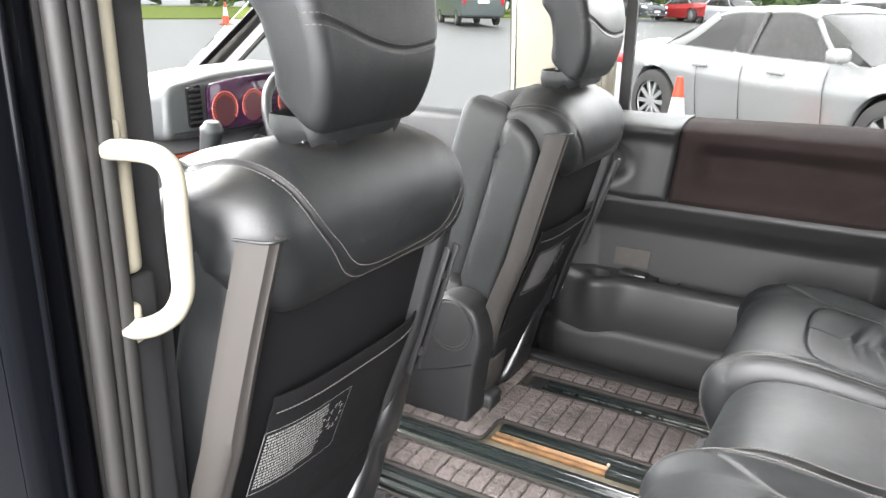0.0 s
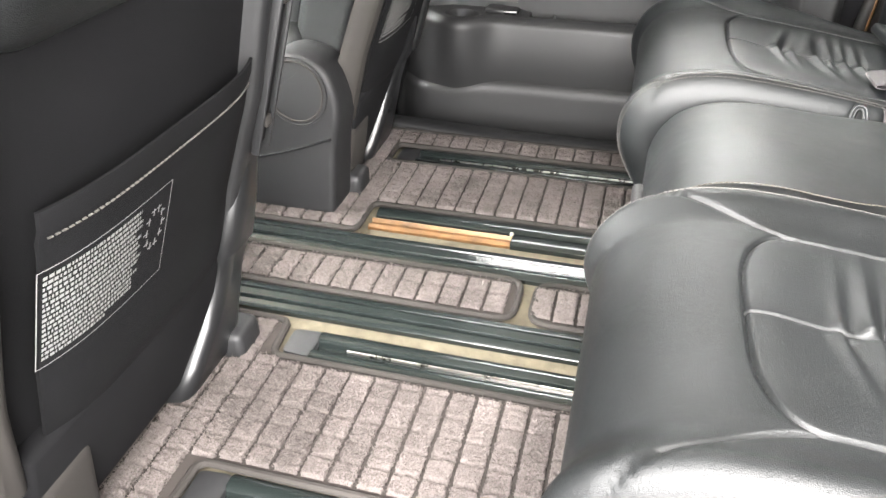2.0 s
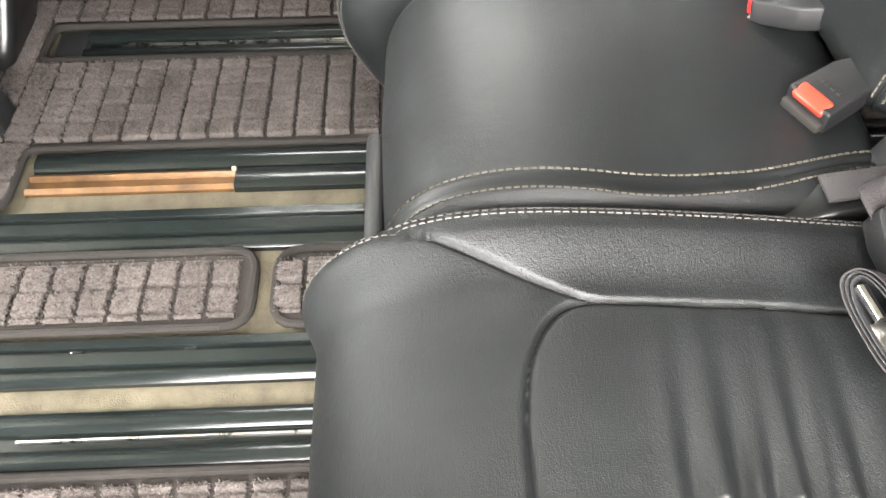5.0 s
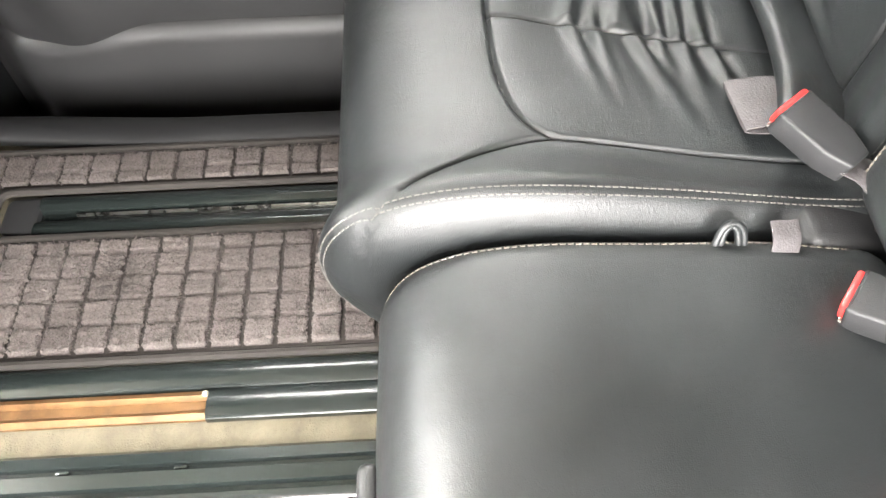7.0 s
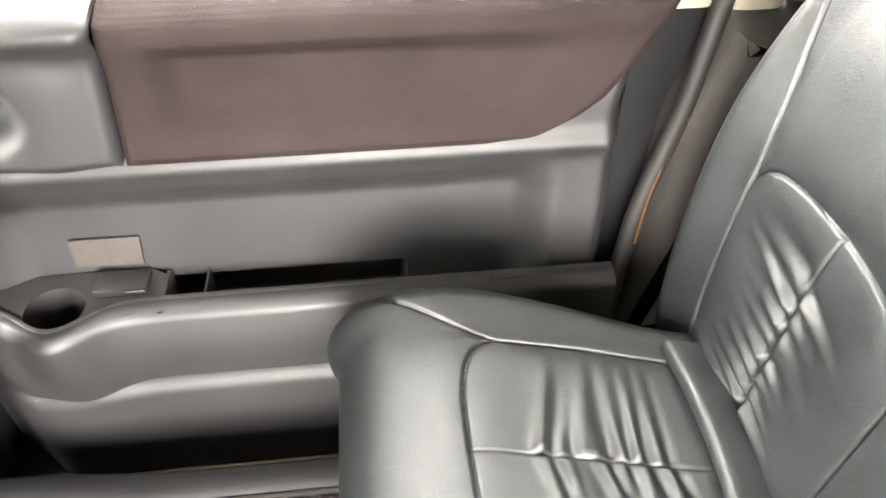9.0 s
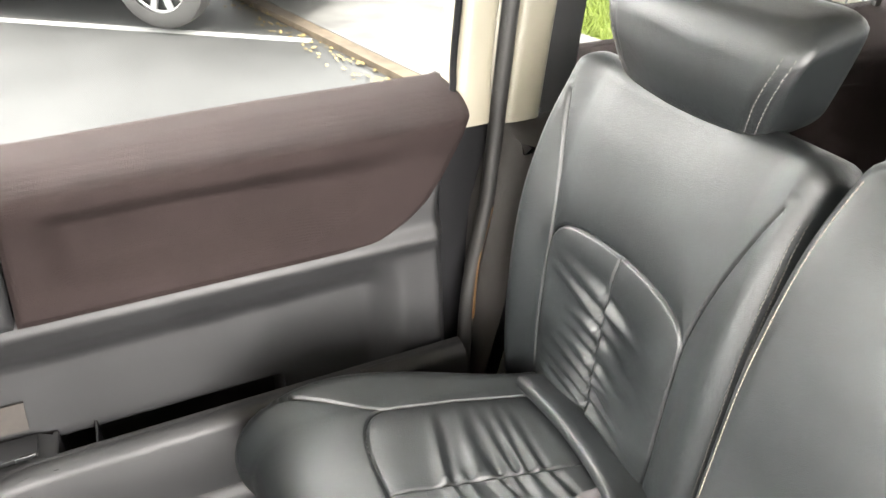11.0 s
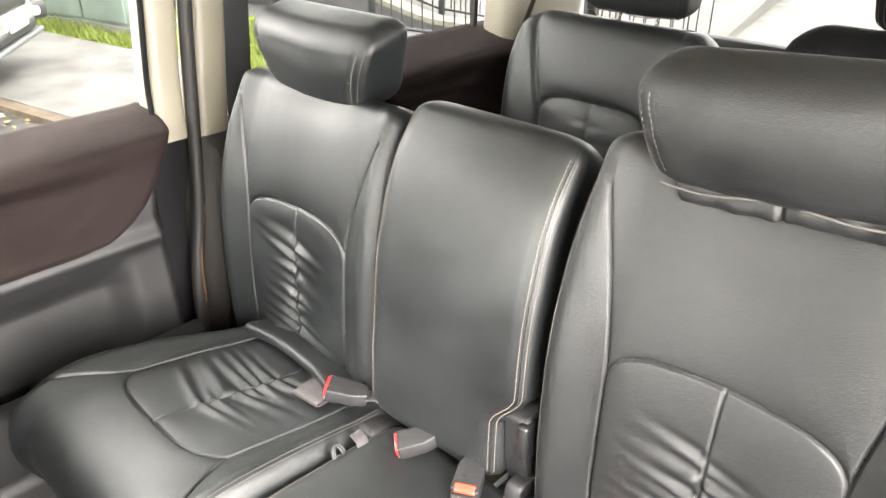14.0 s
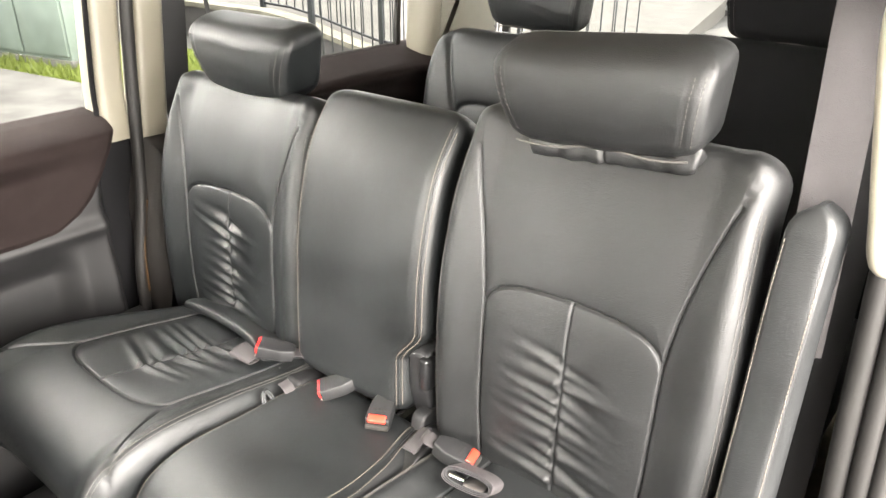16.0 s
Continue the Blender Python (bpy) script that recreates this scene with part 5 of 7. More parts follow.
def buckle(tail, head, button, label, strap, end_button=True):
    """A belt buckle from its tail to its head: a body that narrows to the tail, a press button, a steel slot, and its strap."""
    tail, head = Vector(tail), Vector(head)
    t = thing("seat_belt_buckle", tuple((tail + head) / 2), label, "belt buckle", "belt buckles")
    way = (head - tail).normalized()
    side = way.cross(Vector((0, 0, 1))).normalized()
    up = side.cross(way)
    L = (head - tail).length
    m = Matrix.Translation((tail + head) / 2) @ Matrix((side, way, up)).transposed().to_4x4()

    def placed_part(name, bm, mat, lab=""):
        bmesh.ops.transform(bm, matrix=m, verts=bm.verts)
        return part(name, bm, mat, t, lab)

    bm = slab(rounded([(-0.014, -L / 2), (0.014, -L / 2), (0.0225, -0.18 * L), (0.0245, L / 2), (-0.0245, L / 2), (-0.0225, -0.18 * L)], 0.004), 'z', -0.0135, 0.0135, 0.0035, 3)
    placed_part("body", bm, PLASTIC, "black plastic body")
    if end_button:
        placed_part("press_button", box((0, L / 2 + 0.001, 0.004), (0.043, 0.007, 0.017), 0.0025, 2), button, "red press button")
        placed_part("tongue_slot", box((0, L / 2 + 0.0005, -0.009), (0.044, 0.004, 0.004), 0.001), STEEL)
    else:
        placed_part("press_button", box((0, L / 2 - 0.006, 0.0095), (0.036, 0.016, 0.010), 0.003, 3, rot=(-24, 0, 0)), button, "orange press button")
        placed_part("lip", box((0, L / 2 + 0.003, -0.004), (0.046, 0.008, 0.011), 0.003, 2), GREY_PLASTIC, "grey plastic lip below the button")
        for k in range(4):      # moulded letters too small to read
            placed_part("moulded_mark", box((-0.010 + 0.0066 * k, L / 2 - 0.026, 0.0138), (0.0042, 0.006, 0.0008), 0.0003), RUBBER)
    rod("strap", strap, 0, WEBBING, t, "grey webbing strap", n=12, smooth_n=30, flat=(0.016, 0.0016, tuple(side), True))
    return t


buckle((1.624, -0.270, 0.822), (1.684, -0.224, 0.838), RED, "black seat belt buckle with a red button on the closed-side seat",
       [(1.630, -0.266, 0.822), (1.612, -0.280, 0.824), (1.598, -0.294, 0.806), (1.588, -0.310, 0.77)])
buckle((1.457, -0.284, 0.820), (1.502, -0.232, 0.804), RED, "black seat belt buckle with a red button on the middle seat",
       [(1.462, -0.280, 0.820), (1.442, -0.292, 0.838), (1.424, -0.298, 0.832), (1.408, -0.31, 0.79)])
buckle((1.374, -0.292, 0.816), (1.340, -0.226, 0.804), ORANGE, "black seat belt buckle with an orange button and moulded lettering",
       [(1.372, -0.288, 0.816), (1.382, -0.302, 0.830), (1.392, -0.312, 0.818), (1.40, -0.33, 0.79)], end_button=False)
buckle((1.202, -0.234, 0.828), (1.130, -0.252, 0.813), ORANGE, "black seat belt buckle with an orange button beside the open-side seat",
       [(1.196, -0.236, 0.828), (1.222, -0.232, 0.834), (1.242, -0.252, 0.820), (1.26, -0.29, 0.78)], end_button=False)

# loose webbing lying over the closed-side cushion
ob = rod("belt_strap", [(1.722, -0.235, 0.800), (1.723, -0.206, 0.801), (1.7235, -0.196, 0.804), (1.723, -0.206, 0.809), (1.722, -0.240, 0.812), (1.716, -0.275, 0.806), (1.712, -0.31, 0.785)], 0, WEBBING, None, n=12, smooth_n=60, flat=(0.034, 0.0016, (1, 0.05, 0), True))
tagged(ob, "grey seat belt webbing tucked behind the cushion", "seat belt")
# rolled lap belt with its bright tongue, on the open-side cushion
roll_t = thing("rolled_belt", (1.100, -0.200, 0.802), "rolled grey seat belt with a bright steel tongue inside", "seat belt")
lie = Vector((-0.978, -0.145, 0.0)).normalized()      # the long way of the roll
axis = Vector((0.125, -0.845, -0.52)).normalized()      # the webbing's width
mid_roll = Vector((1.100, -0.208, 0.824))
rise = lie.cross(axis) if lie.cross(axis).z > 0 else axis.cross(lie)
# Inner turns take black webbing: the shade inside the roll is in their colour.
for k, (a, h, half, mat) in enumerate(((0.046, 0.0165, 0.025, WEBBING), (0.0425, 0.0138, 0.0243, BELT_BLACK), (0.039, 0.0112, 0.0236, BELT_BLACK))):
    ring = []
    for q in np.linspace(0.0, 2 * np.pi, 41):
        c, d = math.cos(q), math.sin(q)
        ring.append(tuple(mid_roll + lie * (a * np.sign(c) * abs(c) ** 0.7 + 0.0015 * math.sin(3 * q + k)) + rise * (h * np.sign(d) * abs(d) ** 0.75)))
    rod("webbing", ring, 0, mat, roll_t, "grey webbing rolled into a flat loop" if not k else "inner turn of the webbing, shade in its dark colour", n=12, smooth_n=90, flat=(half, 0.0012, tuple(axis), True))
rod("tongue", [tuple(mid_roll - axis * 0.020 + lie * q + Vector((0, 0, -0.002))) for q in (-0.006, -0.034)], 0.0046, CHROME, roll_t, "bright steel belt tongue", n=16, smooth_n=6)
part("tongue_plate", box(tuple(mid_roll - axis * 0.012 + lie * 0.012 + Vector((0, 0, -0.004))), (0.040, 0.024, 0.0035), 0.001, 2, rot=(0, 8, 8)), STEEL, roll_t, "bright steel tongue plate")

# ---- third row ----
def third_seat(cx, w, label, top, seed, plain=False):
    t = thing("passenger_chair", (cx, -1.35, FLOOR), label, "car seat", "third row seats")
    sp = [(-1.36, 0.66), (-1.37, 0.85), (-1.385, 1.05), (-1.42, 1.2), (-1.47, top)]

    def relief(X, T, pad):
        if plain:
            return groove(far_from(X, T, [(-0.7 * w, 0), (-0.7 * w, pad.L)]), 0.004, 0.006) + groove(far_from(X, T, [(0.7 * w, 0), (0.7 * w, pad.L)]), 0.004, 0.006)
        a2, a1 = pad.s_of(z=1.085), pad.s_of(z=1.02)
        cw = 0.53 * w
        arch = [(cw * np.sign(np.cos(q)) * abs(np.cos(q)) ** 0.5, a1 + (a2 - a1) * np.sin(q) ** 0.7) for q in np.linspace(0, np.pi, 33)]
        lines = [arch, [(-cw, a1), (-cw, 0)], [(cw, a1), (cw, 0)], [(-cw, a1 + 0.01), (-0.62 * w, pad.L)], [(cw, a1 + 0.01), (0.80 * w, pad.L)]]
        D = np.min([far_from(X, T, l) for l in lines], axis=0)
        r = groove(D, 0.007, 0.007) + 0.012 * (1 - np.exp(-D / 0.04)) - 0.012 + groove(far_from(X, T, [(0, 0), (0, a2)]), 0.004, 0.006)
        return r + gather(X, T, folds(seed, 5, pad.s_of(z=0.9), pad.s_of(z=1.03), 0.006, 0.04), 0.8)
    p = Pad(cx, sp, lambda u: w * (1 - 0.12 * max(0, (u - 0.7) / 0.3) ** 2), lambda u: 0.05, lambda u: 0.08, r=0.05, cap=0.07, rows=90, face=90, relief=relief)
    # The plain seat's near-black material holds the shade it sits in.
    p.mesh("backrest", BOARD if plain else LEATHER, t, "near-black backrest, shade in its colour" if plain else "black leather backrest")
    q = Pad(cx, [(-0.86, 0.55), (-0.84, 0.68), (-0.90, 0.745), (-1.1, 0.74), (-1.34, 0.72)], lambda u: w, lambda u: 0.04, lambda u: 0.1, r=0.04, cap=0.03, rows=50, face=40)
    q.mesh("cushion", LEATHER, t, "black leather cushion")
    part("seat_pan", box((cx, -1.1, 0.53), (1.6 * w, 0.4, 0.18), 0.02), PLASTIC, t)
    return t


t3 = third_seat(1.87, 0.335, "black leather third row seat with a small gathered panel", 1.315, 31)
headrest_pad(1.83, 0.150, 0.178, -1.50, 1.33, 1.50, 0.12, t3, LEATHER, "black leather headrest", seed=12, tilt=0.1, rows=40, face=40)
posts(1.83, 0.06, -1.49, 1.26, 1.35, t3)
# Open-side seat: its shade is put into the dark backrest and headrest colour.
t3 = third_seat(1.06, 0.36, "plain third row seat with shade put into its black colour", 1.375, 32, plain=True)
headrest_pad(1.06, 0.170, 0.185, -1.52, 1.365, 1.53, 0.12, t3, BOARD, "near-black headrest, shade in its colour", seed=14, tilt=0.1, rows=40, face=40)
posts(1.06, 0.06, -1.51, 1.28, 1.38, t3)

# ---- front seats, seen from behind ----
def back_y(z):
    """How far forward the rear face of a front backrest lies, by height."""
    return float(np.interp(z, [0.55, 0.70, 0.78, 0.92, 1.06, 1.25], [0.815, 0.770, 0.748, 0.694, 0.658, 0.610]))


def pocket_y(u, z):
    return back_y(z) - 0.013 - 0.018 * (1 - u ** 4) * float(step(np.array(z), 0.60, 0.70)) - 0.004 * (z > 0.955)


def front_seat(cx, label, cover_side=False, ends=(-0.257, 0.305)):
    """A front seat: leather body with a rolled top, board with a map pocket, side strips, base and headrest."""
    t = thing("front_chair", (cx, 0.95, FLOOR), label, "car seat", "front seats")
    tab_side = -1
    # body under the board; the spine runs from the top down so that the seen side faces the rear
    spine = [(0.790, 1.225), (0.745, 1.215), (0.715, 1.15), (0.755, 0.98), (0.805, 0.80), (0.825, 0.70)]
    p = Pad(cx, spine, lambda u: 0.235, lambda u: 0.040, lambda u: 0.085, r=0.035, cap=0.05, rows=60, face=20)
    p.mesh("backrest", SEAT_HIDE, t, "black leather backrest")
    # the rolled top hangs over the board, with a double seam near its edge
    mid_x, hw = (ends[0] + ends[1]) / 2, (ends[1] - ends[0]) / 2
    spine = [(0.890, 1.225), (0.805, 1.258), (0.735, 1.260), (0.690, 1.232), (0.672, 1.185), (0.674, 1.150), (0.690, 1.112)]

    def seam_line(pad):
        s1, s2, s3, s4, s5 = (pad.s_of(z=q) for q in (1.245, 1.200, 1.160, 1.143, 1.155))
        line = [(-0.195, 0.02), (-0.190, 0.5 * s1), (-0.172, s1), (-0.135, s2), (-0.078, s3), (0.0, s4), (0.09, s4), (0.19, s5), (0.275, s2)]
        return curve_through([(x - mid_x, q) for x, q in line], 140)

    def relief(X, T, pad):
        D = far_from(X, T, [tuple(q) for q in seam_line(pad)])
        r = groove(D, 0.0035, 0.0040) + 0.003 * (1 - np.exp(-D / 0.03)) - 0.003
        r = r - 0.034 * step(abs(X), hw - 0.135, hw - 0.01) * (1 - step(T, 0.75 * pad.s_of(z=1.245), pad.s_of(z=1.20)))   # sloping shoulders
        rng = random.Random(int(cx * 100))
        for _ in range(26):     # soft creases in the hide
            x0, t0, an, ln = rng.uniform(-0.25, 0.25), rng.uniform(0, pad.L), rng.uniform(-0.7, 0.7), rng.uniform(0.015, 0.05)
            dx, dt = X - x0, T - t0
            r = r + rng.uniform(-0.0014, 0.0010) * np.exp(-((dx * math.cos(an) + dt * math.sin(an)) / ln) ** 2 - ((dt * math.cos(an) - dx * math.sin(an)) / 0.007) ** 2)
        return r
    p = Pad(cx + mid_x, spine, lambda u: hw * (0.84 + 0.16 * step(u, 0.0, 0.42)) - 0.030 * step(u, 0.75, 1.0), lambda u: 0.056 + 0.020 * float(np.sin(np.pi * np.clip((u - 0.35) / 0.6, 0, 1))), lambda u: 0.085, r=0.066, cap=0.046, rows=150, face=150, relief=relief)
    body = p.mesh("rolled_top", SEAT_HIDE, t, "black leather rolled top of the backrest")
    ln = seam_line(p)
    rows = []
    nrm2 = np.gradient(ln, axis=0)
    nrm2 = np.stack([nrm2[:, 1], -nrm2[:, 0]], 1) / np.linalg.norm(nrm2, axis=1)[:, None]
    for k in (-0.007, 0.007):
        q, nr = p.on(ln[:, 0] + k * nrm2[:, 0], ln[:, 1] + k * nrm2[:, 1])
        rows.append((q, nr))
    stitches("seam_stitching", rows, body, DARK_THREAD)
    # board and pocket
    g = [[(cx + 0.245 * u, back_y(z) - 0.006 + 0.012 * u * u, z) for u in np.linspace(-1, 1, 24)] for z in np.linspace(0.60, 1.20, 30)]
    sheet("back_board", g, BOARD, t, "black cloth back board", thick=(0, 0.02, 0))
    g = []
    for z in np.linspace(0.615, 0.985, 26):
        row = []
        for u in np.linspace(-1, 1, 40):
            zz = min(z, 0.975)
            row.append((cx + 0.190 * u, pocket_y(u, zz), zz))
        g.append(row)
    pocket = sheet("map_pocket", g, BOARD, t, "black map pocket with a stitched hem", thick=(0, 0.004, 0))
    hem = np.array([(cx + 0.188 * u, back_y(0.945) - 0.035 + 0.018 * u ** 4, 0.945) for u in np.linspace(-1, 1, 60)])
    stitches("hem_stitching", [(hem, np.tile((0, -1.0, 0), (60, 1)))], pocket, DARK_THREAD, pitch=0.007)
    # side strips of grey plastic: a broad face with a deep inner flank that drops to the board
    for sg in (-1, 1):
        wide = sg == tab_side
        edge = [(0.266, 1.236), (0.277, 1.08), (0.284, 0.92), (0.278, 0.76), (0.272, 0.64)] if wide else [(0.250, 1.200), (0.258, 1.08), (0.265, 0.92), (0.270, 0.76), (0.270, 0.64)]
        inner = [0.232, 0.243, 0.246, 0.240, 0.230] if wide else [0.205, 0.200, 0.196, 0.194, 0.194]
        flank = 0.010
        c = curve_through([(a, z, i) for (a, z), i in zip(edge, inner)], 36)
        g = []
        for a, z, i in c:
            yb = back_y(z)
            prof = [(i - flank, yb + 0.006), (i - 0.3 * flank, yb - 0.010), (i - 0.002, yb - 0.018), (i + 0.004, yb - 0.022), (i + 0.012, yb - 0.024)]
            prof += [(i + (a - i) * k, yb - (0.024 - 0.006 * k)) for k in (0.4, 0.6, 0.75)]
            prof += [(a - 0.004, yb - 0.008), (a, yb + 0.004), (a + 0.001, yb + 0.015), (a, yb + 0.026)]
            g.append([(cx + sg * x, y, z) for x, y in prof])
        g = np.array(g)
        sheet("side_strip", g if sg > 0 else g[:, ::-1], GREY_PLASTIC if wide else PLASTIC, t, "brown grey plastic side strip of the backrest" if wide else "black plastic side strip with a lever slot")
        if wide:
            yb = back_y(1.236)
            rod("strip_piping", [(cx + sg * 0.222, yb - 0.010, 1.233), (cx + sg * 0.232, yb - 0.026, 1.238), (cx + sg * 0.246, yb - 0.026, 1.239), (cx + sg * 0.260, yb - 0.016, 1.238), (cx + sg * 0.268, yb + 0.03, 1.237)], 0.0022, SEAT_HIDE, t, "pale worn leather piping over the strip", n=10)
    # side leather that drapes forward of the strips
    for sg in (-1, 1):
        q = Pad(cx + sg * 0.182, [(0.830, 1.300), (0.860, 1.2), (0.915, 1.0), (0.965, 0.80), (0.985, 0.60)], lambda u: 0.042 - 0.01 * (1 - u), lambda u: 0.085, lambda u: 0.06, r=0.035, cap=0.05, rows=60, face=16,
                relief=lambda X, T, pad: 0.006 * np.sin(14 * T) * np.exp(-((T - pad.L) / 0.25) ** 2))
        q.mesh("side_bolster", SEAT_HIDE, t, "black leather side bolster")
    # base, recliner cover and foot
    part("cushion", box((cx, 1.10, 0.76), (0.52, 0.48, 0.15), 0.05, 4), SEAT_HIDE, t, "black leather cushion")
    part("seat_base", box((cx, 1.05, 0.60), (0.50, 0.42, 0.19), 0.03, 3), PLASTIC, t, "black plastic seat base")
    if cover_side:
        bm = slab(rounded([(0.785, 0.455), (0.770, 0.62), (0.750, 0.70), (0.770, 0.79), (0.86, 0.815), (0.93, 0.77), (1.22, 0.62), (1.25, 0.455)], [0.02, 0.04, 0.06, 0.06, 0.06, 0.06, 0.05, 0.02], 6), 'x', cx - 0.345, cx - 0.240, 0.014, 3)
        cover = part("recliner_cover", bm, PLASTIC, t, "black plastic recliner cover")
        for k, (r0, r1) in enumerate(((0.058, 0.062), (0.066, 0.070))):
            ring = [(cx - 0.347, 0.842 + r0 * np.cos(a), 0.735 + r1 * np.sin(a)) for a in np.linspace(0, 2 * np.pi, 49)]
            v, f = tube(ring, 0.0022, 6, curved=False)
            raw("round_cap", v, f, PLASTIC if k else GREY_PLASTIC, cover)
        rod("joint_line", [(cx - 0.346, 0.775, 0.640), (cx - 0.346, 0.88, 0.600), (cx - 0.346, 1.02, 0.565), (cx - 0.346, 1.22, 0.555)], 0.003, BOARD, cover, "dark joint between the upper and lower cover", n=6)
    # foot of the side frame: a smooth moulded boot that stands on the rail
    off = -0.16 if cover_side else 0.0
    g = []
    for z, x0, x1, y0, y1 in ((0.452, 0.062, 0.222, 0.800, 0.93), (0.470, 0.060, 0.226, 0.788, 0.93), (0.51, 0.085, 0.230, 0.778, 0.91), (0.56, 0.125, 0.236, 0.768, 0.89), (0.62, 0.158, 0.244, 0.757, 0.87),
                              (0.665, 0.168, 0.252, 0.744, 0.86), (0.675, 0.168, 0.258, 0.736, 0.86), (0.74, 0.190, 0.268, 0.724, 0.84), (0.80, 0.212, 0.274, 0.718, 0.81), (0.84, 0.230, 0.274, 0.716, 0.78)):
        q = rounded([(cx + off + x0, y0), (cx + off + x1, y0), (cx + off + x1, y1), (cx + off + x0, y1)], min(0.03, 0.4 * (x1 - x0)), 6)
        g.append([(x, y, z) for x, y in q + q[:1]])
    sheet("frame_foot", g, GLOSS_PLASTIC, t, "smooth black plastic boot of the side frame")
    sx = cx - tab_side * 0.236
    slot = part("lever_slot", box((sx, back_y(0.96) - 0.022, 0.96), (0.018, 0.012, 0.26), 0.005, 2, rot=(17, 0, 0)), BOARD, t, "black lever slot in the side strip")
    for dx in (-0.016, 0.016):
        part("slot_rim", box((sx + dx, back_y(0.96) - 0.026, 0.96), (0.006, 0.014, 0.29), 0.003, 2, rot=(17, 0, 0)), PLASTIC, slot)
    for zz in (1.04, 0.87):
        part("clip", box((sx, back_y(zz) - 0.031, zz), (0.016, 0.008, 0.018), 0.003), GREY_PLASTIC, slot)
    part("board_foot", box((cx - 0.03, 0.800, 0.585), (0.40, 0.04, 0.20), 0.012, 3, rot=(16, 0, 0)), BOARD, t, "black lower back cover")
    part("base_cover", box((cx - 0.185, 0.815, 0.545), (0.115, 0.07, 0.15), 0.02, 3, rot=(10, 0, 0)), GREY_PLASTIC, t, "brown grey plastic cover at the foot of the strip")
    for sg in ((-1,) if cover_side else (-1, 1)):
        part("rail_cover", box((cx + sg * 0.215, 0.98, 0.475), (0.07, 0.44, 0.06), 0.014, 3), PLASTIC, t, "black plastic rail cover")
    headrest_rear(cx + 0.006, t)
    posts(cx - 0.005, 0.06, 0.705, 1.26, 1.37, t)
    return t


def headrest_rear(cx, parent):
    """The headrest from behind: broad above, with a stitched dividing seam near the top and a loose hem."""
    spine = [(0.690, 1.565), (0.655, 1.515), (0.646, 1.445), (0.656, 1.395), (0.676, 1.366)]

    def relief(X, T, pad):
        line = [(-0.22, 0.078), (-0.12, 0.092), (-0.03, 0.116), (0.05, 0.126), (0.13, 0.120), (0.22, 0.112)]
        line = [tuple(p) for p in curve_through(line, 40)]
        return groove(far_from(X, T, line), 0.0028, 0.004) * step(abs(X), 0.165, 0.13)
    p = Pad(cx, spine, lambda u: 0.168 - 0.044 * u ** 1.5, lambda u: 0.048, lambda u: 0.050, r=0.024, cap=0.020, rows=110, face=110, relief=relief)
    ob = p.mesh("headrest", SEAT_HIDE, parent, "smooth black leather headrest")
    ln = curve_through([(-0.17, 0.085), (-0.12, 0.092), (-0.03, 0.116), (0.05, 0.126), (0.13, 0.120), (0.17, 0.116)], 90)
    q1, n1 = p.on(ln[:, 0], ln[:, 1] - 0.006)
    q2, n2 = p.on(ln[:, 0], ln[:, 1] + 0.006)
    stitches("seam_stitching", [(q1, n1), (q2, n2)], ob, DARK_THREAD, pitch=0.008)
    ring = []
    for zz, grow in ((1.366, 1.0), (1.350, 1.015), (1.338, 0.99), (1.328, 0.93)):
        row = []
        for i in range(57):
            a = 2 * np.pi * i / 56
            c, s_ = np.cos(a), np.sin(a)
            wob = 0.004 * np.sin(8 * a) + 0.003 * np.sin(15 * a + 1)
            row.append((cx + 0.116 * grow * np.sign(c) * abs(c) ** 0.45, 0.688 + (0.056 * grow + 0.5 * wob) * np.sign(s_) * abs(s_) ** 0.6, zz + wob * (zz < 1.345)))
        ring.append(row)
    sheet("cover_hem", ring, SEAT_HIDE, ob, "loose puckered hem of the cover")


front_seat(0.945, "black leather front seat with a map pocket and grey side strips")
front_seat(1.93, "black leather driver seat behind the steering wheel", True, (-0.205, 0.290))


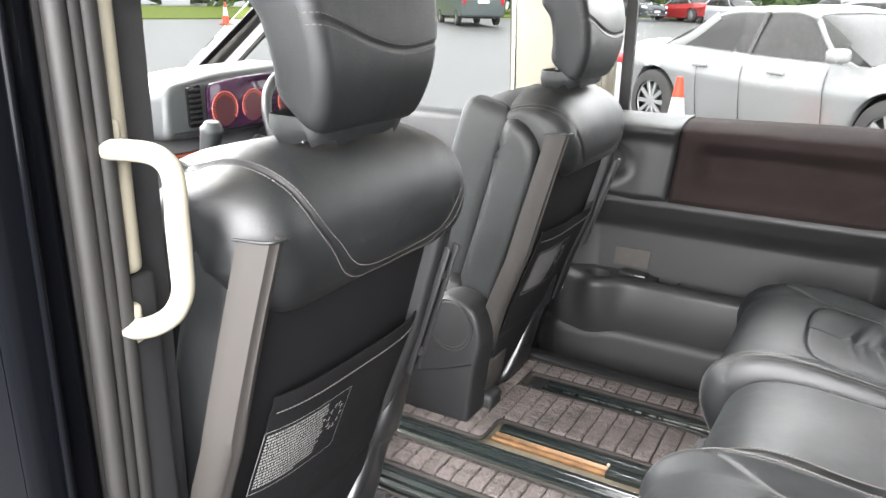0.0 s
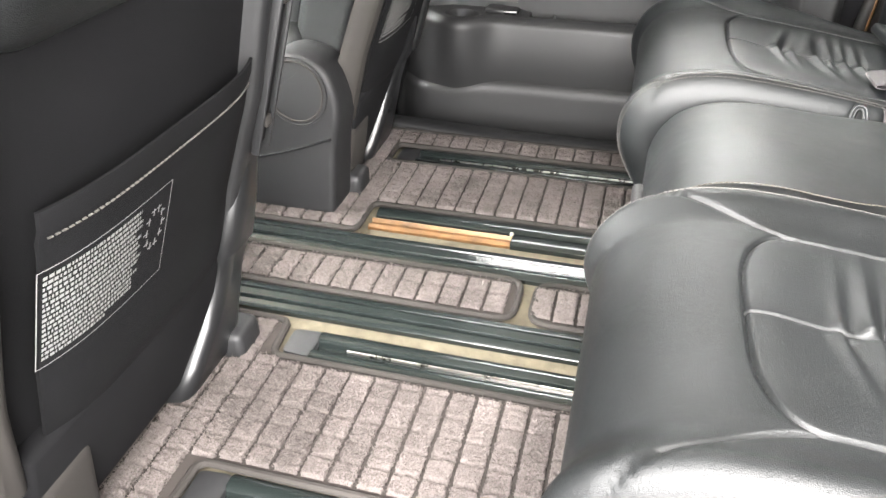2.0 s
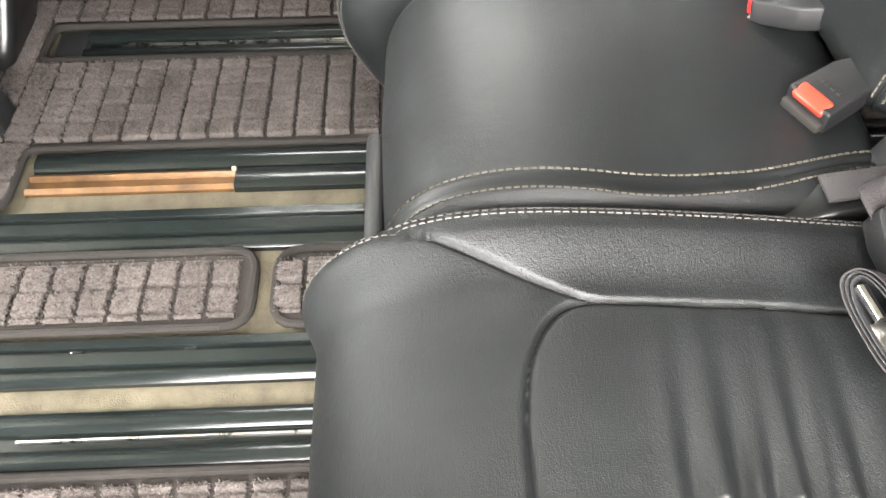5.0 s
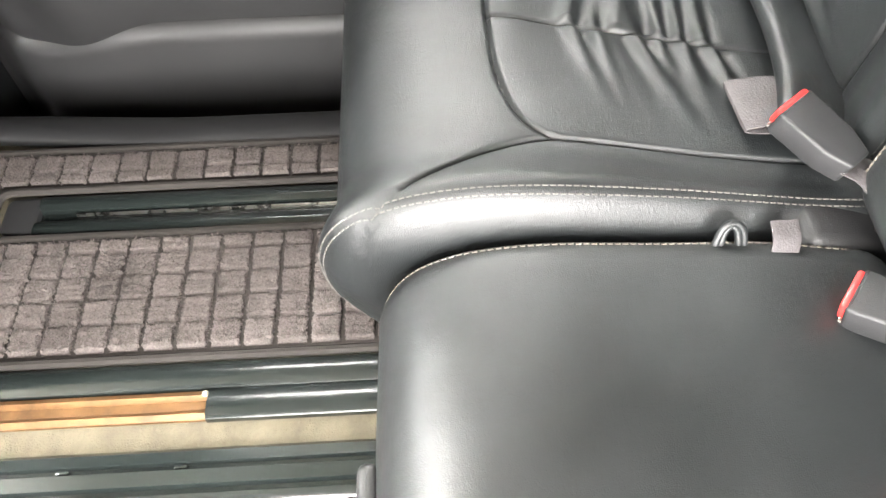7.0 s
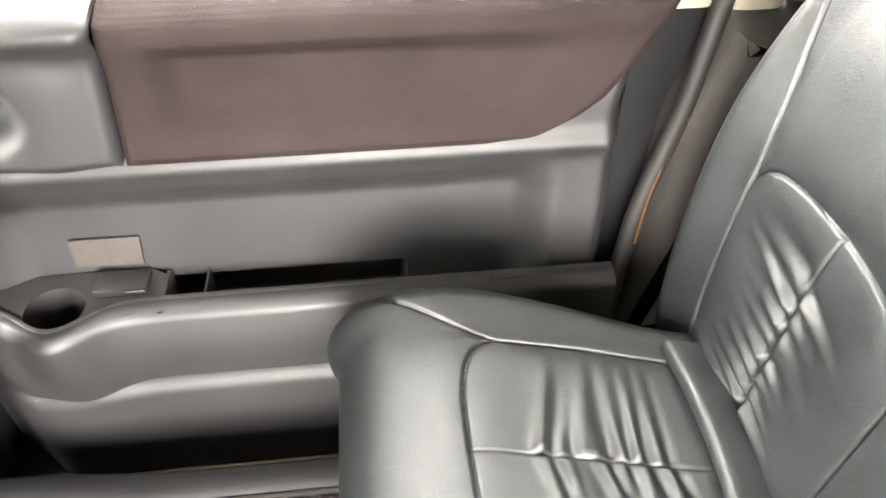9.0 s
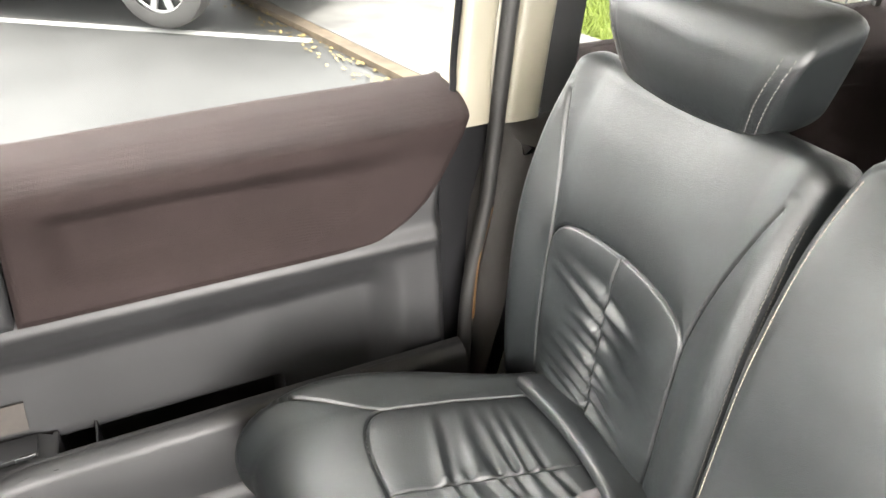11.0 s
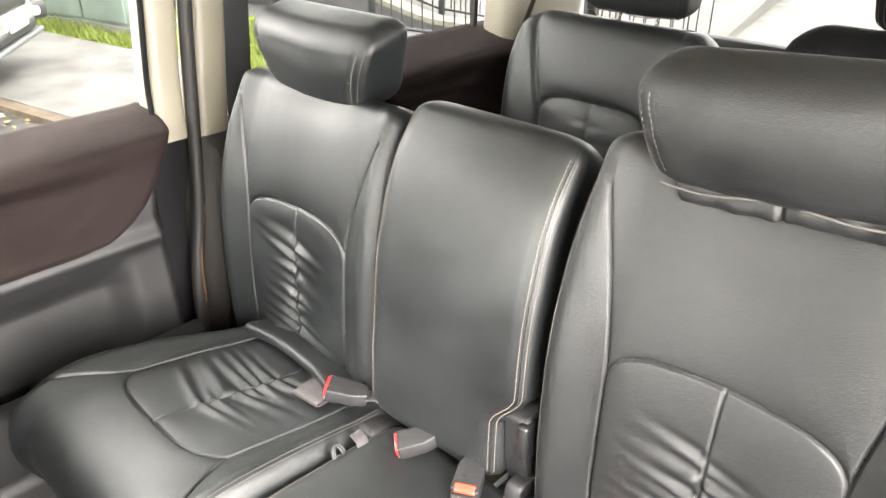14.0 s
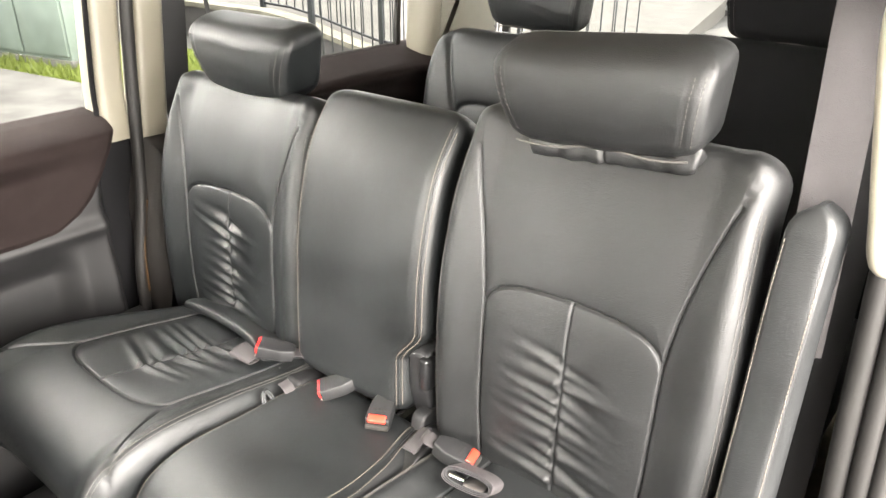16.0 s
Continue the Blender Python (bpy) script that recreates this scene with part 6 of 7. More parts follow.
def print_block(name, cx, z_top, width, height, rows, axis, seed, label, parent=None):
    """A printed notice as rows of small unreadable bars with a thin frame."""
    rng = random.Random(seed)
    verts, faces = [], []

    def bar(x0, x1, z0, z1):
        nx, nz = max(1, int((x1 - x0) / 0.012)), max(1, int((z1 - z0) / 0.015))
        k = len(verts)
        for i in range(nx + 1):
            for j in range(nz + 1):
                x, z = x0 + (x1 - x0) * i / nx, z0 + (z1 - z0) * j / nz
                verts.append((x, pocket_y((x - axis) / 0.190, z) - 0.0024, z))
        for i in range(nx):
            for j in range(nz):
                q = k + i * (nz + 1) + j
                faces.append((q, q + nz + 1, q + nz + 2, q + 1))
    x0, x1, z0, z1 = cx - width / 2, cx + width / 2, z_top - height, z_top
    e = 0.0012
    bar(x0, x1, z1 - e, z1); bar(x0, x1, z0, z0 + e); bar(x0, x0 + e, z0, z1); bar(x1 - e, x1, z0, z1)
    for r in range(rows):
        zt = z1 - 0.008 - (height - 0.016) * r / rows
        hgt = (height - 0.016) / rows * 0.62
        x = x0 + 0.006
        limit = x0 + width * rng.uniform(0.66, 0.74) if r < rows * 0.75 else x0 + width * rng.uniform(0.4, 0.7)
        while x < limit:
            wd = rng.uniform(0.0016, 0.005)
            bar(x, min(x + wd, limit), zt - hgt, zt)
            x += wd + rng.uniform(0.0008, 0.002)
    cxp, czp = x0 + width * 0.86, z1 - height * 0.38
    for k in range(10):
        a = k * 0.63
        bar(cxp + 0.016 * np.cos(a) - 0.004, cxp + 0.016 * np.cos(a) + 0.004, czp + 0.026 * np.sin(a) - 0.001, czp + 0.026 * np.sin(a) + 0.001)
        bar(cxp + 0.014 * np.cos(a) - 0.001, cxp + 0.014 * np.cos(a) + 0.001, czp + 0.024 * np.sin(a) - 0.005, czp + 0.024 * np.sin(a) + 0.005)
    return tagged(raw(name, verts, faces, WHITE_INK, parent, "", smooth=False), label, "label" if parent is None else "")


print_block("warning_label", 0.842, 0.912, 0.185, 0.128, 17, 0.945, 5, "white printed warning notice on the map pocket")
print_block("warning_label", 1.85, 0.912, 0.185, 0.128, 17, 1.93, 6, "white printed warning notice on the map pocket")

# ---- open side centre pillar: trims, grab handle, belt ----
def strip_y(name, x0, x1, y, mat, label, z0=0.3, z1=1.8, depth=0.05, r=0.012):
    bm = box(((x0 + x1) / 2, y + depth / 2, (z0 + z1) / 2), (x1 - x0, depth, z1 - z0), r, 3)
    return tagged(part(name, bm, mat), label, "trim", "", "structure")


for k, (x, r) in enumerate(((0.553, 0.013), (0.571, 0.011), (0.589, 0.013))):
    ob = rod("pillar_seal", [(x, 0.757, 0.30), (x, 0.755, 0.8), (x + 0.002, 0.750, 1.2), (x - 0.004, 0.742, 1.55), (x - 0.012, 0.735, 1.8)], r, RUBBER, None, n=12)
    tagged(ob, "black rubber door seal on the open side", "door seal", "", "structure")
ob = rod("jamb_edge", [(0.497, 0.752, 0.30), (0.492, 0.752, 0.8), (0.496, 0.752, 1.25), (0.50, 0.752, 1.8)], 0.005, GLOSS_BLACK, None, n=10)
tagged(ob, "folded steel edge of the painted door pillar", "door seal", "", "structure")
strip_y("trim", 0.540, 0.640, 0.772, RUBBER, "dark pillar backing behind the seals", 0.3, 1.8, 0.06)
strip_y("trim", 0.600, 0.628, 0.745, CREAM, "cream plastic pillar trim beside the grab handle", 1.19, 1.8, 0.07)
strip_y("trim", 0.598, 0.650, 0.752, PLASTIC, "dark plastic lower pillar trim", 0.42, 1.188, 0.07)
belt = thing("front_seat_belt", (0.667, 0.79, 1.2), "black seat belt hanging down the pillar", "seat belt")
rod("webbing", [(0.665, 0.800, 0.55), (0.668, 0.795, 0.9), (0.668, 0.790, 1.3), (0.668, 0.785, 1.8)], 0, BELT_BLACK, belt, "black woven belt webbing", n=12, smooth_n=20, flat=(0.026, 0.002, (0, 1, 0)))
part("anchor_plate", box((0.665, 0.800, 0.545), (0.022, 0.060, 0.050), 0.006, 2), PLASTIC, belt, "black plastic anchor cover")
grab = thing("grab_handle", (0.62, 0.745, 1.25), "cream plastic grab handle on the pillar", "grab handle")
rod("grip", [(0.588, 0.745, 1.350), (0.596, 0.715, 1.352), (0.616, 0.690, 1.345), (0.629, 0.682, 1.320), (0.634, 0.688, 1.26), (0.639, 0.694, 1.20), (0.641, 0.700, 1.165), (0.629, 0.710, 1.138), (0.609, 0.730, 1.125), (0.588, 0.755, 1.125)],
    np.interp(np.linspace(0, 1, 60), [0, 0.2, 0.5, 0.8, 1], [0.012, 0.013, 0.0148, 0.014, 0.0135]), CREAM_GLOSS, grab, "cream moulded grip", n=18, smooth_n=60)
for z in (1.358, 1.128):
    part("mount", box((0.602, 0.752, z), (0.026, 0.022, 0.055), 0.009, 3), CREAM_GLOSS, grab)
visor = thing("belt_guide", (0.66, 0.78, 1.545), "cream belt guide high on the pillar", "belt guide")
part("cover", box((0.672, 0.775, 1.56), (0.04, 0.05, 0.09), 0.015, 3), CREAM, visor)

# rear upright of the open side, with its handle and belt
for k, (dx, dy, r) in enumerate(((0.0, 0.0, 0.016), (-0.030, 0.0, 0.014), (-0.055, -0.005, 0.012))):
    ob = rod("pillar_seal", [(0.602 + dx, -0.47 + dy, 0.35), (0.612 + dx, -0.45 + dy, 0.75), (0.628 + dx, -0.45 + dy, 1.1), (0.642 + dx, -0.47 + dy, 1.45), (0.64 + dx, -0.52 + dy, 1.8)], r, RUBBER, None, n=12)
    tagged(ob, "black rubber door seal on the rear upright", "door seal", "", "structure")
upright("pillar_c_left", rounded([(-0.50, 0.3), (-0.72, 0.3), (-0.74, 1.8), (-0.56, 1.8), (-0.49, 1.2)], 0.02), 0.50, 0.60, GREY_PLASTIC, "grey plastic rear upright of the open door", 0.03)
hand = thing("assist_grip", (0.68, -0.52, 1.45), "cream vertical assist grip on the rear upright", "grab handle")
rod("grip", [(0.672, -0.50, 1.605), (0.690, -0.46, 1.600), (0.688, -0.435, 1.56), (0.668, -0.425, 1.45), (0.652, -0.425, 1.36), (0.640, -0.435, 1.29), (0.622, -0.47, 1.27)], 0.0145, CREAM_GLOSS, hand, "cream moulded grip", n=16)
part("mount", box((0.672, -0.50, 1.615), (0.04, 0.035, 0.05), 0.014, 3), CREAM_GLOSS, hand)
ob = rod("second_row_belt", [(0.755, -0.60, 1.72), (0.748, -0.56, 1.58), (0.735, -0.52, 1.45), (0.722, -0.48, 1.30), (0.715, -0.47, 1.1)], 0, WEBBING, None, n=12, smooth_n=30, flat=(0.036, 0.0018, (-0.5, 1, 0)))
tagged(ob, "grey seat belt beside the open-side seat", "seat belt")
ob = rod("second_row_belt", [(0.70, -0.63, 1.72), (0.70, -0.63, 1.3), (0.70, -0.63, 0.7)], 0, BELT_BLACK, None, n=12, smooth_n=20, flat=(0.028, 0.0018, (0, 1, 0)))
tagged(ob, "dark seat belt hanging at the rear upright", "seat belt")
# belts on the closed side
ob = rod("second_row_belt", [(2.37, -0.590, 1.80), (2.37, -0.560, 1.5), (2.37, -0.530, 1.2), (2.36, -0.520, 0.95)], 0, BELT_BLACK, None, n=12, smooth_n=20, flat=(0.036, 0.002, (1, 0, 0)))
tagged(ob, "black seat belt hanging on the closed side pillar", "seat belt")
ob = rod("second_row_belt", [(2.33, -0.60, 1.80), (2.30, -0.60, 1.55), (2.25, -0.60, 1.3), (2.22, -0.60, 1.1)], 0, BELT_BLACK, None, n=12, smooth_n=20, flat=(0.024, 0.002, (0.4, 1, 0)))
tagged(ob, "black slanting seat belt behind the headrest", "seat belt")

# ---- dashboard ----
DASH = material("grey_dash_plastic", (0.070, 0.073, 0.076), 0.55, bump=0.2, bump_scale=500, vary=0.1)
SILVER = material("silver_dash_plastic", (0.040, 0.043, 0.044), 0.4, metal=0.3, vary=0.05)
WOOD = material("dark_red_wood_trim", (0.13, 0.028, 0.012), 0.2, coat=0.5, vary=0.5, vary_scale=14)
dash = thing("dashboard", (1.48, 2.0, 0.9), "grey dashboard with a silver framed instrument hood", "dashboard")
prof = curve_through([(1.86, 0.70), (1.84, 0.95), (1.80, 1.03), (1.86, 1.14), (2.05, 1.165), (2.45, 1.16), (2.75, 1.13)], 40)
g = [[(x, y, z) for y, z in prof] for x in np.linspace(0.58, 2.42, 30)]
sheet("dash_body", g, DASH, dash, "grey moulded dash body", thick=(0, 0.01, -0.01))
part("wood_strip", box((1.42, 1.80, 1.055), (0.72, 0.03, 0.045), 0.012, 3), WOOD, dash, "dark red wood strip")
# instrument hood
bm = slab(rounded([(1.50, 1.125), (1.508, 1.285), (1.70, 1.312), (2.15, 1.325), (2.20, 1.125)], [0.03, 0.05, 0.1, 0.06, 0.03]), 'y', 1.74, 1.99, 0.025, 3)
part("instrument_hood", bm, SILVER, dash, "silver grey instrument hood")
bm = slab(rounded([(1.650, 1.142), (1.655, 1.282), (1.80, 1.298), (2.12, 1.305), (2.14, 1.142)], 0.025), 'y', 1.728, 1.742, 0.004)
CLUSTER = material("dark_instrument_glass", (0.030, 0.012, 0.030), 0.08, coat=0.5, vary=0.4, vary_scale=5)
part("instrument_glass", bm, CLUSTER, dash, "dark instrument panel glass")
part("air_vent", slab(rounded([(1.580, 1.160), (1.578, 1.278), (1.630, 1.286), (1.634, 1.160)], 0.01), 'y', 1.732, 1.742, 0.003), BOARD, dash, "black air vent")
for k in range(7):
    part("vent_slat", box((1.606, 1.730, 1.175 + 0.016 * k), (0.046, 0.004, 0.006), 0.001), PLASTIC, dash)
DIAL = bpy.data.materials.new("lit_red_dial")
DIAL.use_nodes = True
DIAL.node_tree.nodes["Principled BSDF"].inputs["Base Color"].default_value = (0.030, 0.008, 0.014, 1)
DIAL.node_tree.nodes["Principled BSDF"].inputs["Emission Color"].default_value = (1.0, 0.16, 0.06, 1)
DIAL.node_tree.nodes["Principled BSDF"].inputs["Emission Strength"].default_value = 0.012
DIAL_RING = material("lit_dial_ring", (0.45, 0.10, 0.07), 0.4)
DIAL_RING.node_tree.nodes["Principled BSDF"].inputs["Emission Color"].default_value = (1.0, 0.16, 0.08, 1)
DIAL_RING.node_tree.nodes["Principled BSDF"].inputs["Emission Strength"].default_value = 0.10
for x, r in ((1.715, 0.052), (1.840, 0.050), (2.00, 0.045)):
    bm = bmesh.new()
    bmesh.ops.create_circle(bm, cap_ends=True, radius=r, segments=40, matrix=Matrix.Translation((x, 1.7255, 1.205)) @ Euler((radians(90), 0, 0)).to_matrix().to_4x4())
    dial = part("dial", bm, DIAL, dash, "red lit round dial")
    v, f = tube([(x + r * np.cos(a), 1.7245, 1.205 + r * np.sin(a)) for a in np.linspace(-0.6, 3.74, 40)], 0.0014, 6, curved=False)
    raw("dial_ring", v, f, DIAL_RING, dial)
    verts, faces = [], []
    for a in np.linspace(-0.5, 3.64, 22):
        d, n = np.array((np.cos(a), np.sin(a))), np.array((-np.sin(a), np.cos(a))) * 0.001
        k = len(verts)
        for q, sg in ((0.78, -1), (0.78, 1), (0.92, 1), (0.92, -1)):
            verts.append((x + d[0] * r * q + n[0] * sg, 1.7243, 1.205 + d[1] * r * q + n[1] * sg))
        faces.append((k, k + 1, k + 2, k + 3))
    raw("dial_marks", verts, faces, DIAL_RING, dial, smooth=False)
# centre stack and gear lever
stack = thing("centre_console", (1.48, 1.72, 0.8), "dark centre console with buttons and a round dial", "console")
part("console_body", box((1.48, 1.74, 0.93), (0.44, 0.24, 0.20), 0.03, 3, rot=(-25, 0, 0)), PLASTIC, stack)
bm = box((1.48, 1.645, 1.005), (0.40, 0.10, 0.012), 0.006, 2, rot=(35, 0, 0))
part("button_panel", bm, DASH, stack, "panel with rows of buttons")
for i in range(4):
    for j in range(2):
        part("button", box((1.36 + 0.055 * i, 1.635 + 0.03 * j, 1.006 + 0.021 * j), (0.045, 0.018, 0.010), 0.003, rot=(35, 0, 0)), SILVER if j else PLASTIC, stack)
v, f = tube([(1.545, 1.625, 1.0), (1.545, 1.61, 1.022)], 0.024, 20, curved=False)
raw("control_dial", v, f, SILVER, stack, "silver control dial")
lever = thing("gear_lever", (1.43, 1.56, 1.08), "black gear lever with a leather knob", "gear lever")
rod("stem", [(1.452, 1.60, 1.02), (1.460, 1.54, 1.12)], 0.010, CHROME, lever, n=10, smooth_n=6)
v, f = tube([(1.460, 1.54, 1.110), (1.462, 1.528, 1.15), (1.464, 1.518, 1.19), (1.464, 1.514, 1.213)], np.interp(np.linspace(0, 1, 20), [0, 0.3, 0.8, 1], [0.018, 0.026, 0.032, 0.018]), 16, 20)
raw("knob", v, f, LEATHER, lever, "black leather knob")
wheel = thing("steering_wheel", (1.95, 1.60, 1.12), "black leather steering wheel", "steering wheel")
tilt = Euler((radians(62), 0, 0)).to_matrix()
rim = [tuple(Vector((1.95, 1.56, 1.13)) + tilt @ Vector((0.205 * math.cos(a), 0.205 * math.sin(a), 0))) for a in np.linspace(0, 2 * np.pi, 61)]
v, f = tube(rim, 0.016, 12, curved=False)
raw("rim", v, f, LEATHER, wheel, "black leather rim")
part("hub", box((1.95, 1.575, 1.13), (0.16, 0.06, 0.15), 0.03, 4, rot=(-28, 0, 0)), PLASTIC, wheel)
for a in (0.1, math.pi - 0.1, -math.pi / 2):
    d = tilt @ Vector((math.cos(a), math.sin(a), 0))
    c = Vector((1.95, 1.56, 1.13))
    rod("spoke", [tuple(c + d * 0.05), tuple(c + d * 0.2)], 0.014, PLASTIC, wheel, n=10, smooth_n=6)
stalk = thing("column_stalk", (1.78, 1.66, 1.1), "black steering column stalk", "stalk")
rod("arm", [(1.90, 1.68, 1.10), (1.82, 1.66, 1.10), (1.75, 1.64, 1.11)], np.interp(np.linspace(0, 1, 20), [0, 0.5, 0.9, 1], [0.010, 0.012, 0.020, 0.012]), PLASTIC, stalk, n=12, smooth_n=20)
part("column_cover", box((1.95, 1.70, 1.08), (0.14, 0.14, 0.10), 0.03, 3), PLASTIC, stalk)
tagged(part("front_wall", box((1.48, 2.16, 0.70), (2.05, 0.06, 0.88), 0.01), PLASTIC), "black bulkhead below the dashboard", "wall", "", "structure")

# ---- outside: cars, cones, fence, box, walls, grass ----
CAR_WHITE = material("pearl_white_paint", (0.22, 0.222, 0.222), 0.16, coat=0.7, vary=0.03, vary_scale=2)
CAR_GLASS = material("dark_tinted_car_glass", (0.028, 0.027, 0.025), 0.05, spec=0.3, vary=0.25, vary_scale=1.2)
TYRE = material("tyre_rubber", (0.045, 0.043, 0.042), 0.85, bump=0.3, bump_scale=80, vary=0.2)
ALLOY = material("silver_alloy", (0.36, 0.36, 0.36), 0.3, metal=0.6)
LAMP_RED = material("red_tail_lamp", (0.45, 0.02, 0.02), 0.15, coat=0.5)
LAMP_CLEAR = material("clear_lamp", (0.65, 0.67, 0.68), 0.1, coat=0.6)
DARK_TRIM = material("dark_grille", (0.03, 0.03, 0.03), 0.4)
FAR_GREY = material("grey_bumper_plastic", (0.12, 0.125, 0.13), 0.5)
PLATE = material("plate_white", (0.6, 0.6, 0.58), 0.5)
CONE_ORANGE = material("orange_cone_plastic", (0.50, 0.045, 0.012), 0.45, vary=0.12, vary_scale=12)
CONE_WHITE = material("white_reflective_band", (0.5, 0.5, 0.5), 0.4)
VAN_GREY = material("dark_green_grey_paint", (0.07, 0.085, 0.085), 0.3, coat=0.4)
POST_BLACK = material("black_fence_paint", (0.02, 0.022, 0.025), 0.4)
BOX_GREEN = material("green_cabinet_paint", (0.155, 0.19, 0.168), 0.5, vary=0.2, vary_scale=5)
BLOCKS = material("grey_block_wall", (0.075, 0.072, 0.072), 0.9, bump=1.0, bump_scale=60, vary=0.2)
LEAF = material("grass_blade", (0.105, 0.135, 0.018), 0.7, vary=0.35, vary_scale=9)
FOLIAGE = material("far_foliage", (0.07, 0.11, 0.03), 0.9, vary=0.5, vary_scale=3)


def placed(ob_list_root, x, y, heading):
    ob_list_root.matrix_basis = Matrix.Translation((x * S, y * S, ground_z(x, y) * S)) @ Euler((0, 0, heading)).to_matrix().to_4x4()


def car_wheel(parent, cx, cy, r, side, name="wheel", w=0.21, spokes=10):
    """A tyre with a spoked alloy rim; the axle lies along local y."""
    prof = [(-w / 2, r * 0.66), (-w / 2, r * 0.90), (-w * 0.38, r * 0.985), (0, r), (w * 0.38, r * 0.985), (w / 2, r * 0.90), (w / 2, r * 0.66)]
    n = 40
    verts = [(cx + q * np.cos(a), cy + o, r + q * np.sin(a)) for a in np.linspace(0, 2 * np.pi, n, endpoint=False) for o, q in prof]
    m = len(prof)
    faces = [(i * m + j, i * m + j + 1, ((i + 1) % n) * m + j + 1, ((i + 1) % n) * m + j) for i in range(n) for j in range(m - 1)]
    wheel = raw(name, verts, faces, TYRE, parent, "black tyre")
    bm = bmesh.new()
    yo = cy + side * w * 0.34
    for k in range(spokes):
        a = 2 * np.pi * k / spokes
        d, t = np.array((np.cos(a), np.sin(a))), np.array((-np.sin(a), np.cos(a)))
        pts = [(cx + d[0] * q * r + t[0] * h, r + d[1] * q * r + t[1] * h) for q, h in ((0.10, 0.020), (0.64, 0.026), (0.64, -0.026), (0.10, -0.020))]
        tmp = slab(pts, 'y', yo - 0.015, yo + 0.015, 0.004, 1)
        me = bpy.data.meshes.new("tmp")
        tmp.to_mesh(me)
        tmp.free()
        bm.from_mesh(me)
        bpy.data.meshes.remove(me)
    hub = slab([(cx + 0.14 * r * np.cos(a), r + 0.14 * r * np.sin(a)) for a in np.linspace(0, 2 * np.pi, 20, endpoint=False)], 'y', yo - 0.02, yo + 0.02, 0.004, 1)
    me = bpy.data.meshes.new("tmp")
    hub.to_mesh(me)
    hub.free()
    bm.from_mesh(me)
    bpy.data.meshes.remove(me)
    ring = [(cx + 0.655 * r * np.cos(a), yo, r + 0.655 * r * np.sin(a)) for a in np.linspace(0, 2 * np.pi, 41)]
    v, f = tube(ring, 0.013, 8, curved=False)
    base = [bm.verts.new(p) for p in v]
    for q in f[:-2]:
        bm.faces.new([base[i] for i in q])
    part("rim", bm, ALLOY, wheel, "silver alloy rim with spokes")
    part("rim_back", slab([(cx + 0.64 * r * np.cos(a), r + 0.64 * r * np.sin(a)) for a in np.linspace(0, 2 * np.pi, 30, endpoint=False)], 'y', cy - 0.02, cy + 0.02), DARK_TRIM, wheel)
    return wheel


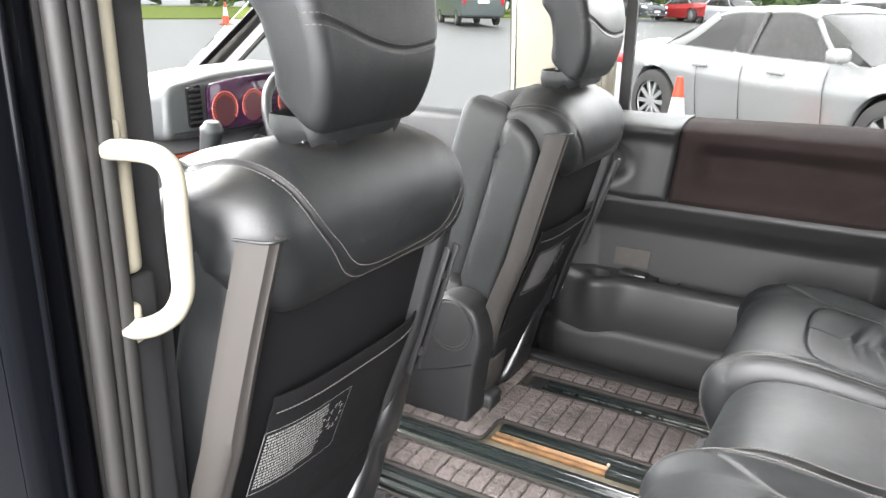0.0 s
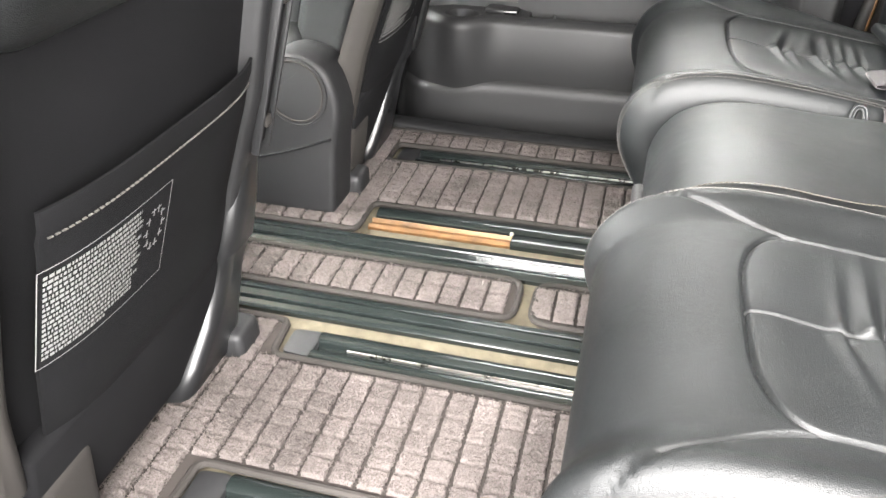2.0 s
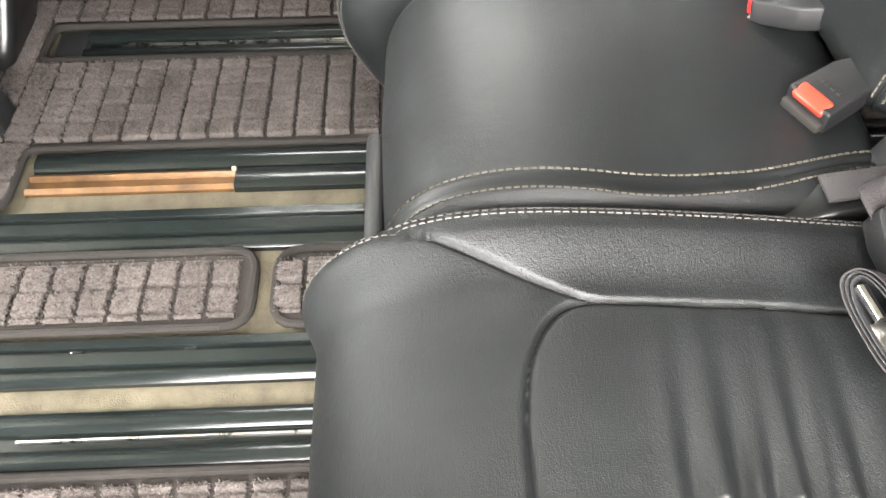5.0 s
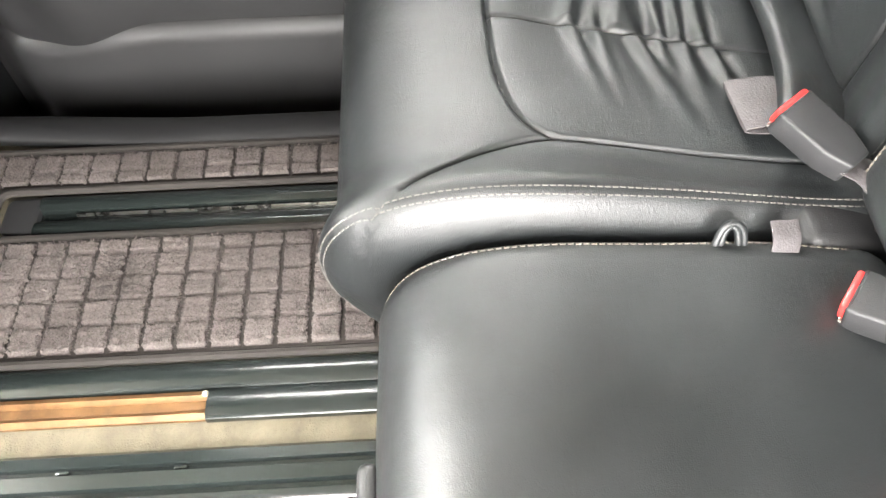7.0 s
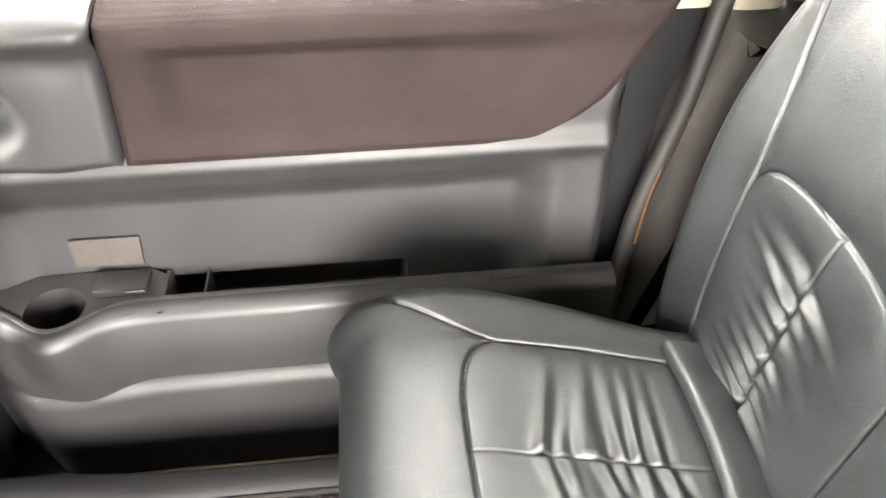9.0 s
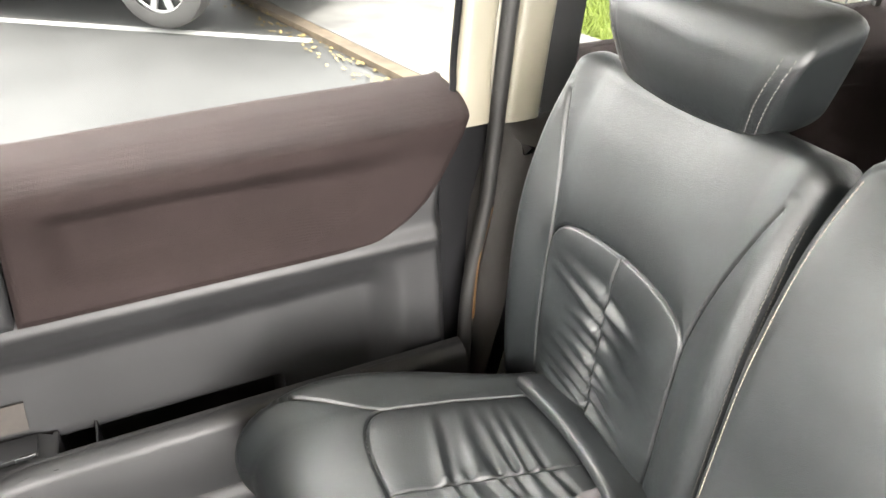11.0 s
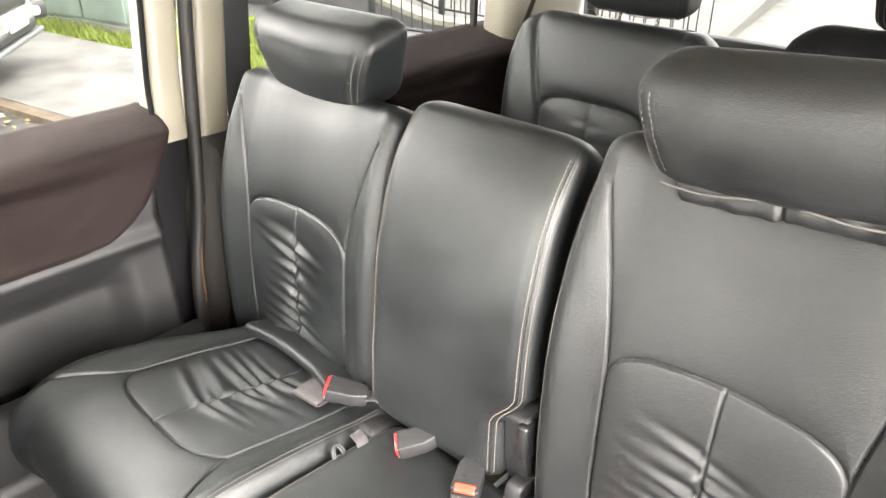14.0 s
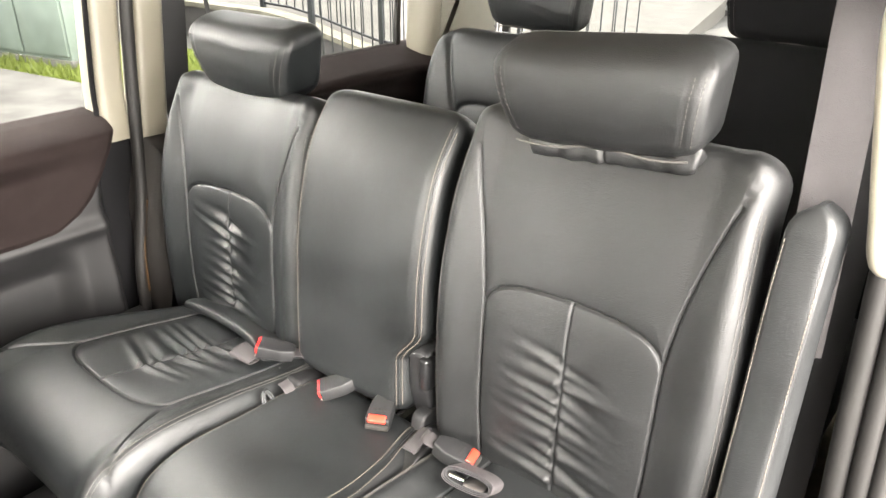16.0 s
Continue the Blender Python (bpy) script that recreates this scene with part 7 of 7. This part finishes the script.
def sedan(label, paint, L=5.2, W=1.96, H=1.60, wheelbase=3.15, r=0.375, group="", detail=True):
    """A saloon along local x (nose at +x), as a loft of cross sections with cut wheel arches and a glass house."""
    t = thing("car", (0, 0, 0), label, "car", group)
    n = 90
    xs = np.linspace(-L / 2, L / 2, n)
    u = xs / (L / 2)
    shoulder = np.interp(u, [-1, -0.97, -0.80, -0.5, 0.0, 0.45, 0.75, 0.93, 1.0], [0.70, 0.98, 1.06, 1.05, 0.99, 0.97, 0.90, 0.78, 0.55])
    low = np.interp(u, [-1, -0.95, -0.7, 0.7, 0.95, 1.0], [0.48, 0.33, 0.22, 0.22, 0.26, 0.42])
    half = W / 2 * np.interp(u, [-1, -0.95, -0.7, 0, 0.6, 0.9, 0.97, 1.0], [0.62, 0.84, 0.97, 1.0, 0.98, 0.86, 0.72, 0.45])
    ax = (-wheelbase / 2 - 0.08, wheelbase / 2 - 0.08)
    rows = []
    for i in range(n):
        sec = []
        h, lo, sh = half[i], low[i], shoulder[i]
        arch = max(max(0.0, 1 - ((xs[i] - a) / (r * 1.16)) ** 2) for a in ax)
        for v in np.linspace(0, 1, 16):
            z = lo + (sh - lo) * v
            bulge = 1.0 - 0.10 * (1 - v) ** 2 - 0.16 * max(0, v - 0.62) ** 1.5 * 2 + 0.012 * np.exp(-((v - 0.66) / 0.05) ** 2)
            sec.append([xs[i], h * bulge, z])
        if arch > 0:
            za = r * 0.98 + r * 1.16 * math.sqrt(arch)
            sec = [[a, b, max(c, min(za, sh - 0.12))] for a, b, c in sec]
        top = [[xs[i], h * k, sh + 0.055 * (1 - k * k)] for k in (0.80, 0.6, 0.35, 0.0)]
        right = sec + top
        rows.append(right + [[a, -b, c] for a, b, c in right[::-1][1:]])
    body = sheet("body", rows, paint, t, "glossy painted body")
    for end in (0, -1):
        me = rows[end]
        raw("end_panel", me, [tuple(range(len(me)))], paint, body)
    # cabin
    cab = [(-0.62, 1.03), (-0.36, H * 0.965), (-0.12, H), (0.10, H * 0.975), (0.44, 0.99)]
    gx = np.linspace(-0.62, 0.44, 46) * (L / 2)
    roof = np.interp(gx / (L / 2), [a for a, _ in cab], [b for _, b in cab])
    cs = curve_through([(a * L / 2, b) for a, b in cab], 46)
    rows = []
    for x, zr in cs:
        sh = float(np.interp(x / (L / 2), u, shoulder)) - 0.03
        zr = max(zr, sh + 0.004)
        hb, ht = W / 2 * 0.885, W / 2 * (0.885 - 0.26 * (zr - sh) / (H - 1.0))
        right = [(x, hb, sh), (x, hb - (hb - ht) * 0.5, sh + (zr - sh) * 0.5), (x, ht + 0.02, sh + (zr - sh) * 0.90), (x, ht - 0.05, sh + (zr - sh) * 0.975), (x, ht * 0.6, zr), (x, 0, zr + 0.01)]
        rows.append(right + [(a, -b, c) for a, b, c in right[::-1][1:]])
    sheet("glass_house", rows, CAR_GLASS, t, "dark tinted windows")
    # roof skin and pillars over the glass
    skin = []
    for x, zr in cs[10:32]:
        sh = float(np.interp(x / (L / 2), u, shoulder)) - 0.03
        ht = W / 2 * (0.885 - 0.26 * (zr - sh) / (H - 1.0))
        row = [(x, ht + 0.026, sh + (zr - sh) * 0.89), (x, ht - 0.045, sh + (zr - sh) * 0.985), (x, ht * 0.6, zr + 0.012), (x, 0, zr + 0.022)]
        skin.append(row + [(a, -b, c) for a, b, c in row[::-1][1:]])
    sheet("roof", skin, paint, t, "painted roof", thick=(0, 0, -0.01))
    for sg in (-1, 1):
        def side_pt(uu, f):
            x = uu * L / 2
            zr = float(np.interp(x, cs[:, 0], cs[:, 1]))
            sh = float(np.interp(uu, u, shoulder)) - 0.03
            hb, ht = W / 2 * 0.885, W / 2 * (0.885 - 0.26 * (zr - sh) / (H - 1.0))
            return (x, sg * (hb - (hb - ht) * f + 0.012), sh + (zr - sh) * f)
        for a, b, wd in ((-0.56, -0.36, 0.05), (-0.10, -0.11, 0.022), (0.40, 0.14, 0.026)):
            rod("window_pillar", [side_pt(a, 0.04), side_pt((a + b) / 2, 0.46), side_pt(b, 0.9)], 0, paint if wd > 0.024 else DARK_TRIM, t, n=10, smooth_n=10, flat=(wd, 0.012, (0, 1, 0)))
        rod("window_trim", [side_pt(-0.56, 0.03), side_pt(-0.2, 0.03), side_pt(0.2, 0.03), side_pt(0.42, 0.03)], 0.010, CHROME, t, n=8, smooth_n=16)
        if detail:
            for uu in (-0.33, 0.08):
                x = uu * L / 2
                part("door_handle", box((x, sg * (W / 2 * 0.985), 0.86), (0.20, 0.035, 0.035), 0.012, 3), paint, t)
            for uu in (-0.345, -0.09, 0.30):
                yy = sg * W / 2 * float(np.interp(uu, [-1, -0.7, 0, 0.6], [0.84, 0.97, 1.0, 0.98]))
                rod("door_gap", [(uu * L / 2, yy * 0.94, 0.32), (uu * L / 2 + 0.01, yy * 0.992, 0.60), (uu * L / 2 - 0.01, yy * 0.985, 0.82), (uu * L / 2 - 0.02, yy * 0.92, 0.97)], 0.004, DARK_TRIM, t, n=6, smooth_n=12)
            part("door_mirror", box((0.36 * L / 2, sg * (W / 2 + 0.05), 1.06), (0.14, 0.22, 0.13), 0.05, 4), paint, t)
        part("tail_lamp" if True else "", box((-L / 2 + 0.16, sg * W / 2 * 0.80, 0.84), (0.24, 0.22, 0.13), 0.04, 3), LAMP_RED, t, "red tail lamp")
        part("headlamp", box((L / 2 - 0.27, sg * W / 2 * 0.75, 0.74), (0.34, 0.24, 0.12), 0.05, 3, rot=(0, 14, sg * -22)), LAMP_CLEAR, t, "clear headlamp")
        part("fog_surround", box((L / 2 - 0.115, sg * W / 2 * 0.68, 0.43), (0.12, 0.30, 0.15), 0.04, 3, rot=(0, 0, sg * -38)), DARK_TRIM, t, "dark fog lamp surround")
        part("fog_lamp", box((L / 2 - 0.085, sg * W / 2 * 0.68, 0.43), (0.10, 0.12, 0.10), 0.04, 3, rot=(0, 0, sg * -38)), LAMP_CLEAR, t)
        for a in ax:
            car_wheel(t, a, sg * (W / 2 - 0.125), r, sg)
    part("grille", box((L / 2 - 0.03, 0, 0.62), (0.08, 0.62, 0.16), 0.03, 3), DARK_TRIM, t, "dark grille with bright slats")
    part("lower_intake", box((L / 2 - 0.04, 0, 0.38), (0.08, 0.9, 0.10), 0.03, 3), DARK_TRIM, t)
    part("front_lip", box((L / 2 - 0.16, 0, 0.285), (0.30, W * 0.66, 0.05), 0.02, 3), FAR_GREY, t, "grey lower front lip")
    part("plate", box((L / 2 + 0.015, 0, 0.47), (0.02, 0.40, 0.13), 0.004), PLATE, t, "blank number plate")
    part("underbody", box((0, 0, 0.34), (L * 0.86, W * 0.66, 0.2), 0.03), DARK_TRIM, t)
    return t


white_car = sedan("white four-door saloon with silver alloy wheels on the white line", CAR_WHITE, H=1.47)
HEAD = math.atan2(-0.8, -0.6)
placed(white_car, 8.93, 0.46, HEAD)

rng_out = random.Random(9)
FAR_PAINTS = [material("far_paint_" + nm, c, 0.25, coat=0.4) for nm, c in (("white", (0.6, 0.6, 0.6)), ("silver", (0.35, 0.36, 0.38)), ("dark", (0.04, 0.045, 0.05)), ("blue", (0.06, 0.09, 0.16)), ("red", (0.3, 0.03, 0.03)))]
far_car = sedan("parked saloon far off in the car park", FAR_PAINTS[1], group="far parked cars", detail=False)
placed(far_car, 17.0, -0.4, HEAD + 0.1)
spots = [(47, 8.0), (49, 11.0), (48, 14.0), (51, 3.0), (52, 0.0), (53, -3.5), (47, 17.0), (60, 7.0), (61, 11.5), (62, 16.0), (24.0, -3.6), (27.5, -2.0)]
for k, (x, y) in enumerate(spots):
    c = copy_thing(far_car, Matrix())
    placed(c, x, y, HEAD + rng_out.uniform(-0.1, 0.1) + (math.pi if k % 2 else 0))
    for o in c.children_recursive:
        if o.name.split(".")[0] in ("body", "roof", "end_panel"):
            me = o.data.copy()
            me.materials.clear()
            me.materials.append(FAR_PAINTS[(k * 3 + 1) % 5])
            o.data = me


def delivery_van(x, y, heading):
    t = thing("delivery_van", (0, 0, 0), "dark grey panel van with red lettering bars", "van")
    sec = rounded([(-2.5, 0.35), (-2.55, 1.2), (-2.35, 2.05), (1.0, 2.1), (1.75, 1.35), (2.5, 1.1), (2.6, 0.35)], [0.1, 0.2, 0.25, 0.3, 0.3, 0.3, 0.1])
    part("body", slab(sec, 'y', -0.95, 0.95, 0.08, 3), VAN_GREY, t, "dark grey body")
    part("rear_window", box((-2.50, 0, 1.62), (0.05, 1.45, 0.5), 0.04, rot=(0, 12, 0)), CAR_GLASS, t)
    for sg in (-1, 1):
        part("side_window", box((0.6, sg * 0.945, 1.62), (1.0, 0.03, 0.42), 0.01), CAR_GLASS, t)
        part("tail_lamp", box((-2.55, sg * 0.84, 1.1), (0.06, 0.14, 0.5), 0.03), LAMP_RED, t, "red tail lamp")
        for k in range(5):
            part("lettering_bar", box((-1.9 + 0.35 * k, sg * 0.958, 1.45), (0.16, 0.01, 0.55), 0.004), LAMP_RED, t, "red unreadable lettering")
        for a in (-1.55, 1.6):
            car_wheel(t, a, sg * 0.86, 0.34, sg, spokes=6)
    part("rear_plate", box((-2.57, 0, 0.95), (0.02, 0.5, 0.13), 0.004), PLATE, t, "blank number plate")
    part("underbody", box((0, 0, 0.38), (4.6, 1.5, 0.2), 0.02), DARK_TRIM, t)
    placed(t, x, y, heading)


delivery_van(31.0, 16.6, 0.75)


def cone(x, y, h=0.80):
    t = thing("traffic_cone", (0, 0, 0), "orange traffic cone with a white band", "traffic cone", "traffic cones")
    part("base", box((0, 0, 0.02), (0.40 * h / 0.75, 0.40 * h / 0.75, 0.04), 0.02), CONE_ORANGE, t)
    rr = lambda z: (0.135 - 0.105 * z / h) * h / 0.75
    for nm, a, b, m in (("lower_body", 0.03, 0.40 * h, CONE_ORANGE), ("band", 0.40 * h, 0.76 * h, CONE_WHITE), ("tip", 0.76 * h, h, CONE_ORANGE)):
        v, f = tube([(0, 0, a), (0, 0, (a + b) / 2), (0, 0, b)], np.array([rr(a), rr((a + b) / 2), rr(b)]), 20, curved=False)
        raw(nm, v, f, m, t)
    placed(t, x, y, 0.3)


cone(7.55, 1.66)
cone(21.0, 21.5)

# green cabinet on the verge
cab = thing("utility_cabinet", (0, 0, 0), "pale green metal utility cabinet on the grass", "cabinet")
part("plinth", box((0, 0, 0.06), (1.50, 0.62, 0.12), 0.01), CONCRETE, cab)
part("body", box((0, 0, 0.80), (1.46, 0.58, 1.40), 0.02), BOX_GREEN, cab, "pale green metal body")
for k in (-1, 1):
    part("door", box((0.36 * k, 0.30, 0.80), (0.69, 0.03, 1.28), 0.012), BOX_GREEN, cab)
    part("door_handle", box((0.06 * k, 0.325, 0.88), (0.025, 0.03, 0.14), 0.008), POST_BLACK, cab)
placed(cab, *kerb_pt(1.95, 2.45), math.atan2(0.214, 0.977))

# dark block wall behind the verge, each course set back a little
wall_b = tagged(new("block_wall"), "dark grey concrete block wall behind the grass", "wall", "", "structure")
bm = bmesh.new()
rng = random.Random(3)
for row in range(9):
    for k in range(16):
        a = 1.3 + 0.45 * k + (0.22 if row % 2 else 0)
        p = kerb_pt(a, 3.45)
        box((p[0], p[1], ground_z(*p) + 0.20 + 0.222 * row), (0.44, 0.20, 0.214), 0.006, 1, rot=(0, 0, math.degrees(math.atan2(0.214, 0.977))), bm=bm)
part("blocks", bm, BLOCKS, wall_b, "grey concrete blocks", smooth=False)

# low retaining wall with a pale cap that slopes down, and the raised path behind it
RAMP = material("ramp_concrete", (0.075, 0.072, 0.066), 0.9, bump=1.0, bump_scale=50, vary=0.25, vary_scale=4)
CAP = material("pale_wall_cap", (0.15, 0.142, 0.115), 0.9, bump=0.8, bump_scale=60, vary=0.3, vary_scale=6)


def cap_z(a):
    return float(np.interp(a, [-4.0, -0.88, -0.31, 0.19, 0.62, 1.9, 8.0], [-0.06, 0.06, 0.20, 0.34, 0.41, 0.46, 0.50]))


low_wall = tagged(new("retaining_wall"), "low grey block retaining wall with a sloping pale cap", "wall", "", "structure")
walls, caps = [], []
for q in np.linspace(-4.0, 6.0, 60):
    (x0, y0), (x1, y1) = kerb_pt(q, 4.6), kerb_pt(q, 4.8)
    z = cap_z(q)
    walls.append([(x0, y0, -0.5), (x0, y0, z - 0.06), (x1, y1, z - 0.06), (x1, y1, -0.5)])
    (x0, y0), (x1, y1) = kerb_pt(q, 4.57), kerb_pt(q, 4.83)
    caps.append([(x0, y0, z - 0.06), (x0, y0, z), (x1, y1, z), (x1, y1, z - 0.06), (x0, y0, z - 0.06)])
sheet("wall_face", walls, BLOCKS, low_wall)
sheet("wall_cap", caps, CAP, low_wall, "pale concrete cap")
g = [[(*kerb_pt(q, w), cap_z(q) - 0.03 + 0.02 * (w - 4.8)) for w in (4.82, 6.0, 8.0, 12.0)] for q in np.linspace(-4.0, 8.0, 50)]
tagged(sheet("ramp_path", g, RAMP, None, thick=(0, 0, -0.3)), "pale concrete path behind the retaining wall", "footpath", "", "structure")


def fence(a0, a1, w, base, label):
    t = thing("steel_fence", (*kerb_pt(a0, w), base(a0)), label, "fence", "steel fences")
    n = int(abs(a1 - a0) / 0.13)
    turn = math.degrees(math.atan2(0.214, 0.977))
    for k in range(n + 1):
        q = a0 + (a1 - a0) * k / n
        x, y = kerb_pt(q, w)
        big = k % 14 == 0
        part("fence_post" if big else "bar", box((x, y, base(q) + (0.62 if big else 0.64)), (0.06 if big else 0.014, 0.06 if big else 0.014, 1.30 if big else 1.15), 0.003, rot=(0, 0, turn)), POST_BLACK, t)
    for z in (0.07, 1.2):
        rod("rail", [(*kerb_pt(q, w), base(q) + z) for q in np.linspace(a0, a1, 12)], 0.018, POST_BLACK, t, n=8, smooth_n=12)


fence(-0.52, -4.0, 4.02, lambda q: -0.03, "black steel railing fence with upright bars before the wall")
fence(0.95, -4.0, 4.95, lambda q: cap_z(q) - 0.03, "black steel railing fence along the raised path")

# pale ground and a parked off-roader behind the rear window
ground_sheet("rear_apron", [(-14, -6.5), (5.3, -7.6), (4.6, -22), (-14, -22)], 0.006, CONCRETE, "pale concrete apron behind the van", "ground")
suv = sedan("blue grey off-roader parked behind the van", FAR_PAINTS[3], L=4.9, H=1.95, r=0.42, detail=False)
placed(suv, 4.2, -15.3, 0.12)

# grass: short blades over the verge
rng = random.Random(2)
verts, faces = [], []
for _ in range(16000):
    a, b = rng.uniform(-1.6, 8.0), rng.uniform(1.76, 3.40)
    p = Vector(kerb_pt(a, b))
    z = ground_z(p.x, p.y) + 0.04
    an, h, w, l = rng.uniform(0, 6.28), rng.uniform(0.05, 0.13), rng.uniform(0.006, 0.012), rng.uniform(-0.06, 0.06)
    dx, dy = math.cos(an) * w, math.sin(an) * w
    k = len(verts)
    verts += [(p.x - dx, p.y - dy, z), (p.x + dx, p.y + dy, z), (p.x + l, p.y + l * 0.5, z + h)]
    faces.append((k, k + 1, k + 2))
tagged(raw("grass", verts, faces, LEAF, None, smooth=False), "short green grass with seed heads", "grass", "", "stuff")
# dry leaves along the kerb
verts, faces = [], []
for _ in range(700):
    p = Vector(kerb_pt(rng.uniform(-8, 10), -abs(rng.gauss(0, 0.12))))
    z = ground_z(p.x, p.y) + 0.012
    an, h = rng.uniform(0, 6.28), rng.uniform(0.015, 0.04)
    k = len(verts)
    for q in range(4):
        verts.append((p.x + h * math.cos(an + q * 1.57), p.y + h * 0.5 * math.sin(an + q * 1.57), z + rng.uniform(0, 0.015)))
    faces.append((k, k + 1, k + 2, k + 3))
DRY = material("dry_leaves", (0.20, 0.15, 0.06), 0.9, vary=0.4, vary_scale=30)
tagged(raw("fallen_leaves", verts, faces, DRY, None, smooth=False), "dry fallen leaves along the kerb", "leaves", "", "stuff")

# far verge and trees beyond the car park
ground_sheet("far_verge", [(20, 26), (60, 12), (66, 22), (24, 40)], 0.05, GRASS_GROUND, "grass verge across the car park", "lawn", thick=0.2)
hv, hf = [], []
for k in range(900):
    a = rng.uniform(0, 1)
    c = Vector((72 - 46 * a + rng.gauss(0, 1.5), -12 + 62 * a + rng.gauss(0, 1.5), 0))
    z = abs(rng.gauss(0, 2.2)) + 0.5
    r = rng.uniform(0.4, 1.3)
    k0 = len(hv)
    for q in range(6):
        hv.append((c.x + rng.uniform(-r, r), c.y + rng.uniform(-r, r), ground_z(c.x, c.y) + z + rng.uniform(-r, r)))
    hf += [(k0, k0 + 1, k0 + 2), (k0 + 1, k0 + 3, k0 + 4), (k0 + 2, k0 + 4, k0 + 5), (k0, k0 + 3, k0 + 5)]
tagged(raw("far_trees", hv, hf, FOLIAGE, None, smooth=False), "distant green trees beyond the car park", "trees", "", "stuff")
